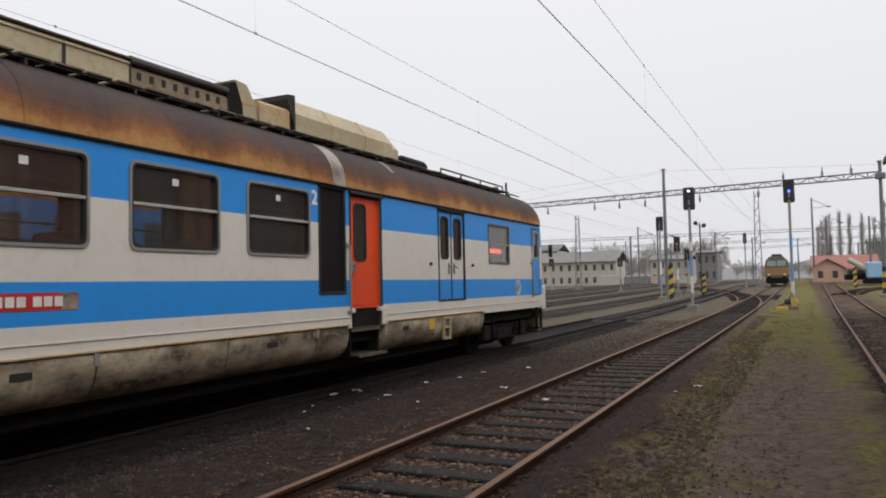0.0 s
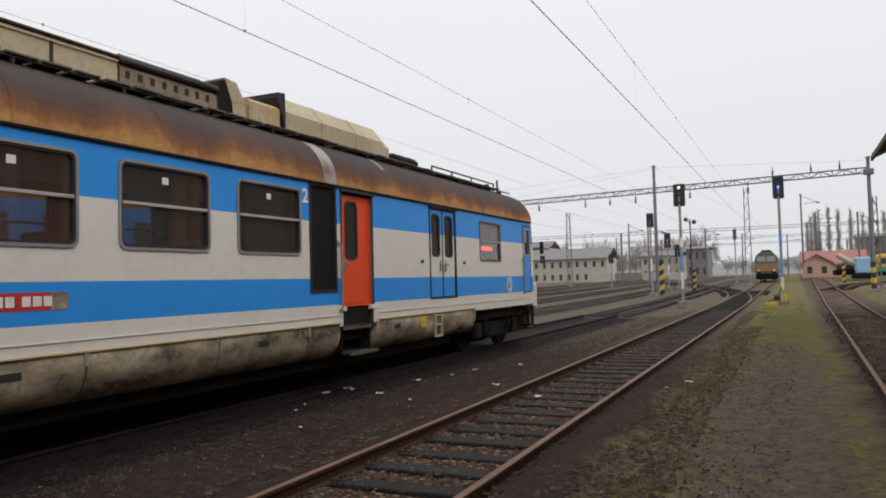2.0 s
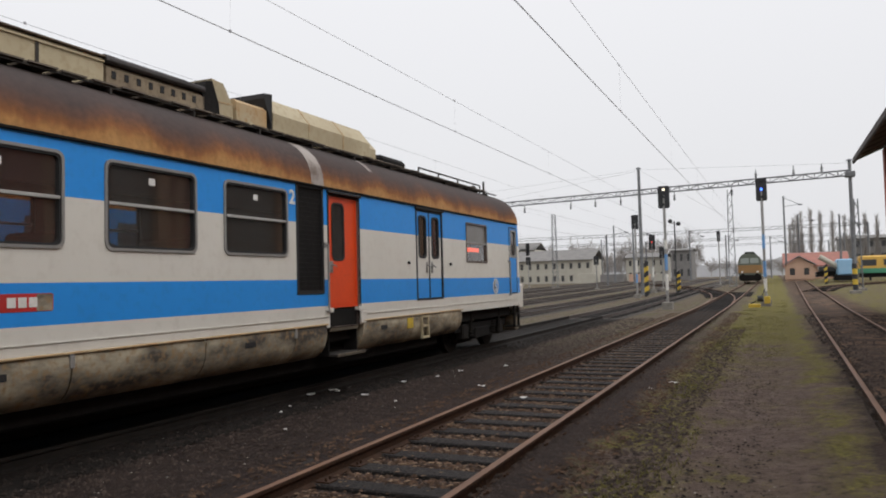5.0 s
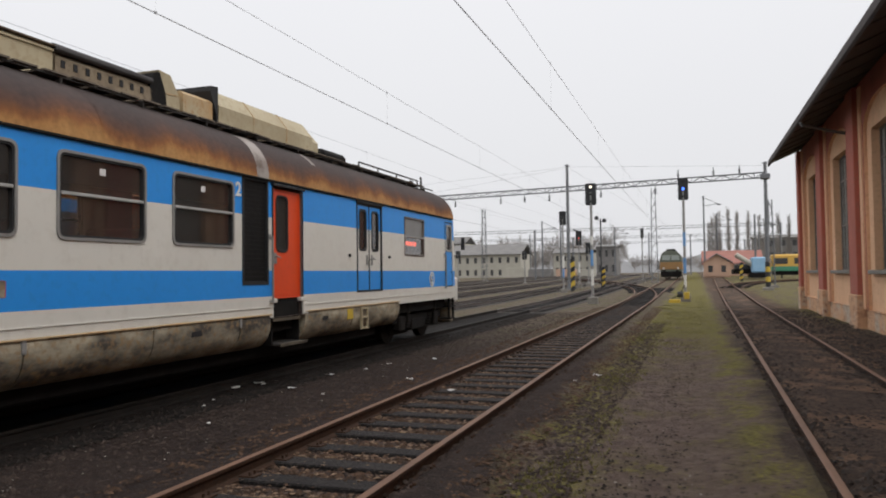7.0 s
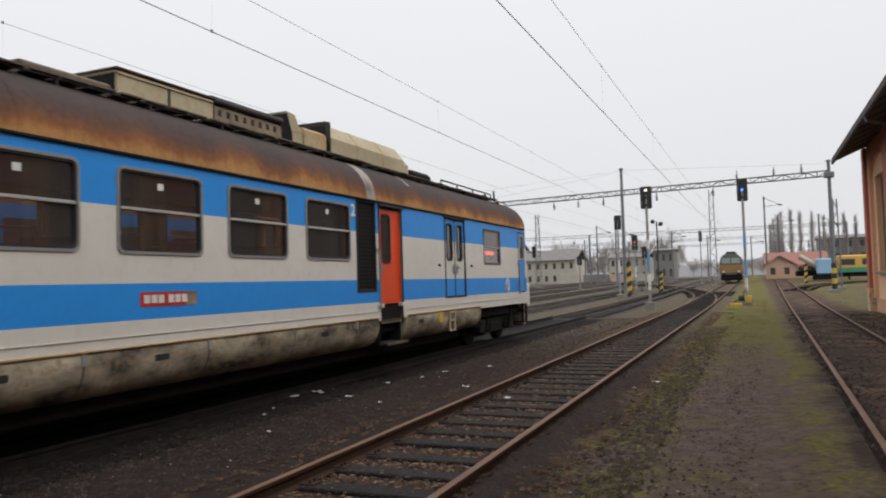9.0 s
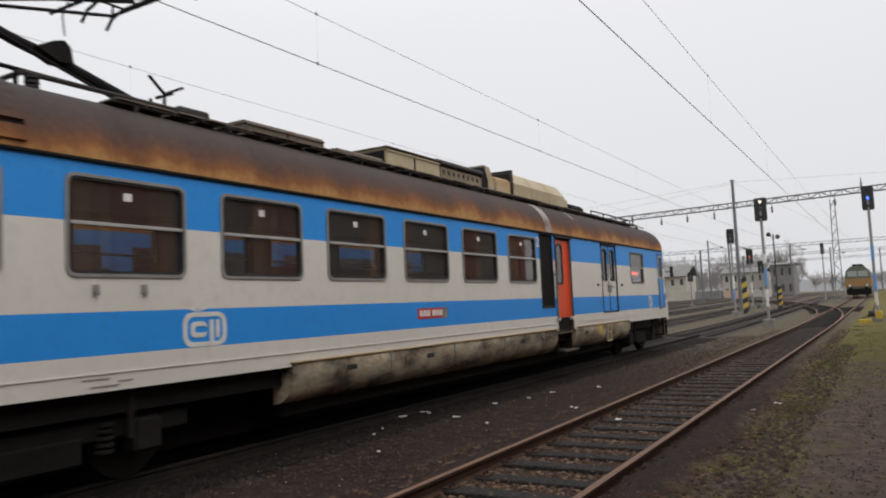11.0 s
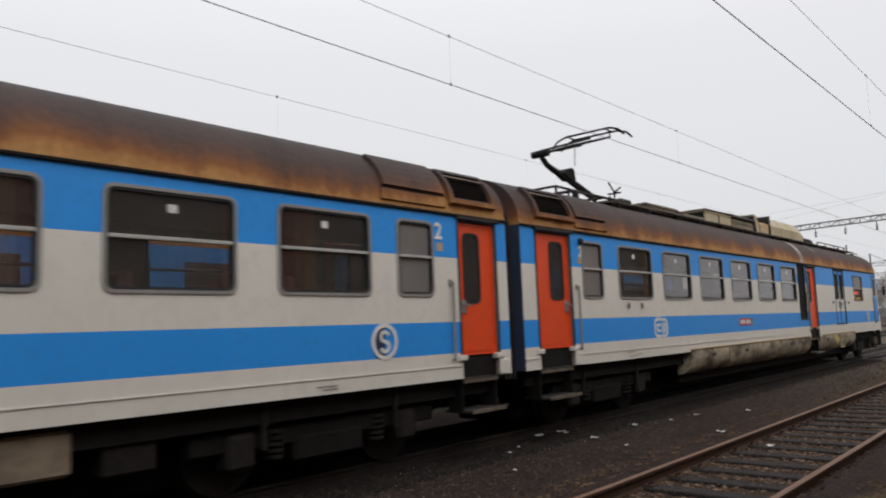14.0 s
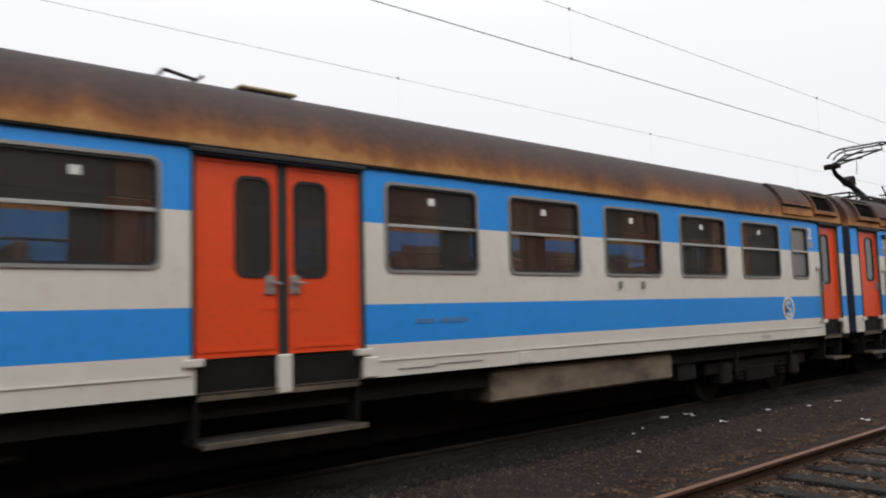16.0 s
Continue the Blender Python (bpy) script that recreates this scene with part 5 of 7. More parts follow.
def markings(car):
    letters(car, "2", 0.29, 8.93, 2.98, WHITEMARK)
    letter_emblem(car, -0.13, 1.665)
    pl = part("number_plate", slab(bmesh.new(), rounded(4.14, 5.06, 1.60, 1.77, 0.02), SIDE - 0.002, SIDE + 0.004), REDPLATE, car, "red number plate with plain white bars")
    bar_row(pl, "plate_bar", WHITEMARK, 4.20, 1.64, [0.085] * 3, 0.095, 0.025, SIDE + 0.006, 1)
    bar_row(pl, "plate_bar", WHITEMARK, 4.58, 1.64, [0.085] * 3, 0.095, 0.025, SIDE + 0.006, 1)
    part("plate_worn_end", boxes((SIDE + 0.0042, SIDE + 0.006, 4.88, 5.05, 1.605, 1.765)), SKIRT, pl, "worn grey end of the plate")
    b = part("class_mark", boxes((SIDE - 0.002, SIDE + 0.004, -3.12, -3.0, 2.78, 2.88)), CREAMRUST, car)
    letters(car, "2", 0.24, -3.10, 2.90, WHITEMARK)
    lampbox = boxes((SIDE, SIDE + 0.07, -3.10, -3.0, 3.10, 3.20), bevel=0.02)
    part("tail_lamp", lampbox, DARKRUBBER, car)
    for y, z, w in ((-1.05, 1.2, 0.16), (-1.3, 1.235, 0.28), (-1.2, 1.165, 0.3)):
        bar_row(car, "small_lettering", GREYMETAL, y, z, [w], 0.014, 0.03)
    round_emblem(car, 17.56, 1.66, 0.19)


BELLOWS = material("sooty_bellows_cloth", (0.014, 0.013, 0.016), (0.026, 0.021, 0.020), 0.85, scale=3, spec=0.25)


def trailer_car():
    mid = -17.71
    front = [(-9.17 - 1.838 * k, -7.87 - 1.838 * k) for k in range(5)]
    W = front + [(2 * mid - b, 2 * mid - a) for a, b in front]
    car = car_shell("trailer_car", "blue and white trailer car with orange doors and brown roof", -30.42, -5.13, W, [(-7.39, -6.76)], [(-6.21, -5.41), (-18.58, -16.84), (-30.05, -29.2)], [])
    seats(car, -16.2, -7.6, 1.825)
    seats(car, -27.2, -18.9, 1.825)
    car_door(car, 1, -6.21, -5.41, 1.42, 3.22, (-6.05, -5.74, 2.14, 3.06), -6.10)
    door_surround(car, 1, -6.21, -5.41, 3.24)
    car_door(car, 1, -17.67, -16.84, 1.42, 3.22, (-17.56, -17.24, 2.17, 3.06), -17.58)
    car_door(car, 1, -18.58, -17.75, 1.42, 3.22, (-18.16, -17.85, 2.17, 3.06), -17.84)
    door_surround(car, 1, -18.58, -16.84, 3.24)
    part("centre_post", boxes((SIDE - 0.06, SIDE + 0.012, -17.78, -17.64, 1.06, 1.42), bevel=0.01), WHITE, car)
    part("centre_seal", boxes((SIDE - 0.06, SIDE - 0.03, -17.76, -17.66, 1.42, 3.24)), DARKRUBBER, car)
    car_door(car, 1, -30.05, -29.2, 1.42, 3.22, (-29.6, -29.3, 2.14, 3.06), -29.2)
    for y0, y1, w in ((-6.21, -5.41, (-6.0, -5.7)), (-17.67, -16.84, (-17.55, -17.25)), (-18.58, -17.75, (-18.15, -17.85)), (-30.05, -29.2, (-29.8, -29.5))):
        car_door(car, -1, y0, y1, 1.42, 3.22, (*w, 2.2, 3.06), y0 + 0.2)
    grab_rail(car, 1, -6.42, 1.36, 2.40)
    bogie(car, -8.3)
    bogie(car, -26.8)
    part("equipment_box", boxes((-1.0, 1.30, -14.95, -11.2, 0.68, 1.06), bevel=0.03), UNDERBOX, car, "grimy brown equipment box under the floor")
    # This box takes a darker colour in place of the shade on it
    part("equipment_box", boxes((-1.0, 1.05, -23.4, -19.8, 0.68, 1.06), bevel=0.03), SHADEDSTEEL, car, "equipment box under the floor, darkened as if shaded")
    for x0, x1, y0, y1, z0, z1 in ((0.5, 1.2, -10.9, -10.4, 0.6, 1.0),):
        part("underfloor_gear", boxes((x0, x1, y0, y1, z0, z1), bevel=0.02), SHADEDSTEEL, car)
    brackets_under(car, W[2][0])
    end_vent(car, -6.36, -5.42, -7.65)
    round_emblem(car, -7.66, 1.66, 0.215)
    letters(car, "2", 0.30, -6.70, 2.96, WHITEMARK)
    part("class_mark", boxes((SIDE - 0.002, SIDE + 0.004, -6.66, -6.54, 2.80, 2.91)), CREAMRUST, car, "small ochre pictogram")
    bar_row(car, "small_lettering", FADEDMARK, -15.4, 1.66, [0.42, 0.25], 0.05, 0.08)
    for y, z, w in ((-8.4, 1.2, 0.3), (-8.4, 1.165, 0.22), (-15.9, 1.18, 0.5), (-15.2, 1.2, 0.7)):
        bar_row(car, "small_lettering", GREYMETAL, y, z, [w], 0.014, 0.03)
    # jacking-point flaps on the sill
    for y in (-14.6, -20.4):
        part("sill_flap", boxes((SIDE, SIDE + 0.012, y, y + 0.28, 1.13, 1.27), bevel=0.004), WHITE, car)
    # roof fittings
    ae = rods([((0.3, -18.62, 4.10), (0.3, -18.46, 4.33)), ((0.3, -18.46, 4.33), (0.3, -18.12, 4.27)), ((0.3, -18.12, 4.27), (0.3, -18.05, 4.33)), ((0.3, -18.16, 4.27), (0.3, -18.10, 4.08)), ((0.3, -18.62, 4.18), (0.3, -18.1, 4.18))], 0.02, 6)
    part("roof_aerial", ae, DIRTYSTEEL, car)
    v = part("roof_ventilator", boxes((-0.2, 0.3, -17.6, -17.0, 4.06, 4.27), bevel=0.03), DIRTYSTEEL, car)
    part("ventilator_cap", boxes((-0.25, 0.35, -17.65, -16.95, 4.27, 4.31), bevel=0.015), CREAM, v)
    # gangway bellows towards the motor car
    g = part("gangway_bellows", extrude(bmesh.new(), [(-1.22, 1.05), *roof_profile(1.22, 3.2, 4.0)[::-1], (1.22, 1.05)], [-5.13, -4.765]), DARKMARKWALL, car, "dark blue-black gangway bellows")
    for k in range(3):
        part("bellows_fold", extrude(bmesh.new(), [(-1.28, 1.02), *roof_profile(1.28, 3.22, 4.06)[::-1], (1.28, 1.02)], [-5.09 + 0.11 * k, -5.04 + 0.11 * k]), BELLOWS, g, "sooty bellows fold")
    part("end_face", boxes((-SIDE + 0.02, SIDE - 0.02, -5.18, -5.135, FLOOR, EAVES + 0.2)), DARKMARKWALL, car)
    part("coupling_hose", rods([((1.0, -5.1, 0.95), (1.0, -4.9, 0.6)), ((1.0, -4.9, 0.6), (1.0, -4.7, 0.62))], 0.03, 6), DARKRUBBER, car)
    part("coupling_hose", rods([((0.7, -5.1, 0.95), (0.7, -4.85, 0.5))], 0.03, 6), DARKRUBBER, car)
    return car


PATCH = material("bare_roof_metal", (0.30, 0.26, 0.23), (0.12, 0.08, 0.06), 0.5, 0.2, scale=3.5, low=0.45, high=0.7)
MOTOR, TRAILER = motor_car(), trailer_car()


def standing_coach(y0, y1):
    """A coach stabled on the next track, seen only through the moving train's windows."""
    c = thing("stabled_coach", "blue and white coach stabled on the next track", "train car", (-12.6, y0, 0), group="stabled coaches")
    n = y1 - y0
    part("body", boxes((-1.38, 1.38, 0, n, 1.15, 3.3)), [WHITE], c)
    part("blue_band", boxes((1.381, 1.39, 0, n, 1.5, 1.95)), BLUE, c, "blue lower band")
    part("blue_band", boxes((1.381, 1.39, 0, n, 2.55, 3.3)), BLUE, c, "blue window band")
    part("roof", extrude(bmesh.new(), roof_profile(1.38, 3.3, 4.1), [0, n]), ROOF, c, smooth=True)
    part("underframe", boxes((-1.2, 1.2, 0.3, n - 0.3, 0.25, 1.15), bevel=0.03), GRIMESHADE, c)
    for k in range(int(n / 1.9) - 1):
        part("window", boxes((1.385, 1.40, 1.2 + 1.9 * k, 2.5 + 1.9 * k, 2.2, 3.05), bevel=0.004), DARKPANE2, c)
    return c


standing_coach(1.5, 26.0)
standing_coach(-23.5, 1.0)
standing_coach(-48.5, -24.0)


# ---- the brick shed along the yard ----
SHED_X, SHED_END, SHED_TOP, BAY = 4.75, 38.6, 6.95, 6.35


def arch_loop(y0, y1, z0, z1, spring, n=10):
    pts = [(y1, z0), (y1, spring)]
    c, half, h = (y0 + y1) / 2, (y1 - y0) / 2, z1 - spring
    for k in range(1, n):
        a = math.pi * k / n
        pts.append((c + half * math.cos(a), spring + h * math.sin(a)))
    return pts + [(y0, spring), (y0, z0)]


def panel_with_arch(bm, x, y0, y1, z0, z1, hole, mi=0):
    """A flat wall panel with an arched hole in it."""
    mid = (hole[0][0] + hole[-1][0]) / 2
    top = hole[1][1]
    outer = []
    for y, z in hole:
        if z <= top + 1e-6:
            outer.append((y1 if y > mid else y0, z0 if z < top - 1e-6 else top))
        else:
            outer.append((y0 + (y1 - y0) * (y - hole[-1][0]) / (hole[0][0] - hole[-1][0]), z1))
    a = [bm.verts.new((x, *p)) for p in hole]
    b = [bm.verts.new((x, *p)) for p in outer]
    for k in range(len(hole) - 1):
        bm.faces.new((a[k], b[k], b[k + 1], a[k + 1])).material_index = mi
    for c, s in ((y1, 1), (y0, len(hole) - 3)):
        bm.faces.new([bm.verts.new(v) for v in ((x, c, top), (x, c, z1), (x, outer[s + (1 if c == y1 else 0)][0], z1))]).material_index = mi
    bm.faces.new([bm.verts.new(v) for v in ((x, y0, z0), (x, y1, z0), (x, y1, z0 - 0.001), (x, y0, z0 - 0.001))]).material_index = mi


def build_shed():
    shed = thing("brick_shed", "long ochre and red brick railway shed with arched windows", "building")
    ends = 14
    for k in range(ends):
        c = SHED_END - 3.3 - BAY * k
        y0, y1 = c - BAY / 2 + 0.5, c + BAY / 2 - 0.5
        hole = arch_loop(c - 1.62, c + 1.62, 1.74, 5.81, 5.80)
        wide = arch_loop(c - 2.16, c + 2.16, 0.55, 6.60, 5.80)
        bm = bmesh.new()
        panel_with_arch(bm, SHED_X + 0.02, y0, y1, 0.55, SHED_TOP + 0.3, wide)
        part("brick_spandrel", bm, BRICK, shed)
        bm = bmesh.new()
        n = len(wide)
        loops = [[bm.verts.new((x, *p)) for p in lp] for x, lp in ((SHED_X + 0.02, wide), (SHED_X + 0.12, wide), (SHED_X + 0.12, hole), (SHED_X + 0.48, hole))]
        for a, b in zip(loops, loops[1:]):
            for j in range(n):
                bm.faces.new((a[j], a[(j + 1) % n], b[(j + 1) % n], b[j]))
        part("arch_surround", bm, OCHRE, shed, "ochre rendered arch surround")
        for a, b in ((y0 - 0.03, y0 + 0.40), (y1 - 0.40, y1 + 0.03)):
            part("border_strip", boxes((SHED_X - 0.03, SHED_X + 0.3, a, b, 0.57, SHED_TOP + 0.25), bevel=0.01), OCHRE, shed, "ochre rendered border strip")
        part("window_sill", boxes((SHED_X - 0.05, SHED_X + 0.46, c - 1.75, c + 1.75, 1.62, 1.74), bevel=0.015), CONCRETE, shed)
        part("plinth", boxes((SHED_X + 0.05, SHED_X + 0.5, y0, y1, -0.1, 0.57)), PEELED, shed, "peeling plastered plinth")
        w = part("window", ring(bmesh.new(), hole, [(c + (y - c) * 0.95, 1.74 + (z - 1.74) * 0.975 + 0.04) for y, z in hole], SHED_X + 0.34, SHED_X + 0.42), MUNTIN, shed)
        part("glazing", slab(bmesh.new(), hole, SHED_X + 0.39, SHED_X + 0.395), SHEDGLASS, w, "grimy glass, grey with a painted reflection")
        for j in range(1, 6):
            y = c - 1.62 + 3.24 * j / 6
            t_half = 0.04 if j == 3 else 0.018
            part("mullion", boxes((SHED_X + 0.35, SHED_X + 0.39, y - t_half, y + t_half, 1.76, 5.79)), MUNTIN, w)
        for z, t_half in ((2.55, 0.015), (3.35, 0.035), (4.15, 0.015), (4.95, 0.035)):
            part("transom", boxes((SHED_X + 0.355, SHED_X + 0.39, c - 1.60, c + 1.60, z - t_half, z + t_half)), MUNTIN, w)
    for k in range(ends + 1):
        c = SHED_END - 3.3 + BAY / 2 - BAY * k
        y0, y1 = (c - 0.56, c + 0.56) if k else (c - 0.56, SHED_END)
        part("pilaster", boxes((SHED_X - 0.17, SHED_X + 0.5, y0, y1, 1.0, SHED_TOP + 0.3), bevel=0.012), BRICK, shed, "red brick pilaster")
        part("pilaster_base", boxes((SHED_X - 0.21, SHED_X + 0.5, y0 - 0.04, y1 + (0.04 if k else 0), -0.1, 1.0), bevel=0.03), PEELED, shed, "worn pilaster base with flaking plaster")
    south = SHED_END - 3.3 + BAY / 2 - BAY * ends - 0.5
    part("frieze", boxes((SHED_X + 0.03, SHED_X + 0.5, south, SHED_END, 6.75, SHED_TOP + 0.4)), BRICK, shed)
    part("gable_wall", boxes((SHED_X + 0.3, 22.0, SHED_END - 0.45, SHED_END - 0.02, -0.1, 7.2)), BRICK, shed)
    g = slab(bmesh.new(), [(SHED_X + 0.3, 7.2), (22.0, 7.2), (22.0, 7.24), (13.3, 10.98), (SHED_X + 0.3, 7.48)], 0, 0.4)
    bmesh.ops.transform(g, matrix=Matrix(((0, 1, 0, 0), (-1, 0, 0, 0), (0, 0, 1, 0), (0, 0, 0, 1))), verts=g.verts)
    part("gable", g, BRICK, shed, at=(0, SHED_END - 0.02, 0))
    part("back_wall", boxes((21.6, 22.0, south, SHED_END, -0.1, 7.2)), BRICK, shed)
    part("end_wall", boxes((SHED_X + 0.3, 21.6, south, south + 0.4, -0.1, 7.2)), BRICK, shed)
    # roof with a deep boarded overhang
    for s, x0, z0 in ((1, 3.42, 6.80), (-1, 23.1, 6.78)):
        xr, zr = 13.3, 11.0
        prof = [(x0, z0), (xr, zr), (xr, zr + 0.14), (x0, z0 + 0.14)]
        r = part("roof", extrude(bmesh.new(), prof, [south - 1.0, SHED_END - 0.1]), [EAVE], shed, "dark low-pitched roof with deep eaves")
        prof = [(x0 - 0.02 * s, z0 + 0.145), (xr, zr + 0.145), (xr, zr + 0.17), (x0 - 0.02 * s, z0 + 0.17)]
        part("roof_felt", extrude(bmesh.new(), prof, [south - 1.02, SHED_END - 0.08]), ROOFTIN, r)
        part("fascia", boxes((min(x0, x0 - s * 0.03), max(x0, x0 - s * 0.03), south - 1.0, SHED_END - 0.1, z0 - 0.06, z0 + 0.17)), EAVE, r)
    for k in range(24):
        y = SHED_END - 0.4 - k * 1.6
        sl = (11.0 - 6.78) / (13.3 - 3.48)
        prof = [(3.52, 6.80), (4.9, 6.80 + 1.38 * sl), (4.9, 6.86 + 1.38 * sl), (3.52, 6.86)]
        part("rafter", extrude(bmesh.new(), prof, [y - 0.06, y + 0.06]), EAVE, shed)
    pipe = bmesh.new()
    pts = [(3.42, 27.3, 6.72), (3.46, 27.3, 6.58), (4.56, 27.75, 6.36), (4.85, 27.8, 6.30)]
    for a, b in zip(pts, pts[1:]):
        rod(pipe, a, b, 0.055, 8)
    part("downpipe", pipe, MASTSTEEL, shed)
    part("eaves_gutter", extrude(bmesh.new(), [(3.36, 6.82), (3.36, 6.72), (3.42, 6.68), (3.47, 6.72), (3.47, 6.82)], [south - 1, SHED_END - 0.1]), EAVE, shed)
    return shed


build_shed()


# ---- signals, masts, gantry ----
def hooded_lens(parent, x, y, z, r, lit, mat):
    part("lens", rod(bmesh.new(), (x, y - 0.02, z), (x, y - 0.035, z), r, 16), mat, parent)
    hood = bmesh.new()
    n = 10
    a = [hood.verts.new((x + (r + 0.03) * math.cos(math.pi * k / n), y - 0.02, z + (r + 0.03) * math.sin(math.pi * k / n))) for k in range(n + 1)]
    b = [hood.verts.new((x + (r + 0.03) * math.cos(math.pi * k / n), y - 0.20 - 0.05 * math.sin(math.pi * k / n), z + (r + 0.02) * math.sin(math.pi * k / n))) for k in range(n + 1)]
    for k in range(n):
        hood.faces.new((a[k], a[k + 1], b[k + 1], b[k]))
    part("hood", hood, SIGNALBLACK, parent)


def signal(x, y, z0, top, w, h, lamps, post=GREYMETAL, bands=(), label="", group=""):
    """A light signal: concrete foot, banded post, ladder rungs, a round-cornered black target with hooded lamps."""
    s = thing("railway_signal", label, "signal", (x, y, z0), group)
    t = top - z0
    part("foot", boxes((-0.28, 0.28, -0.28, 0.28, -1.2, 0.25), bevel=0.04), CONCRETE, s, "concrete foot")
    part("post", rod(bmesh.new(), (0, 0, 0.2), (0, 0, t - h * 0.4), 0.075, 12), post, s)
    for a, b, m in bands:
        part("post_band", rod(bmesh.new(), (0, 0, a), (0, 0, b), 0.082, 12), m, s)
    loop = rounded(-w / 2, w / 2, t - h, t, w * 0.16)
    bm = slab(bmesh.new(), loop, -0.06, 0.02)
    bmesh.ops.transform(bm, matrix=Matrix.Rotation(radians(90), 4, "Z"), verts=bm.verts)
    head = part("signal_head", bm, SIGNALBLACK, s, "black round-cornered signal head")
    part("head_back", boxes((-w * 0.32, w * 0.32, 0.02, 0.26, t - h * 0.95, t - h * 0.05), bevel=0.03), SIGNALBLACK, head)
    n = len(lamps)
    for k, m in enumerate(lamps):
        hooded_lens(head, 0, -0.045, t - h * (k + 0.5) / n - 0.0, min(0.062, h / n * 0.3), False, m)
    return s


signal(-5.55, 43.0, 0.15, 6.85, 0.62, 1.25, [LAMPWHITE, LAMPDARK, LAMPDARK], bands=((2.0, 2.9, BLUEPOST), (3.2, 3.7, WHITEMARK), (0.9, 1.8, WHITEMARK)), label="tall yard signal showing a white light", group="yard signals")
signal(-0.58, 46.0, 0.15, 7.25, 0.58, 1.30, [LAMPDARK, LAMPBLUE, LAMPDARK], bands=((1.5, 2.4, BLUEPOST), (3.1, 3.9, BLUEPOST), (0.7, 1.4, WHITEMARK)), label="tall yard signal showing a blue light", group="yard signals")
signal(-10.35, 62.0, 0.2, 6.9, 0.56, 1.15, [LAMPDARK, LAMPDARK, LAMPDARK], bands=((2.0, 3.0, WHITEMARK), (1.2, 1.9, BLUEPOST)), label="yard signal turned dark", group="yard signals")
signal(-10.95, 75.0, 0.4, 5.95, 0.58, 1.45, [LAMPDARK, LAMPRED, LAMPDARK], bands=((1.4, 2.4, WHITEMARK),), label="yard signal with a red light", group="yard signals")
signal(-10.7, 80.0, 0.4, 4.95, 0.55, 1.2, [LAMPDARK, LAMPDARK], label="low dark yard signal", group="yard signals")
signal(-6.45, 100.0, 0.5, 7.4, 0.4, 1.3, [LAMPDARK, LAMPDARK], label="far dark yard signal", group="yard signals")
signal(-33.0, 105.0, 0.5, 5.2, 0.7, 1.1, [LAMPDARK, LAMPDARK], label="far dark yard signal", group="yard signals")
signal(-20.2, 92.0, 0.4, 4.6, 0.6, 1.1, [LAMPDARK, LAMPDARK], label="far dark yard signal", group="yard signals")


def striped_post(x, y, z0, h, w=0.42):
    """A post painted in slanting yellow and black bands."""
    p = thing("striped_post", "yellow and black striped warning post", "post", (x, y, z0), "striped posts")
    n = 7
    for k in range(n):
        a, b = h * k / n, h * (k + 1) / n
        bm = bmesh.new()
        sl = w * 0.6
        lo = [(-w / 2, -w / 2, a), (w / 2, -w / 2, a + sl), (w / 2, w / 2, a + sl), (-w / 2, w / 2, a)]
        hi = [(x_, y_, z_ + (b - a)) for x_, y_, z_ in lo]
        v = [bm.verts.new(c) for c in lo + hi]
        for q in ((0, 1, 2, 3), (4, 7, 6, 5), (0, 4, 5, 1), (1, 5, 6, 2), (2, 6, 7, 3), (3, 7, 4, 0)):
            bm.faces.new([v[i] for i in q])
        part("band", bm, YELLOWMARK if k % 2 else SIGNALBLACK, p)
    return p


striped_post(-10.05, 65.0, 0.1, 2.9, 0.34)
striped_post(-8.1, 70.5, 0.25, 1.9, 0.36)
striped_post(5.4, 100.0, 0.3, 2.4, 0.35)


def tube_mast(x, y, z0, top, label):
    m = thing("catenary_mast", label, "mast", (x, y, z0), "catenary masts")
    part("foot", boxes((-0.4, 0.4, -0.4, 0.4, -1.0, 0.2), bevel=0.04), CONCRETE, m)
    part("tube", rod(bmesh.new(), (0, 0, 0.1), (0, 0, top - z0), 0.17, 12, 0.12), MASTSTEEL, m)
    part("cap", rod(bmesh.new(), (0, 0, top - z0), (0, 0, top - z0 + 0.12), 0.26, 12, 0.10), MASTSTEEL, m)
    return m


def lattice_mast(x, y, z0, top, w=0.5, label="latticed steel catenary mast"):
    m = thing("lattice_mast", label, "mast", (x, y, z0), "lattice masts")
    h = top - z0
    part("foot", boxes((-0.5, 0.5, -0.5, 0.5, -1.0, 0.25), bevel=0.05), CONCRETE, m)

    def corner(sx, sy, z):
        k = w / 2 * (1 - 0.45 * z / h)
        return (sx * k, sy * k, z)
    for sx in (-1, 1):
        for sy in (-1, 1):
            part("leg", rods([(corner(sx, sy, 0.1), corner(sx, sy, h))], 0.04, 5), MASTSTEEL, m)
    n = int(h / 0.8)
    bm = bmesh.new()
    for k in range(n):
        a, b = 0.2 + (h - 0.3) * k / n, 0.2 + (h - 0.3) * (k + 1) / n
        for sy in (-1, 1):
            rod(bm, corner(-1 if k % 2 else 1, sy, a), corner(1 if k % 2 else -1, sy, b), 0.022, 4)
        for sx in (-1, 1):
            rod(bm, corner(sx, -1 if k % 2 else 1, a), corner(sx, 1 if k % 2 else -1, b), 0.022, 4)
    part("lacing", bm, MASTSTEEL, m)
    return m


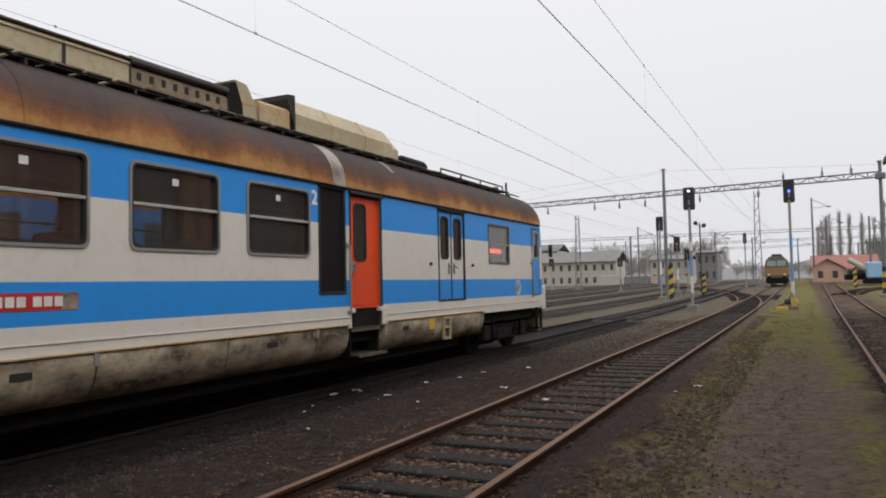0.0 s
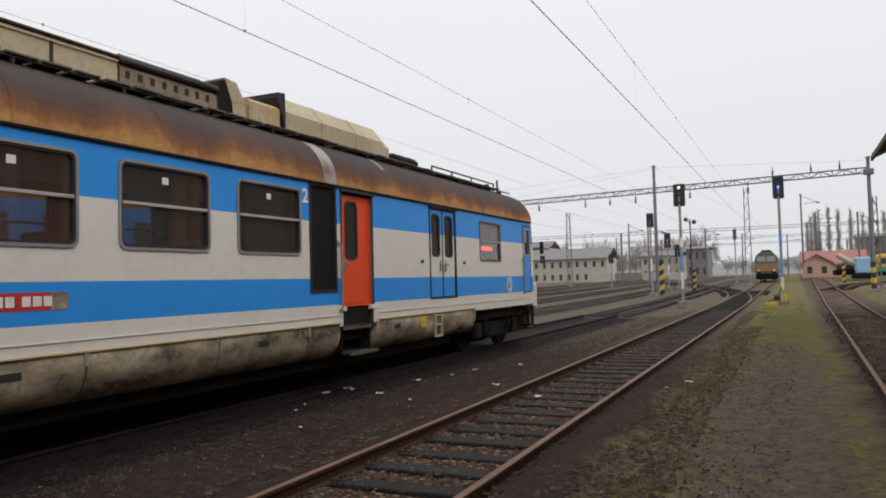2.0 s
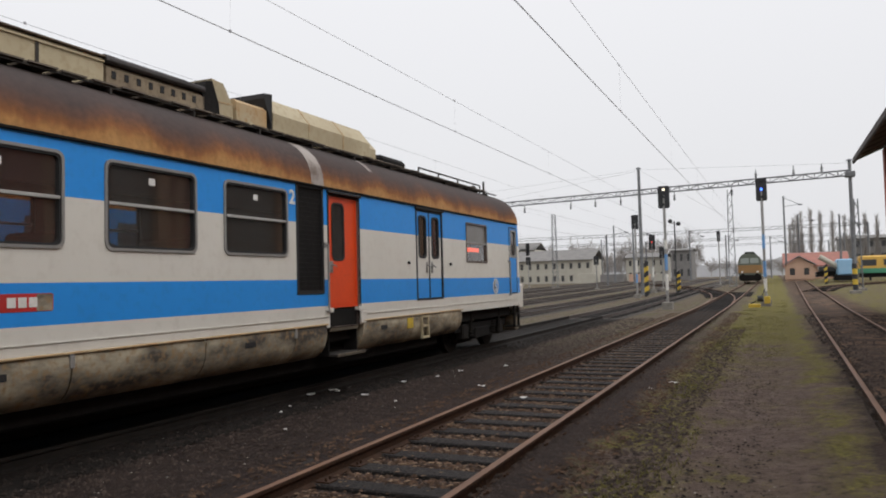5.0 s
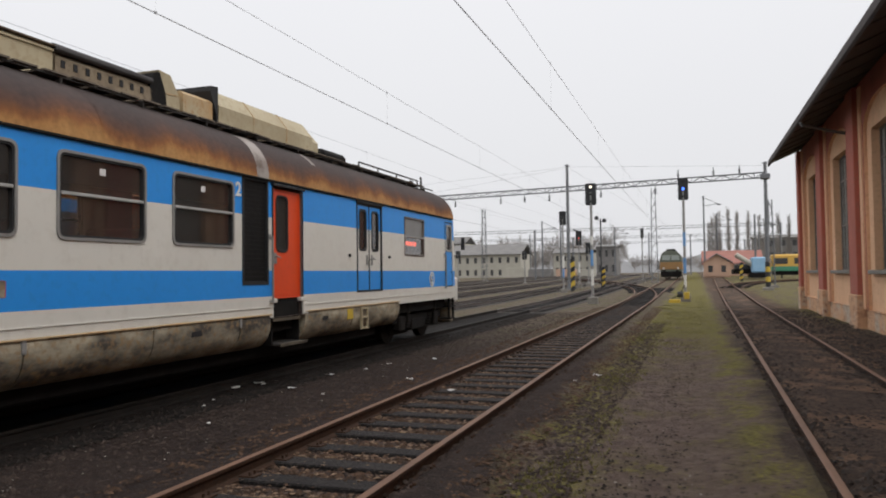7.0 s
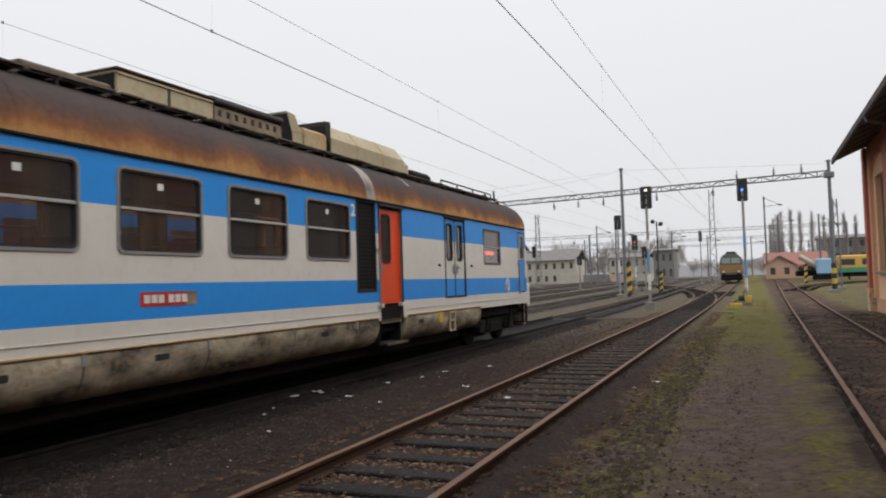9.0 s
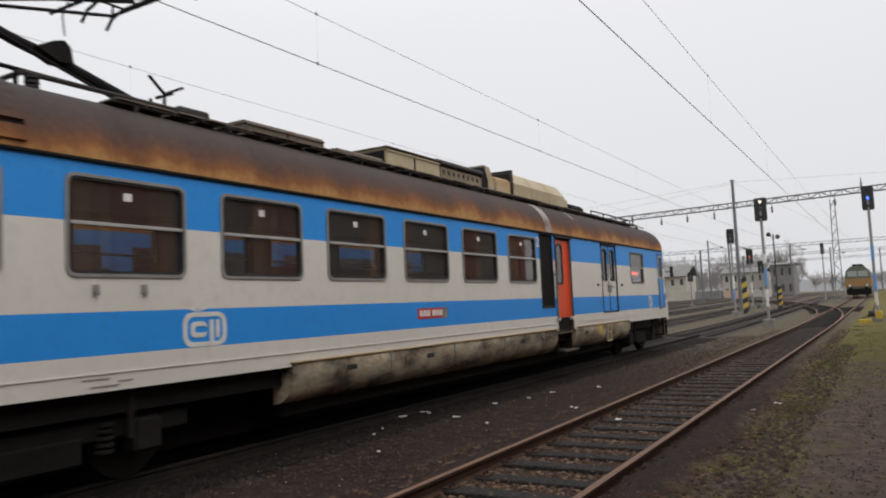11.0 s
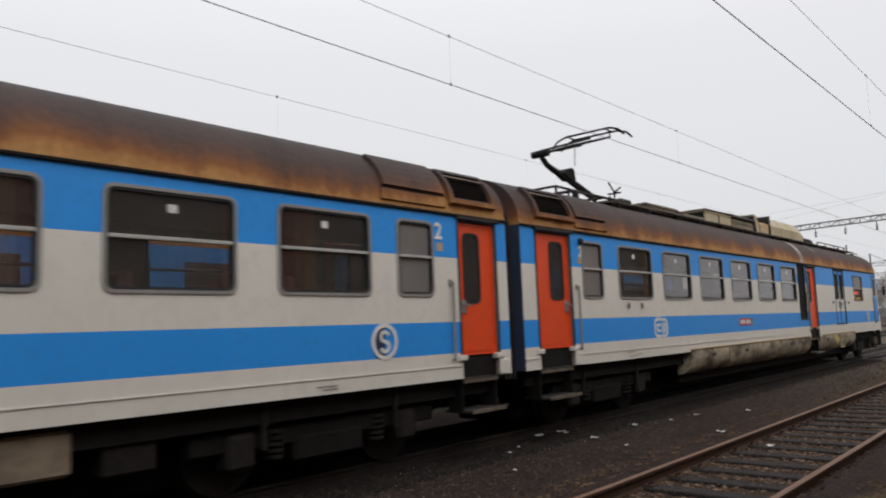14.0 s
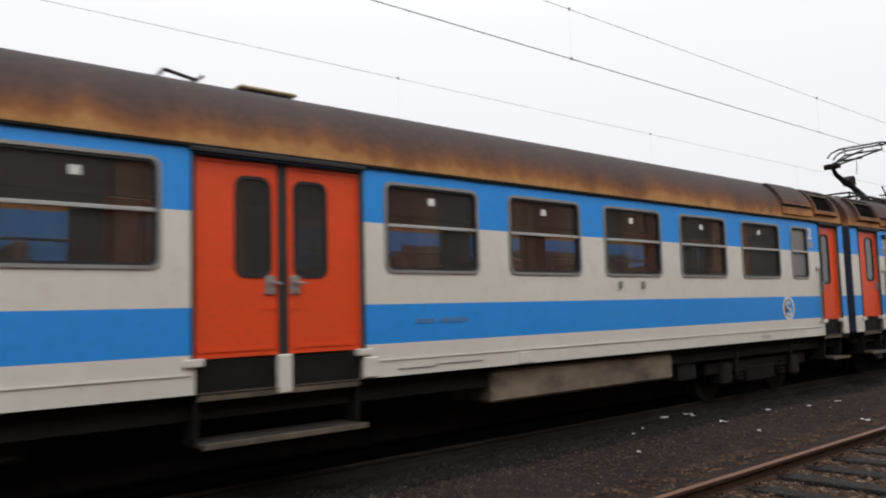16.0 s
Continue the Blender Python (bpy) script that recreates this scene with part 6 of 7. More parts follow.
def gantry():
    """The catenary gantry across the yard: truss beam, two tube masts, hangers and insulators."""
    a, b = Vector((-46.0, 74.0, 9.1)), Vector((5.5, 65.3, 9.25))
    g = thing("catenary_gantry", "long grey truss gantry carrying the overhead wires", "gantry")
    n = 64
    for dz, dx in ((0, -0.2), (0, 0.2), (0.42, -0.2), (0.42, 0.2)):
        part("chord", rods([(a + Vector((0, dx, dz)), b + Vector((0, dx, dz)))], 0.035, 5), MASTSTEEL, g)
    bm = bmesh.new()
    for k in range(n):
        p, q = a.lerp(b, k / n), a.lerp(b, (k + 1) / n)
        for dx in (-0.2, 0.2):
            o = Vector((0, dx, 0))
            rod(bm, p + o, p + o + Vector((0, 0, 0.42)), 0.022, 4)
            if k % 2:
                rod(bm, p + o, q + o + Vector((0, 0, 0.42)), 0.02, 4)
            else:
                rod(bm, p + o + Vector((0, 0, 0.42)), q + o, 0.02, 4)
    part("lacing", bm, MASTSTEEL, g)
    for x in (-40, -31.8, -27, -22.2, -17.4, -15.0, -12.6, -7.82, -3.11, -1.2, 1.6, 3.6):
        p = a.lerp(b, (x + 46) / 51.5)
        ins = bmesh.new()
        up = x > -2
        z = p.z + 0.42 if up else p.z - 0.75
        for k in range(4):
            rod(ins, (p.x, p.y, z + 0.12 * k), (p.x, p.y, z + 0.06 + 0.12 * k), 0.10, 8)
        rod(ins, (p.x, p.y, z - 0.05), (p.x, p.y, z + 0.75), 0.03, 6)
        part("insulator", ins, SIGNALBLACK, g)
    return g


gantry()
tube_mast(-10.85, 67.9, 0.1, 11.5, "grey tubular catenary mast beside the tracks")
m2 = tube_mast(5.5, 65.2, 0.2, 10.4, "grey tubular mast at the gantry's end")
part("mast_head", boxes((-0.35, 0.35, -0.3, 0.3, 8.9, 9.35), bevel=0.05), MASTSTEEL, m2)
for k in range(5):
    part("warning_band", rod(bmesh.new(), (0, 0, 0.25 + 0.4 * k), (0, 0, 0.65 + 0.4 * k), 0.19, 12), YELLOWMARK if k % 2 else SIGNALBLACK, m2)
lattice_mast(-4.7, 95.0, 0.4, 12.0, 0.8)
lattice_mast(-30.4, 110.0, 0.5, 11.7, 0.8)
lattice_mast(6.4, 72.0, 0.2, 8.0, 0.5)
for x, y, top in ((-27.3, 140.0, 11.5), (1.5, 130.0, 14.0), (4.0, 150.0, 12.5), (-20.4, 120.0, 10.0), (-14.9, 150.0, 10.5), (-9.8, 175.0, 10.5), (-1.0, 190.0, 10.5), (-36, 170, 10.5), (8.5, 120, 10)):
    m = tube_mast(x, y, rise(y) - 0.1, top, "distant grey catenary mast")
    part("arm", rods([((0, 0, top - 2.2), (2.4, 0, top - 1.9)), ((0, 0, top - 0.8), (2.2, 0, top - 1.9))], 0.04, 5), MASTSTEEL, m)
    part("lantern", boxes((2.1, 2.7, -0.12, 0.12, top - 2.1, top - 1.95), bevel=0.02), SIGNALBLACK, m)
for y, z in ((120, 8.4), (160, 8.9), (205, 9.4)):
    g = thing("catenary_gantry", "distant grey gantry across the yard", "gantry")
    bm = rods([((-60, y, z), (12, y, z)), ((-60, y, z + 0.4), (12, y, z + 0.4))], 0.035, 5)
    for k in range(60):
        rod(bm, (-60 + 1.2 * k, y, z), (-60 + 1.2 * (k + 1), y, z + 0.4), 0.022, 4)
    part("beam", bm, MASTSTEEL, g)
    for x in (-60, -24.6, 12):
        part("leg", rod(bmesh.new(), (x, y, rise(y) - 0.1), (x, y, z + 0.4), 0.15, 8), MASTSTEEL, g)


def lamp_post(x, y, z0, top):
    p = thing("yard_lamp_post", "thin dark yard lamp post with two round lamps", "lamp post", (x, y, z0))
    h = top - z0
    part("post", rod(bmesh.new(), (0, 0, -0.2), (0, 0, h), 0.06, 8), SIGNALBLACK, p)
    for s, dz in ((-1, 0.0), (1, 0.25)):
        part("arm", rods([((0, 0, h - 0.4), (s * 0.35, 0, h - dz))], 0.03, 6), SIGNALBLACK, p)
        l_ = bmesh.new()
        bmesh.ops.create_uvsphere(l_, u_segments=12, v_segments=8, radius=0.2)
        part("lamp_head", l_, SIGNALBLACK, p, at=(s * 0.35, 0, h - dz))
    return p


lamp_post(-8.2, 70.0, 0.2, 6.8)


# ---- overhead wires ----
def wire_run(x, contact, messenger, y0, y1, first, pitch, contact_r=0.0058):
    """A contact wire, the carrying wire above it, and its droppers."""
    w = thing("overhead_line", "thin contact wire hung on droppers from a carrying wire", "overhead wire", group="overhead lines")
    n = 40
    pts = []
    for k in range(n + 1):
        y = y0 + (y1 - y0) * k / n
        pts.append((x, y, messenger + rise(y) * 0.6))
    for name, dz, r in (("carrying_wire", 0, 0.0034), ("contact_wire", contact - messenger, contact_r)):
        bm = bmesh.new()
        sweep(bm, [(-r, -r), (r, -r), (r, r), (-r, r)], [(a, b, c + dz) for a, b, c in pts])
        part(name, bm, WIREMAT, w)
    y = first
    while y < y1:
        z = rise(y) * 0.6
        bm = rods([((x, y, messenger + z), (x, y, contact + z))], 0.0013, 4)
        for zz in (messenger, contact):
            box(bm, x - 0.010, x + 0.010, y - 0.022, y + 0.022, zz + z - 0.015, zz + z + 0.03)
        part("dropper", bm, WIREMAT, w)
        y += pitch
    return w


wire_run(NEAR_X, 5.61, 6.68, -30, 130, -10.3, 9.2)
wire_run(TRAIN_X, 5.875, 6.72, -40, 130, -8.95, 9.2)
wire_run(-12.6, 5.85, 6.80, -40, 130, -8.95, 9.2)
for x in (-17.4, -22.2, -27.0):
    wire_run(x, 5.9, 7.0, 30, 160, 35, 9.2)
w = thing("span_wire", "thin cross-span wires between the masts", "overhead wire")
part("wire", rods([((-10.85, 67.9, 11.4), (-46, 74, 10.0)), ((-10.85, 67.9, 11.3), (-22, 50, 7.0)), ((-10.85, 67.9, 11.4), (5.5, 65.2, 10.2)), ((-10.85, 67.9, 11.4), (-3.11, 90, 7.2))], 0.008, 4), WIREMAT, w)

# point lever with its yellow weight beside the blue-lit signal
pl_ = thing("point_lever", "yellow and black hand point lever beside the track", "point lever", (-1.15, 44.6, 0.05))
part("base", boxes((-0.3, 0.3, -0.2, 0.2, -0.1, 0.14), bevel=0.03), YELLOWMARK, pl_)
part("weight", rod(bmesh.new(), (0.15, 0, 0.42), (0.45, 0, 0.42), 0.16, 12), SIGNALBLACK, pl_)
part("lever", rods([((-0.2, 0, 0.15), (0.3, 0, 0.42)), ((0.3, 0, 0.42), (0.55, 0, 0.95))], 0.03, 6), SIGNALBLACK, pl_)
part("lantern", boxes((0.5, 0.8, -0.15, 0.15, 0.15, 0.55), bevel=0.03), YELLOWMARK, pl_)


# ---- far things ----
LOCOGREEN = material("dark_green_loco_paint", (0.082, 0.095, 0.072), (0.10, 0.11, 0.085), 0.5, scale=1.5)
LOCOYELLOW = material("ochre_yellow_loco_paint", (0.27, 0.148, 0.05), (0.23, 0.13, 0.05), 0.5, scale=1.5)
PALERENDER = material("pale_building_render", (0.42, 0.40, 0.34), (0.36, 0.34, 0.29), 0.9, scale=0.6)
SLATE = material("grey_slate_roof", (0.15, 0.145, 0.14), (0.20, 0.19, 0.18), 0.85, scale=0.8)
REDTILE = material("red_tile_roof", (0.30, 0.13, 0.10), (0.25, 0.11, 0.09), 0.85, scale=1.0)
PINKRENDER = material("salmon_render", (0.50, 0.33, 0.24), (0.44, 0.29, 0.21), 0.9, scale=0.8)
BARK = material("winter_bark", (0.27, 0.245, 0.225), (0.33, 0.305, 0.285), 0.9, scale=3)
BUSYELLOW = material("yellow_railcar_paint", (0.60, 0.36, 0.07), (0.54, 0.33, 0.07), 0.45, scale=1.5)
BUSGREEN = material("green_railcar_paint", (0.05, 0.22, 0.13), (0.06, 0.25, 0.15), 0.45, scale=1.5)
PALEBLUE = material("pale_blue_paint", (0.22, 0.40, 0.58), (0.27, 0.44, 0.6), 0.55, scale=1.5)
FARDARK = material("dark_opening", (0.03, 0.03, 0.032), (0.045, 0.045, 0.045), 0.4, scale=2)


def locomotive(x, y, z):
    """A boxy diesel locomotive seen from its cab end, green over an ochre waist band."""
    l_ = thing("locomotive", "green and ochre locomotive waiting on the siding", "locomotive", (x, y, z))
    prof = [(-1.42, 1.05), (-1.45, 2.6), (-1.30, 3.35), (-0.85, 3.85), (0, 4.02), (0.85, 3.85), (1.30, 3.35), (1.45, 2.6), (1.42, 1.05)]
    part("body", extrude(bmesh.new(), prof, [0, 0.25, 12, 16]), LOCOGREEN, l_)
    part("waist_band", boxes((-1.47, 1.47, -0.06, 15.8, 1.35, 2.38), bevel=0.02), LOCOYELLOW, l_, "ochre waist band")
    for s in (-1, 1):
        part("windscreen", boxes((min(s * 0.08, s * 1.12), max(s * 0.08, s * 1.12), -0.04, 0.0, 2.62, 3.32), bevel=0.03), PALEGLASS, l_)
        part("head_lamp", rod(bmesh.new(), (s * 0.95, -0.12, 1.5), (s * 0.95, 0.0, 1.5), 0.13, 12), WHITEMARK, l_)
        b = rod(bmesh.new(), (s * 0.88, -0.55, 1.05), (s * 0.88, 0, 1.05), 0.09, 10)
        rod(b, (s * 0.88, -0.6, 1.05), (s * 0.88, -0.55, 1.05), 0.24, 14)
        part("buffer", b, GRIMESHADE, l_)
    part("apron", boxes((-1.35, 1.35, -0.08, 0.3, 0.35, 1.1), bevel=0.04), GRIMESHADE, l_)
    part("roof_hatch", boxes((-0.6, 0.6, 1.0, 9.0, 3.9, 4.2), bevel=0.06), GRIMESHADE, l_)
    for y0 in (1.0, 11.0):
        part("bogie", boxes((-1.2, 1.2, y0, y0 + 3.6, 0.3, 1.05), bevel=0.05), GRIMESHADE, l_)
        for o in (0.6, 3.0):
            part("wheelset", rod(rod(bmesh.new(), (-0.82, y0 + o, 0.48), (-0.70, y0 + o, 0.48), 0.48, 16), (0.70, y0 + o, 0.48), (0.82, y0 + o, 0.48), 0.48, 16), DIRTYSTEEL, l_)
    return l_


PALEGLASS = material("pale_reflecting_glass", (0.30, 0.33, 0.30), (0.26, 0.29, 0.27), 0.08, scale=2)
locomotive(-3.2, 108.0, rise(108) + 0.15)


def house(x0, x1, y0, y1, z0, eaves, ridge, wall, roof, rows, cols, label, along_x=True, name="house"):
    """A building with a gable roof and real window openings on its front and side."""
    h = thing(name, label, "building", ((x0 + x1) / 2, y0, z0))
    w, d, e, r = (x1 - x0) / 2, y1 - y0, eaves - z0, ridge - z0
    part("wall", boxes((-w, w, 0.12, d, -0.5, e)), wall, h)
    if along_x:
        bm = bmesh.new()
        prof = [(-0.5, e - 0.05), (d / 2, r), (d + 0.5, e - 0.05), (d + 0.5, e - 0.2), (d / 2, r - 0.18), (-0.5, e - 0.2)]
        slab(bm, prof, -w - 0.4, w + 0.4)
    else:
        bm = bmesh.new()
        prof = [(-w - 0.4, e - 0.05), (0, r), (w + 0.4, e - 0.05), (w + 0.4, e - 0.2), (0, r - 0.18), (-w - 0.4, e - 0.2)]
        extrude(bm, prof, [-0.3, d + 0.3])
        g = extrude(bmesh.new(), [(-w, e - 0.15), (0, r - 0.2), (w, e - 0.15)], [0.12, d])
        part("gable", g, wall, h)
    part("roof", bm, roof, h)
    zs = [0.0] + [v for k in range(rows) for v in (e * (k + 0.28) / rows, e * (k + 0.74) / rows)] + [e]
    bm = bmesh.new()
    cw = 2 * w / cols
    for k in range(cols):
        a = -w + cw * k
        box(bm, a, a + cw * 0.32, 0, 0.12, 0, e)
        box(bm, a + cw * 0.68, a + cw, 0, 0.12, 0, e)
        for lo, hi in zip(zs[::2], zs[1::2]):
            box(bm, a + cw * 0.32, a + cw * 0.68, 0, 0.12, lo, hi)
    part("front_wall", bm, wall, h)
    for k in range(cols):
        for j in range(rows):
            a = -w + cw * k
            part("window", boxes((a + cw * 0.32, a + cw * 0.68, 0.08, 0.11, zs[2 * j + 1], zs[2 * j + 2])), FARDARK, h)
    return h


house(-62, -38.3, 170, 182, 0.6, 6.4, 8.9, PALERENDER, SLATE, 2, 12, "long pale two-storey station building with slate roof", name="station_building")
house(-68, -58.0, 190, 200, 0.6, 10.0, 12.0, PALERENDER, SLATE, 3, 4, "taller pale building behind the station", name="station_building")
house(-36, -26, 200, 210, 0.9, 7.2, 8.4, PALERENDER, SLATE, 2, 5, "distant pale block beside the yard", name="warehouse")
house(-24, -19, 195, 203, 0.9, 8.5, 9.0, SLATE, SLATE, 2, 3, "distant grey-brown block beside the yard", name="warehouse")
house(1.3, 5.3, 128, 133, 0.95, 3.25, 4.6, PINKRENDER, SLATE, 1, 2, "small salmon-coloured yard hut with grey roof", False, "yard_hut")
house(1.5, 11.0, 142, 152, 0.95, 3.2, 5.5, PINKRENDER, REDTILE, 1, 6, "low building with a red tile roof")
house(16, 40, 230, 240, 1.0, 11, 12, SLATE, SLATE, 3, 8, "large grey building behind the poplars", name="apartment_building")


def railcar(x0, x1, y, z, label):
    c = thing("railcar", label, "railcar", (x0, y, z))
    w = x1 - x0
    part("body", boxes((0, w, 0, 2.8, 0.9, 3.3), bevel=0.2), BUSYELLOW, c)
    part("lower_band", boxes((-0.01, w * 0.6, -0.02, 2.7, 0.9, 1.55)), BUSGREEN, c, "green lower band")
    part("underframe", boxes((0.2, w - 0.2, 0.2, 2.6, 0.3, 0.9)), GRIMESHADE, c)
    for k in range(6):
        part("window", boxes((0.4 + k * w / 6, 0.4 + k * w / 6 + w / 9, -0.02, 0.02, 1.9, 2.75), bevel=0.01), FARDARK, c)
    return c


railcar(10.5, 26.0, 118.0, rise(118) + 0.1, "yellow and green railcar parked behind the shed")
t_ = thing("tank_wagon", "pale blue covered machine parked on a siding", "wagon", (7.3, 110.0, rise(110)))
part("body", boxes((0, 2.0, 0, 4, 0.9, 3.0), bevel=0.15), PALEBLUE, t_)
part("chassis", boxes((-0.3, 2.3, -0.2, 4.2, 0.2, 0.9), bevel=0.05), GRIMESHADE, t_)
part("boom", rod(bmesh.new(), (-2.0, 1, 3.4), (0.4, 1, 1.8), 0.35, 8), PALERENDER, t_)
t_ = thing("flat_wagon", "dark flat wagon beside the hut", "wagon", (5.0, 112.0, rise(112)))
part("deck", boxes((0, 3.0, 0, 6, 0.7, 1.4), bevel=0.05), GRIMESHADE, t_)
part("load", boxes((0.3, 2.6, 0.5, 5.5, 1.4, 2.1), bevel=0.1), FARDARK, t_)
for x0, x1, h, m in ((-39, -35, 2.0, PALERENDER), (-34, -29, 1.7, SLATE), (-28, -24, 1.6, PINKRENDER), (-23, -20, 1.5, PALERENDER)):
    single("freight_container", boxes((x0, x1, 158, 161, 0.6, 1.0 + h), bevel=0.05), m, "distant container standing beside the yard", "container", group="distant containers")


def twig_mesh(name, segments):
    """Thin tapered three-sided twigs, each given as (start, end, radius), in one mesh."""
    verts, faces = [], []
    for a, b, r in segments:
        d = (b - a).normalized()
        u = d.orthogonal().normalized()
        v = d.cross(u)
        o = len(verts)
        for c, rr in ((a, r), (b, r * 0.45)):
            for k in range(3):
                t = k * math.tau / 3
                verts.append(tuple(c + u * (rr * math.cos(t)) + v * (rr * math.sin(t))))
        faces += [(o + k, o + (k + 1) % 3, o + 3 + (k + 1) % 3, o + 3 + k) for k in range(3)]
    me = bpy.data.meshes.new(name)
    me.from_pydata(verts, [], faces)
    me.materials.append(BARK)
    return me


def crown_mesh(rng, h, poplar_form):
    """A bare crown: limbs leave the trunk and fork twice into fine twigs."""
    seg = []

    def grow(base, d, length, r, depth):
        end = base + d * length
        seg.append((base, end, r))
        if depth == 0:
            return
        for k in range(4 if poplar_form else 5):
            u = rng.uniform(0.25, 1.0)
            side = Vector((rng.gauss(0, 1), rng.gauss(0, 1), rng.gauss(0, 0.6)))
            nd = (d + side * (0.22 if poplar_form else 0.52) + Vector((0, 0, 0.35 if poplar_form else 0.12))).normalized()
            grow(base + d * length * u, nd, length * rng.uniform(0.38, 0.62), r * 0.6, depth - 1)

    if poplar_form:
        for k in range(170):
            zb = h * rng.uniform(0.06, 0.86)
            a = rng.random() * math.tau
            out_ = rng.uniform(0.12, 0.42)
            grow(Vector((0, 0, zb)), Vector((math.cos(a) * out_, math.sin(a) * out_, 1)).normalized(), h * rng.uniform(0.09, 0.18) * (1.15 - 0.75 * zb / h), 0.03, 2)
    else:
        for k in range(24):
            zb = h * rng.uniform(0.14, 0.55)
            a = rng.random() * math.tau
            out_ = rng.uniform(0.25, 1.05)
            grow(Vector((0, 0, zb)), Vector((math.cos(a) * out_, math.sin(a) * out_, 0.8)).normalized(), h * rng.uniform(0.20, 0.34), 0.07, 3)
    return twig_mesh("crown", seg)


def bare_trees(name, label, group, spots, form, variants, base_h):
    """Each tree is a trunk and a bare crown; the crowns share a few meshes, turned and scaled."""
    rng = random.Random(len(name) + variants)
    crowns = [crown_mesh(rng, base_h, form) for k in range(variants)]
    trunk = mesh_of("trunk", rod(bmesh.new(), (0, 0, -0.5), (0, 0, base_h * (0.9 if form else 0.55)), 0.13 if form else 0.26, 7, 0.03), BARK)
    for k, (x, y, h) in enumerate(spots):
        t = thing(name, label, "tree", (x, y, 0.9), group)
        for n_, me in (("trunk", trunk), ("crown", crowns[k % variants])):
            ob = new(n_, me)
            ob.parent = t
            f = h / base_h
            ob.matrix_basis = Matrix.Rotation(k * 1.9, 4, "Z") @ Matrix.Diagonal((f * 0.5 + 0.5, f * 0.5 + 0.5, f, 1))


POPLARS = [(3.7, 15.0), (4.6, 17.0), (5.6, 18.0), (6.6, 19.0), (8.8, 19.0), (11.1, 18.5), (14.1, 18.5), (16.6, 17.0), (18.2, 15.5), (21.6, 17.5), (24.5, 17.0), (28.5, 18.0), (31.0, 17.0)]
bare_trees("poplar_tree", "tall bare winter poplar", "row of poplars", [(x, 218 + (k * 37 % 7), h) for k, (x, h) in enumerate(POPLARS)], True, 4, 17.0)
rng_ = random.Random(90)
WOOD = [(-64 + 2.1 * k + rng_.uniform(-1.2, 1.2), 222 + rng_.uniform(0, 34), rng_.uniform(10.0, 15.5)) for k in range(20)]
WOOD += [(-22 + 3.4 * k + rng_.uniform(-1, 1), 300 + rng_.uniform(0, 60), rng_.uniform(7.0, 11.0)) for k in range(16)]
WOOD += [(34 + 4 * k, 260 + rng_.uniform(0, 30), rng_.uniform(10, 14)) for k in range(6)]
bare_trees("bare_tree", "bare grey-brown winter tree", "distant trees", WOOD, False, 5, 13.0)

# a low wooded rise closes the distance all round
bm = bmesh.new()
n = 1440
tops = []
for k in range(n + 1):
    a = math.tau * k / n
    r_ = 900
    tops.append((bm.verts.new((r_ * math.cos(a), r_ * math.sin(a), -2)), bm.verts.new((r_ * math.cos(a), r_ * math.sin(a), 19 + 8 * noise.noise((math.cos(a) * 6, math.sin(a) * 6, 3)) + 4 * noise.noise((math.cos(a) * 40, math.sin(a) * 40, 3)) + 2.5 * noise.noise((math.cos(a) * 190, math.sin(a) * 190, 7))))))
for (a, b), (c, d) in zip(tops, tops[1:]):
    bm.faces.new((a, c, d, b))
# Distance mist is put into the wood's pale base colour
FARWOOD = material("far_wood_painted_haze", (0.46, 0.465, 0.485), (0.52, 0.525, 0.54), 1.0, scale=0.05)
single("backdrop", bm, FARWOOD, "far wooded rise closing the horizon, haze painted into its colour", "backdrop", kind="structure")


# ---- small things on the ground ----
def scrap(x, y, w, d, turn, mat, name, label, category):
    bm = bmesh.new()
    vs = []
    for i in range(4):
        for j in range(4):
            vs.append(bm.verts.new(((i / 3 - 0.5) * w, (j / 3 - 0.5) * d, 0.012 + 0.025 * random.random())))
    for i in range(3):
        for j in range(3):
            bm.faces.new((vs[i * 4 + j], vs[i * 4 + 4 + j], vs[i * 4 + 5 + j], vs[i * 4 + 1 + j]))
    ob = single(name, bm, mat, label, category, at=Matrix.Translation((x, y, 0.0)) @ Matrix.Rotation(turn, 4, "Z"), group="litter")
    so = ob.modifiers.new("thickness", "SOLIDIFY")
    so.thickness = 0.004
    return ob


LITTER = [(-1.62, 12.98, 0.16), (-2.05, 10.15, 0.20), (-3.55, 10.85, 0.14), (-4.63, 11.9, 0.16), (-6.98, 10.3, 0.18), (-6.06, 10.47, 0.14), (-6.9, 10.85, 0.20), (-6.75, 10.75, 0.10), (-5.3, 10.05, 0.07), (-6.6, 9.2, 0.07),
          (-6.2, 12.1, 0.13), (-5.9, 12.9, 0.10), (2.5, 20.5, 0.35), (-6.4, 8.7, 0.06), (-5.6, 7.7, 0.05), (-5.8, 13.8, 0.12), (-5.2, 14.8, 0.12), (-4.5, 8.2, 0.05), (-2.2, 11.4, 0.10), (-1.9, 12.2, 0.09)]
for k, (x, y, w_) in enumerate(LITTER):
    scrap(x, y, w_ * 0.75, w_ * 0.75 * random.uniform(0.6, 1.1), random.uniform(0, 3), PAPER, "paper_scrap", "crumpled white scrap of paper on the cinders", "litter")
scrap(3.2, 32.5, 1.6, 1.2, 0.1, CONCRETE, "concrete_slab", "pale concrete slab lying beside the track", "slab")


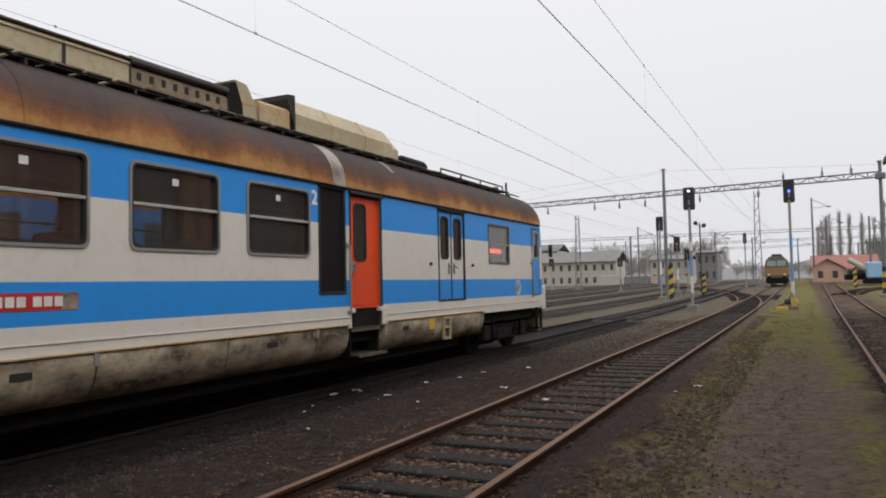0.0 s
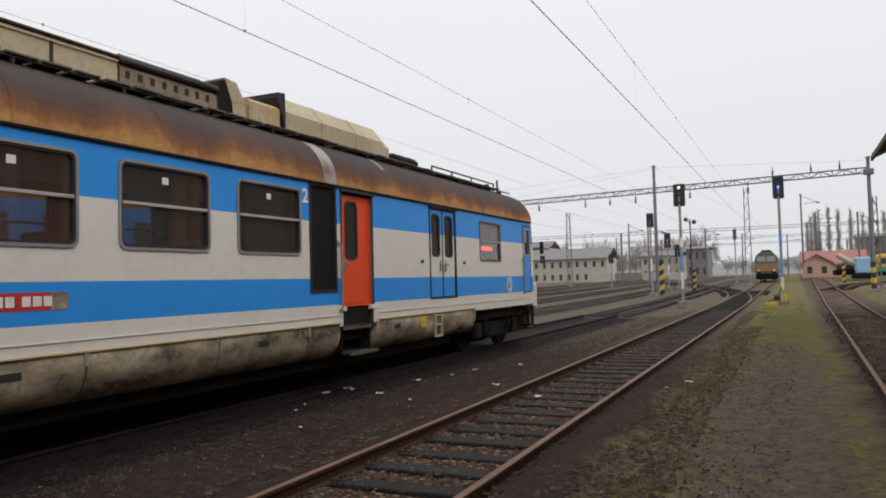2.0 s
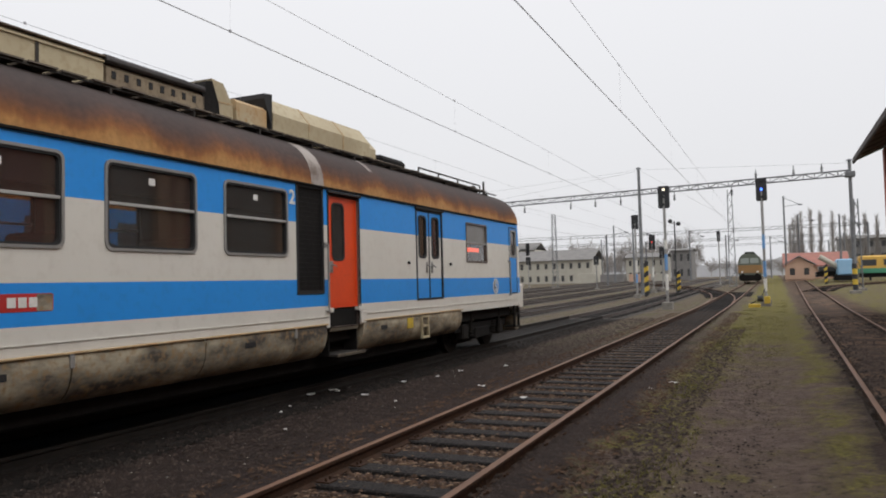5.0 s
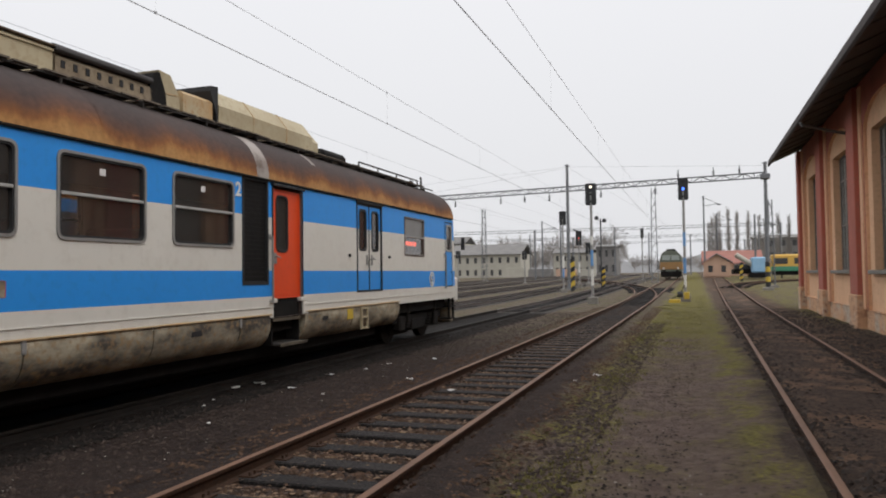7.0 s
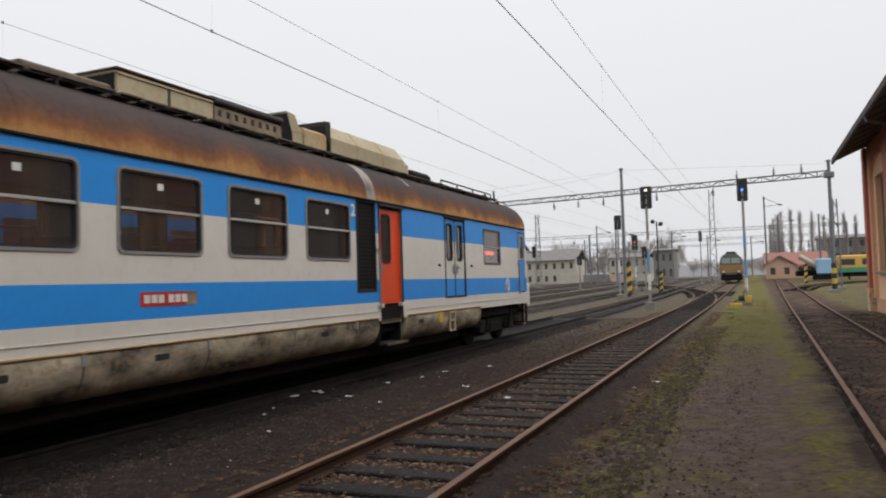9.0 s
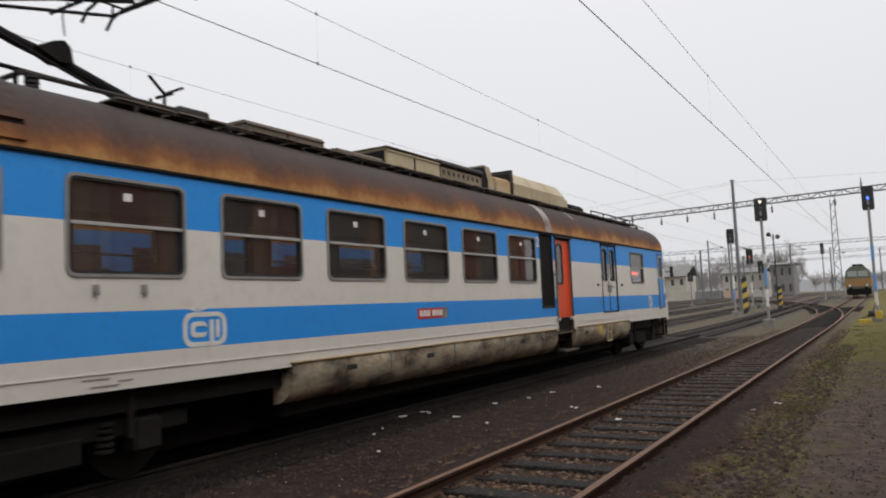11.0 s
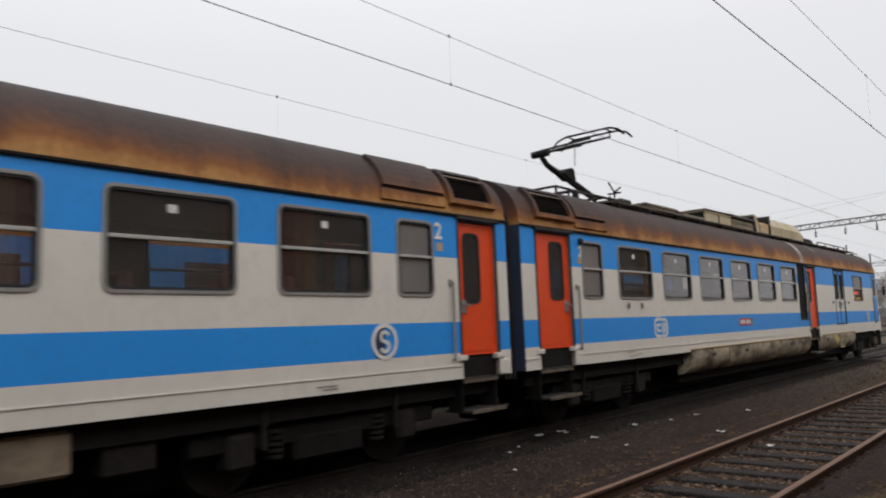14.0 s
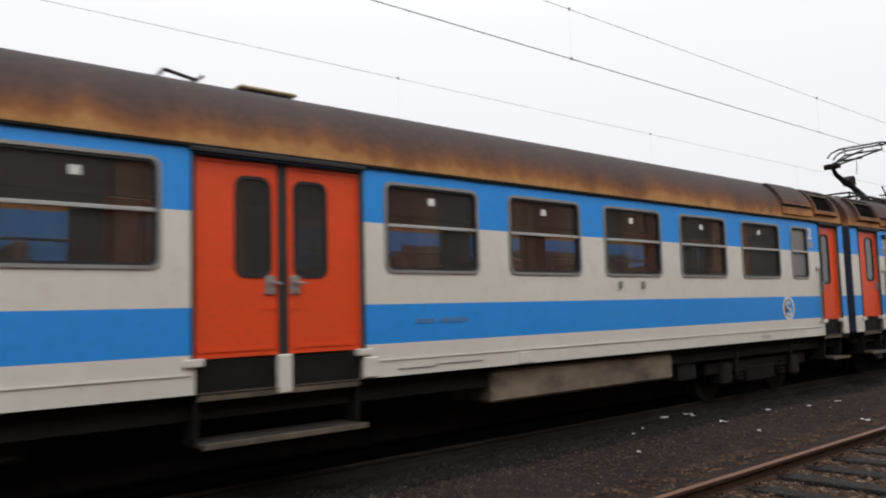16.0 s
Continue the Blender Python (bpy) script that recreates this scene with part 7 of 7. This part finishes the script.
def scatter_mesh(name, count, place, size, mat, label, category, flat=0.6):
    """Loose stones or leaves as one sheet of small uneven lumps."""
    verts, faces = [], []
    rng = np.random.default_rng(len(name) * 7 + count)
    oct_ = np.array([(1, 0, 0), (0, 1, 0), (-1, 0, 0), (0, -1, 0), (0, 0, 1)], float)
    tri = [(0, 1, 4), (1, 2, 4), (2, 3, 4), (3, 0, 4)]
    for k in range(count):
        x, y, z = place(rng)
        s = size * rng.uniform(0.5, 1.5)
        a = rng.uniform(0, math.tau)
        m = np.array([[math.cos(a), -math.sin(a), 0], [math.sin(a), math.cos(a), 0], [0, 0, flat]])
        pts = (oct_ * rng.uniform(0.6, 1.3, (5, 1)) + rng.normal(0, 0.12, (5, 3))) @ m.T * s
        o = len(verts)
        verts += [(x + p[0], y + p[1], z + max(p[2], -0.02)) for p in pts]
        faces += [tuple(o + i for i in t) for t in tri]
    me = bpy.data.meshes.new(name)
    me.from_pydata(verts, [], faces)
    me.materials.append(mat)
    return tagged(new(name, me), label, category, "", "stuff")


def between(x0, x1, y0, y1, z=-0.015, power=1.7, gaps=False):
    def f(rng):
        y = y0 + (y1 - y0) * rng.random() ** power
        if gaps and rng.random() > 0.06:
            y = (math.floor(y / 0.63) + 0.235 + 0.53 * rng.random()) * 0.63
        return rng.uniform(x0, x1), y, z
    return f


BROWNSTONE = material("brown_stained_ballast", (0.030, 0.018, 0.012), (0.092, 0.056, 0.036), 0.95, spec=0.2, scale=6, island=0.85)
# Oily stone, darkened again for the shade beside the train
OILSHADESTONE = material("oily_shaded_stone", (0.012, 0.009, 0.0078), (0.036, 0.027, 0.022), 0.85, spec=0.2, scale=6, island=0.6)
DARKCLOD = material("dark_wet_clod", (0.016, 0.011, 0.0085), (0.05, 0.034, 0.025), 0.8, spec=0.3, scale=6, island=0.7)
PALEGRIT = material("pale_grit", (0.20, 0.18, 0.155), (0.30, 0.27, 0.235), 0.9, scale=6, island=0.5)
scatter_mesh("track_ballast", 15000, between(-3.78, -2.44, -4.0, 40, 0.006, 1.7, True), 0.026, BROWNSTONE, "brown-stained ballast between the rails", "gravel")
scatter_mesh("shoulder_ballast", 12000, lambda rng: ((-3.11 + rng.choice((-1, 1)) * rng.uniform(0.82, 1.6)), -4 + 42 * rng.random() ** 1.5, 0.03), 0.024, BROWNSTONE, "dirty ballast beside the rails", "gravel")
scatter_mesh("pale_grit", 1500, between(-6.9, 3.0, -4.0, 30, 0.0), 0.010, PALEGRIT, "pale crumbs of stone on the ground", "gravel")
scatter_mesh("gravel", 24000, between(-6.9, -3.95, -4.0, 34), 0.022, STONE, "loose dark cinder gravel between the tracks", "gravel")
scatter_mesh("ballast", 14000, between(-3.8, -2.42, -4.0, 40, 0.0, 1.7, True), 0.024, STONE, "loose ballast stones between the sleepers", "gravel")
scatter_mesh("fallen_leaves", 6000, between(-4.2, -1.7, -4.0, 26, 0.014, 1.7, True), 0.026, LEAF, "brown fallen leaves between the rails", "leaves", 0.25)
scatter_mesh("sleeper_leaves", 900, between(-4.2, -2.0, -4.0, 26, 0.027, 1.7, False), 0.018, LEAF, "a few brown leaves lying on the sleepers", "leaves", 0.25)
scatter_mesh("gravel", 10000, between(-1.9, 4.6, -4.0, 30), 0.014, STONE, "fine grit on the trodden path", "gravel")
scatter_mesh("ballast", 7000, between(0.6, 3.3, 3.0, 60, 0.0), 0.026, STONE, "loose ballast in the shed track", "gravel")
scatter_mesh("oily_gravel", 11000, lambda rng: ((lambda x: (x, -4 + 36 * rng.random() ** 1.6, 0.004 if x < -6.3 else 0.004 - 0.17 * (x + 6.3)))(rng.uniform(-7.0, -5.85))), 0.024, OILSHADESTONE, "gravel beside the running track, black with oil and painted train shade", "gravel")
scatter_mesh("dirt_clods", 7000, lambda rng: ((lambda x: (x, 3 + 24 * rng.random() ** 1.6, max(-0.01, 0.05 - 0.1 * (x + 2.31))))(rng.uniform(-2.36, -1.0))), 0.028, STONE, "dark clods and leaves beside the siding", "gravel", 0.5)
scatter_mesh("track_clods", 9000, between(0.95, 4.4, 4.0, 34, 0.085, 1.5), 0.034, DARKCLOD, "dark wet clods in the shed track", "gravel", 0.6)
scatter_mesh("path_crumbs", 2600, between(-1.8, 0.75, 3.5, 22, -0.012, 1.5), 0.016, DARKCLOD, "dark crumbs on the trodden path", "gravel", 0.6)
GRASS = material("short_winter_grass", (0.12, 0.11, 0.03), (0.19, 0.17, 0.055), 0.9, scale=3, island=0.4)


def grass_tufts():
    verts, faces = [], []
    rng = np.random.default_rng(5)
    for k in range(16000):
        y = 4 + 50 * rng.random() ** 1.5
        x = rng.choice([rng.normal(-1.35, 0.25), rng.normal(0.45, 0.22), rng.uniform(-1.7, 0.75)], p=[0.45, 0.25, 0.30])
        if abs(x + 0.35) < 0.5 and y < 16 or noise.noise((x * 0.9, y * 0.5, 2)) < 0.02:
            continue
        h, a = rng.uniform(0.010, 0.036), rng.uniform(0, math.tau)
        for j in range(3):
            b = a + j * 2.1
            o = len(verts)
            dx, dy = math.cos(b), math.sin(b)
            verts += [(x - dy * 0.006, y + dx * 0.006, rise(y) - 0.02), (x + dy * 0.006, y - dx * 0.006, rise(y) - 0.02), (x + dx * h * 0.7, y + dy * h * 0.7, rise(y) - 0.01 + h)]
            faces.append((o, o + 1, o + 2))
    me = bpy.data.meshes.new("grass")
    me.from_pydata(verts, [], faces)
    me.materials.append(GRASS)
    return tagged(new("grass", me), "short mossy winter grass between the tracks", "grass", "", "stuff")


grass_tufts()


# ---- what moves ----
def gone(t):
    """Metres that the train has gone at t seconds, smoothly between the known moments."""
    ts, ds = [a for a, b in ADVANCE], [b for a, b in ADVANCE]
    k = max(0, min(len(ts) - 2, sum(1 for a in ts if a <= t) - 1))

    def slope(i):
        if i == 0:
            return 0.0
        if i == len(ts) - 1:
            return (ds[i] - ds[i - 1]) / (ts[i] - ts[i - 1])
        h0, h1 = ts[i] - ts[i - 1], ts[i + 1] - ts[i]
        return ((ds[i] - ds[i - 1]) / h0 * h1 + (ds[i + 1] - ds[i]) / h1 * h0) / (h0 + h1)
    h = ts[k + 1] - ts[k]
    u = (t - ts[k]) / h
    return ((2 * u ** 3 - 3 * u * u + 1) * ds[k] + (u ** 3 - 2 * u * u + u) * h * slope(k) + (3 * u * u - 2 * u ** 3) * ds[k + 1] + (u ** 3 - u * u) * h * slope(k + 1))


def motions():
    times = [0.0, 2.0, 3.5, 4.0] + [4.5 + 0.25 * k for k in range(47)]
    for car in (MOTOR, TRAILER):
        walk(car, [(t, pose(TRAIN_X, gone(t), 0)) for t in times])
    fine = [0.0, 3.5] + [round(4.5 + 0.1 * k, 2) for k in range(116)]
    for ob, y in WHEELS:
        walk(ob, [(t, pose(0, y, 0.61, -math.degrees(gone(t) / 0.46))) for t in fine])


motions()
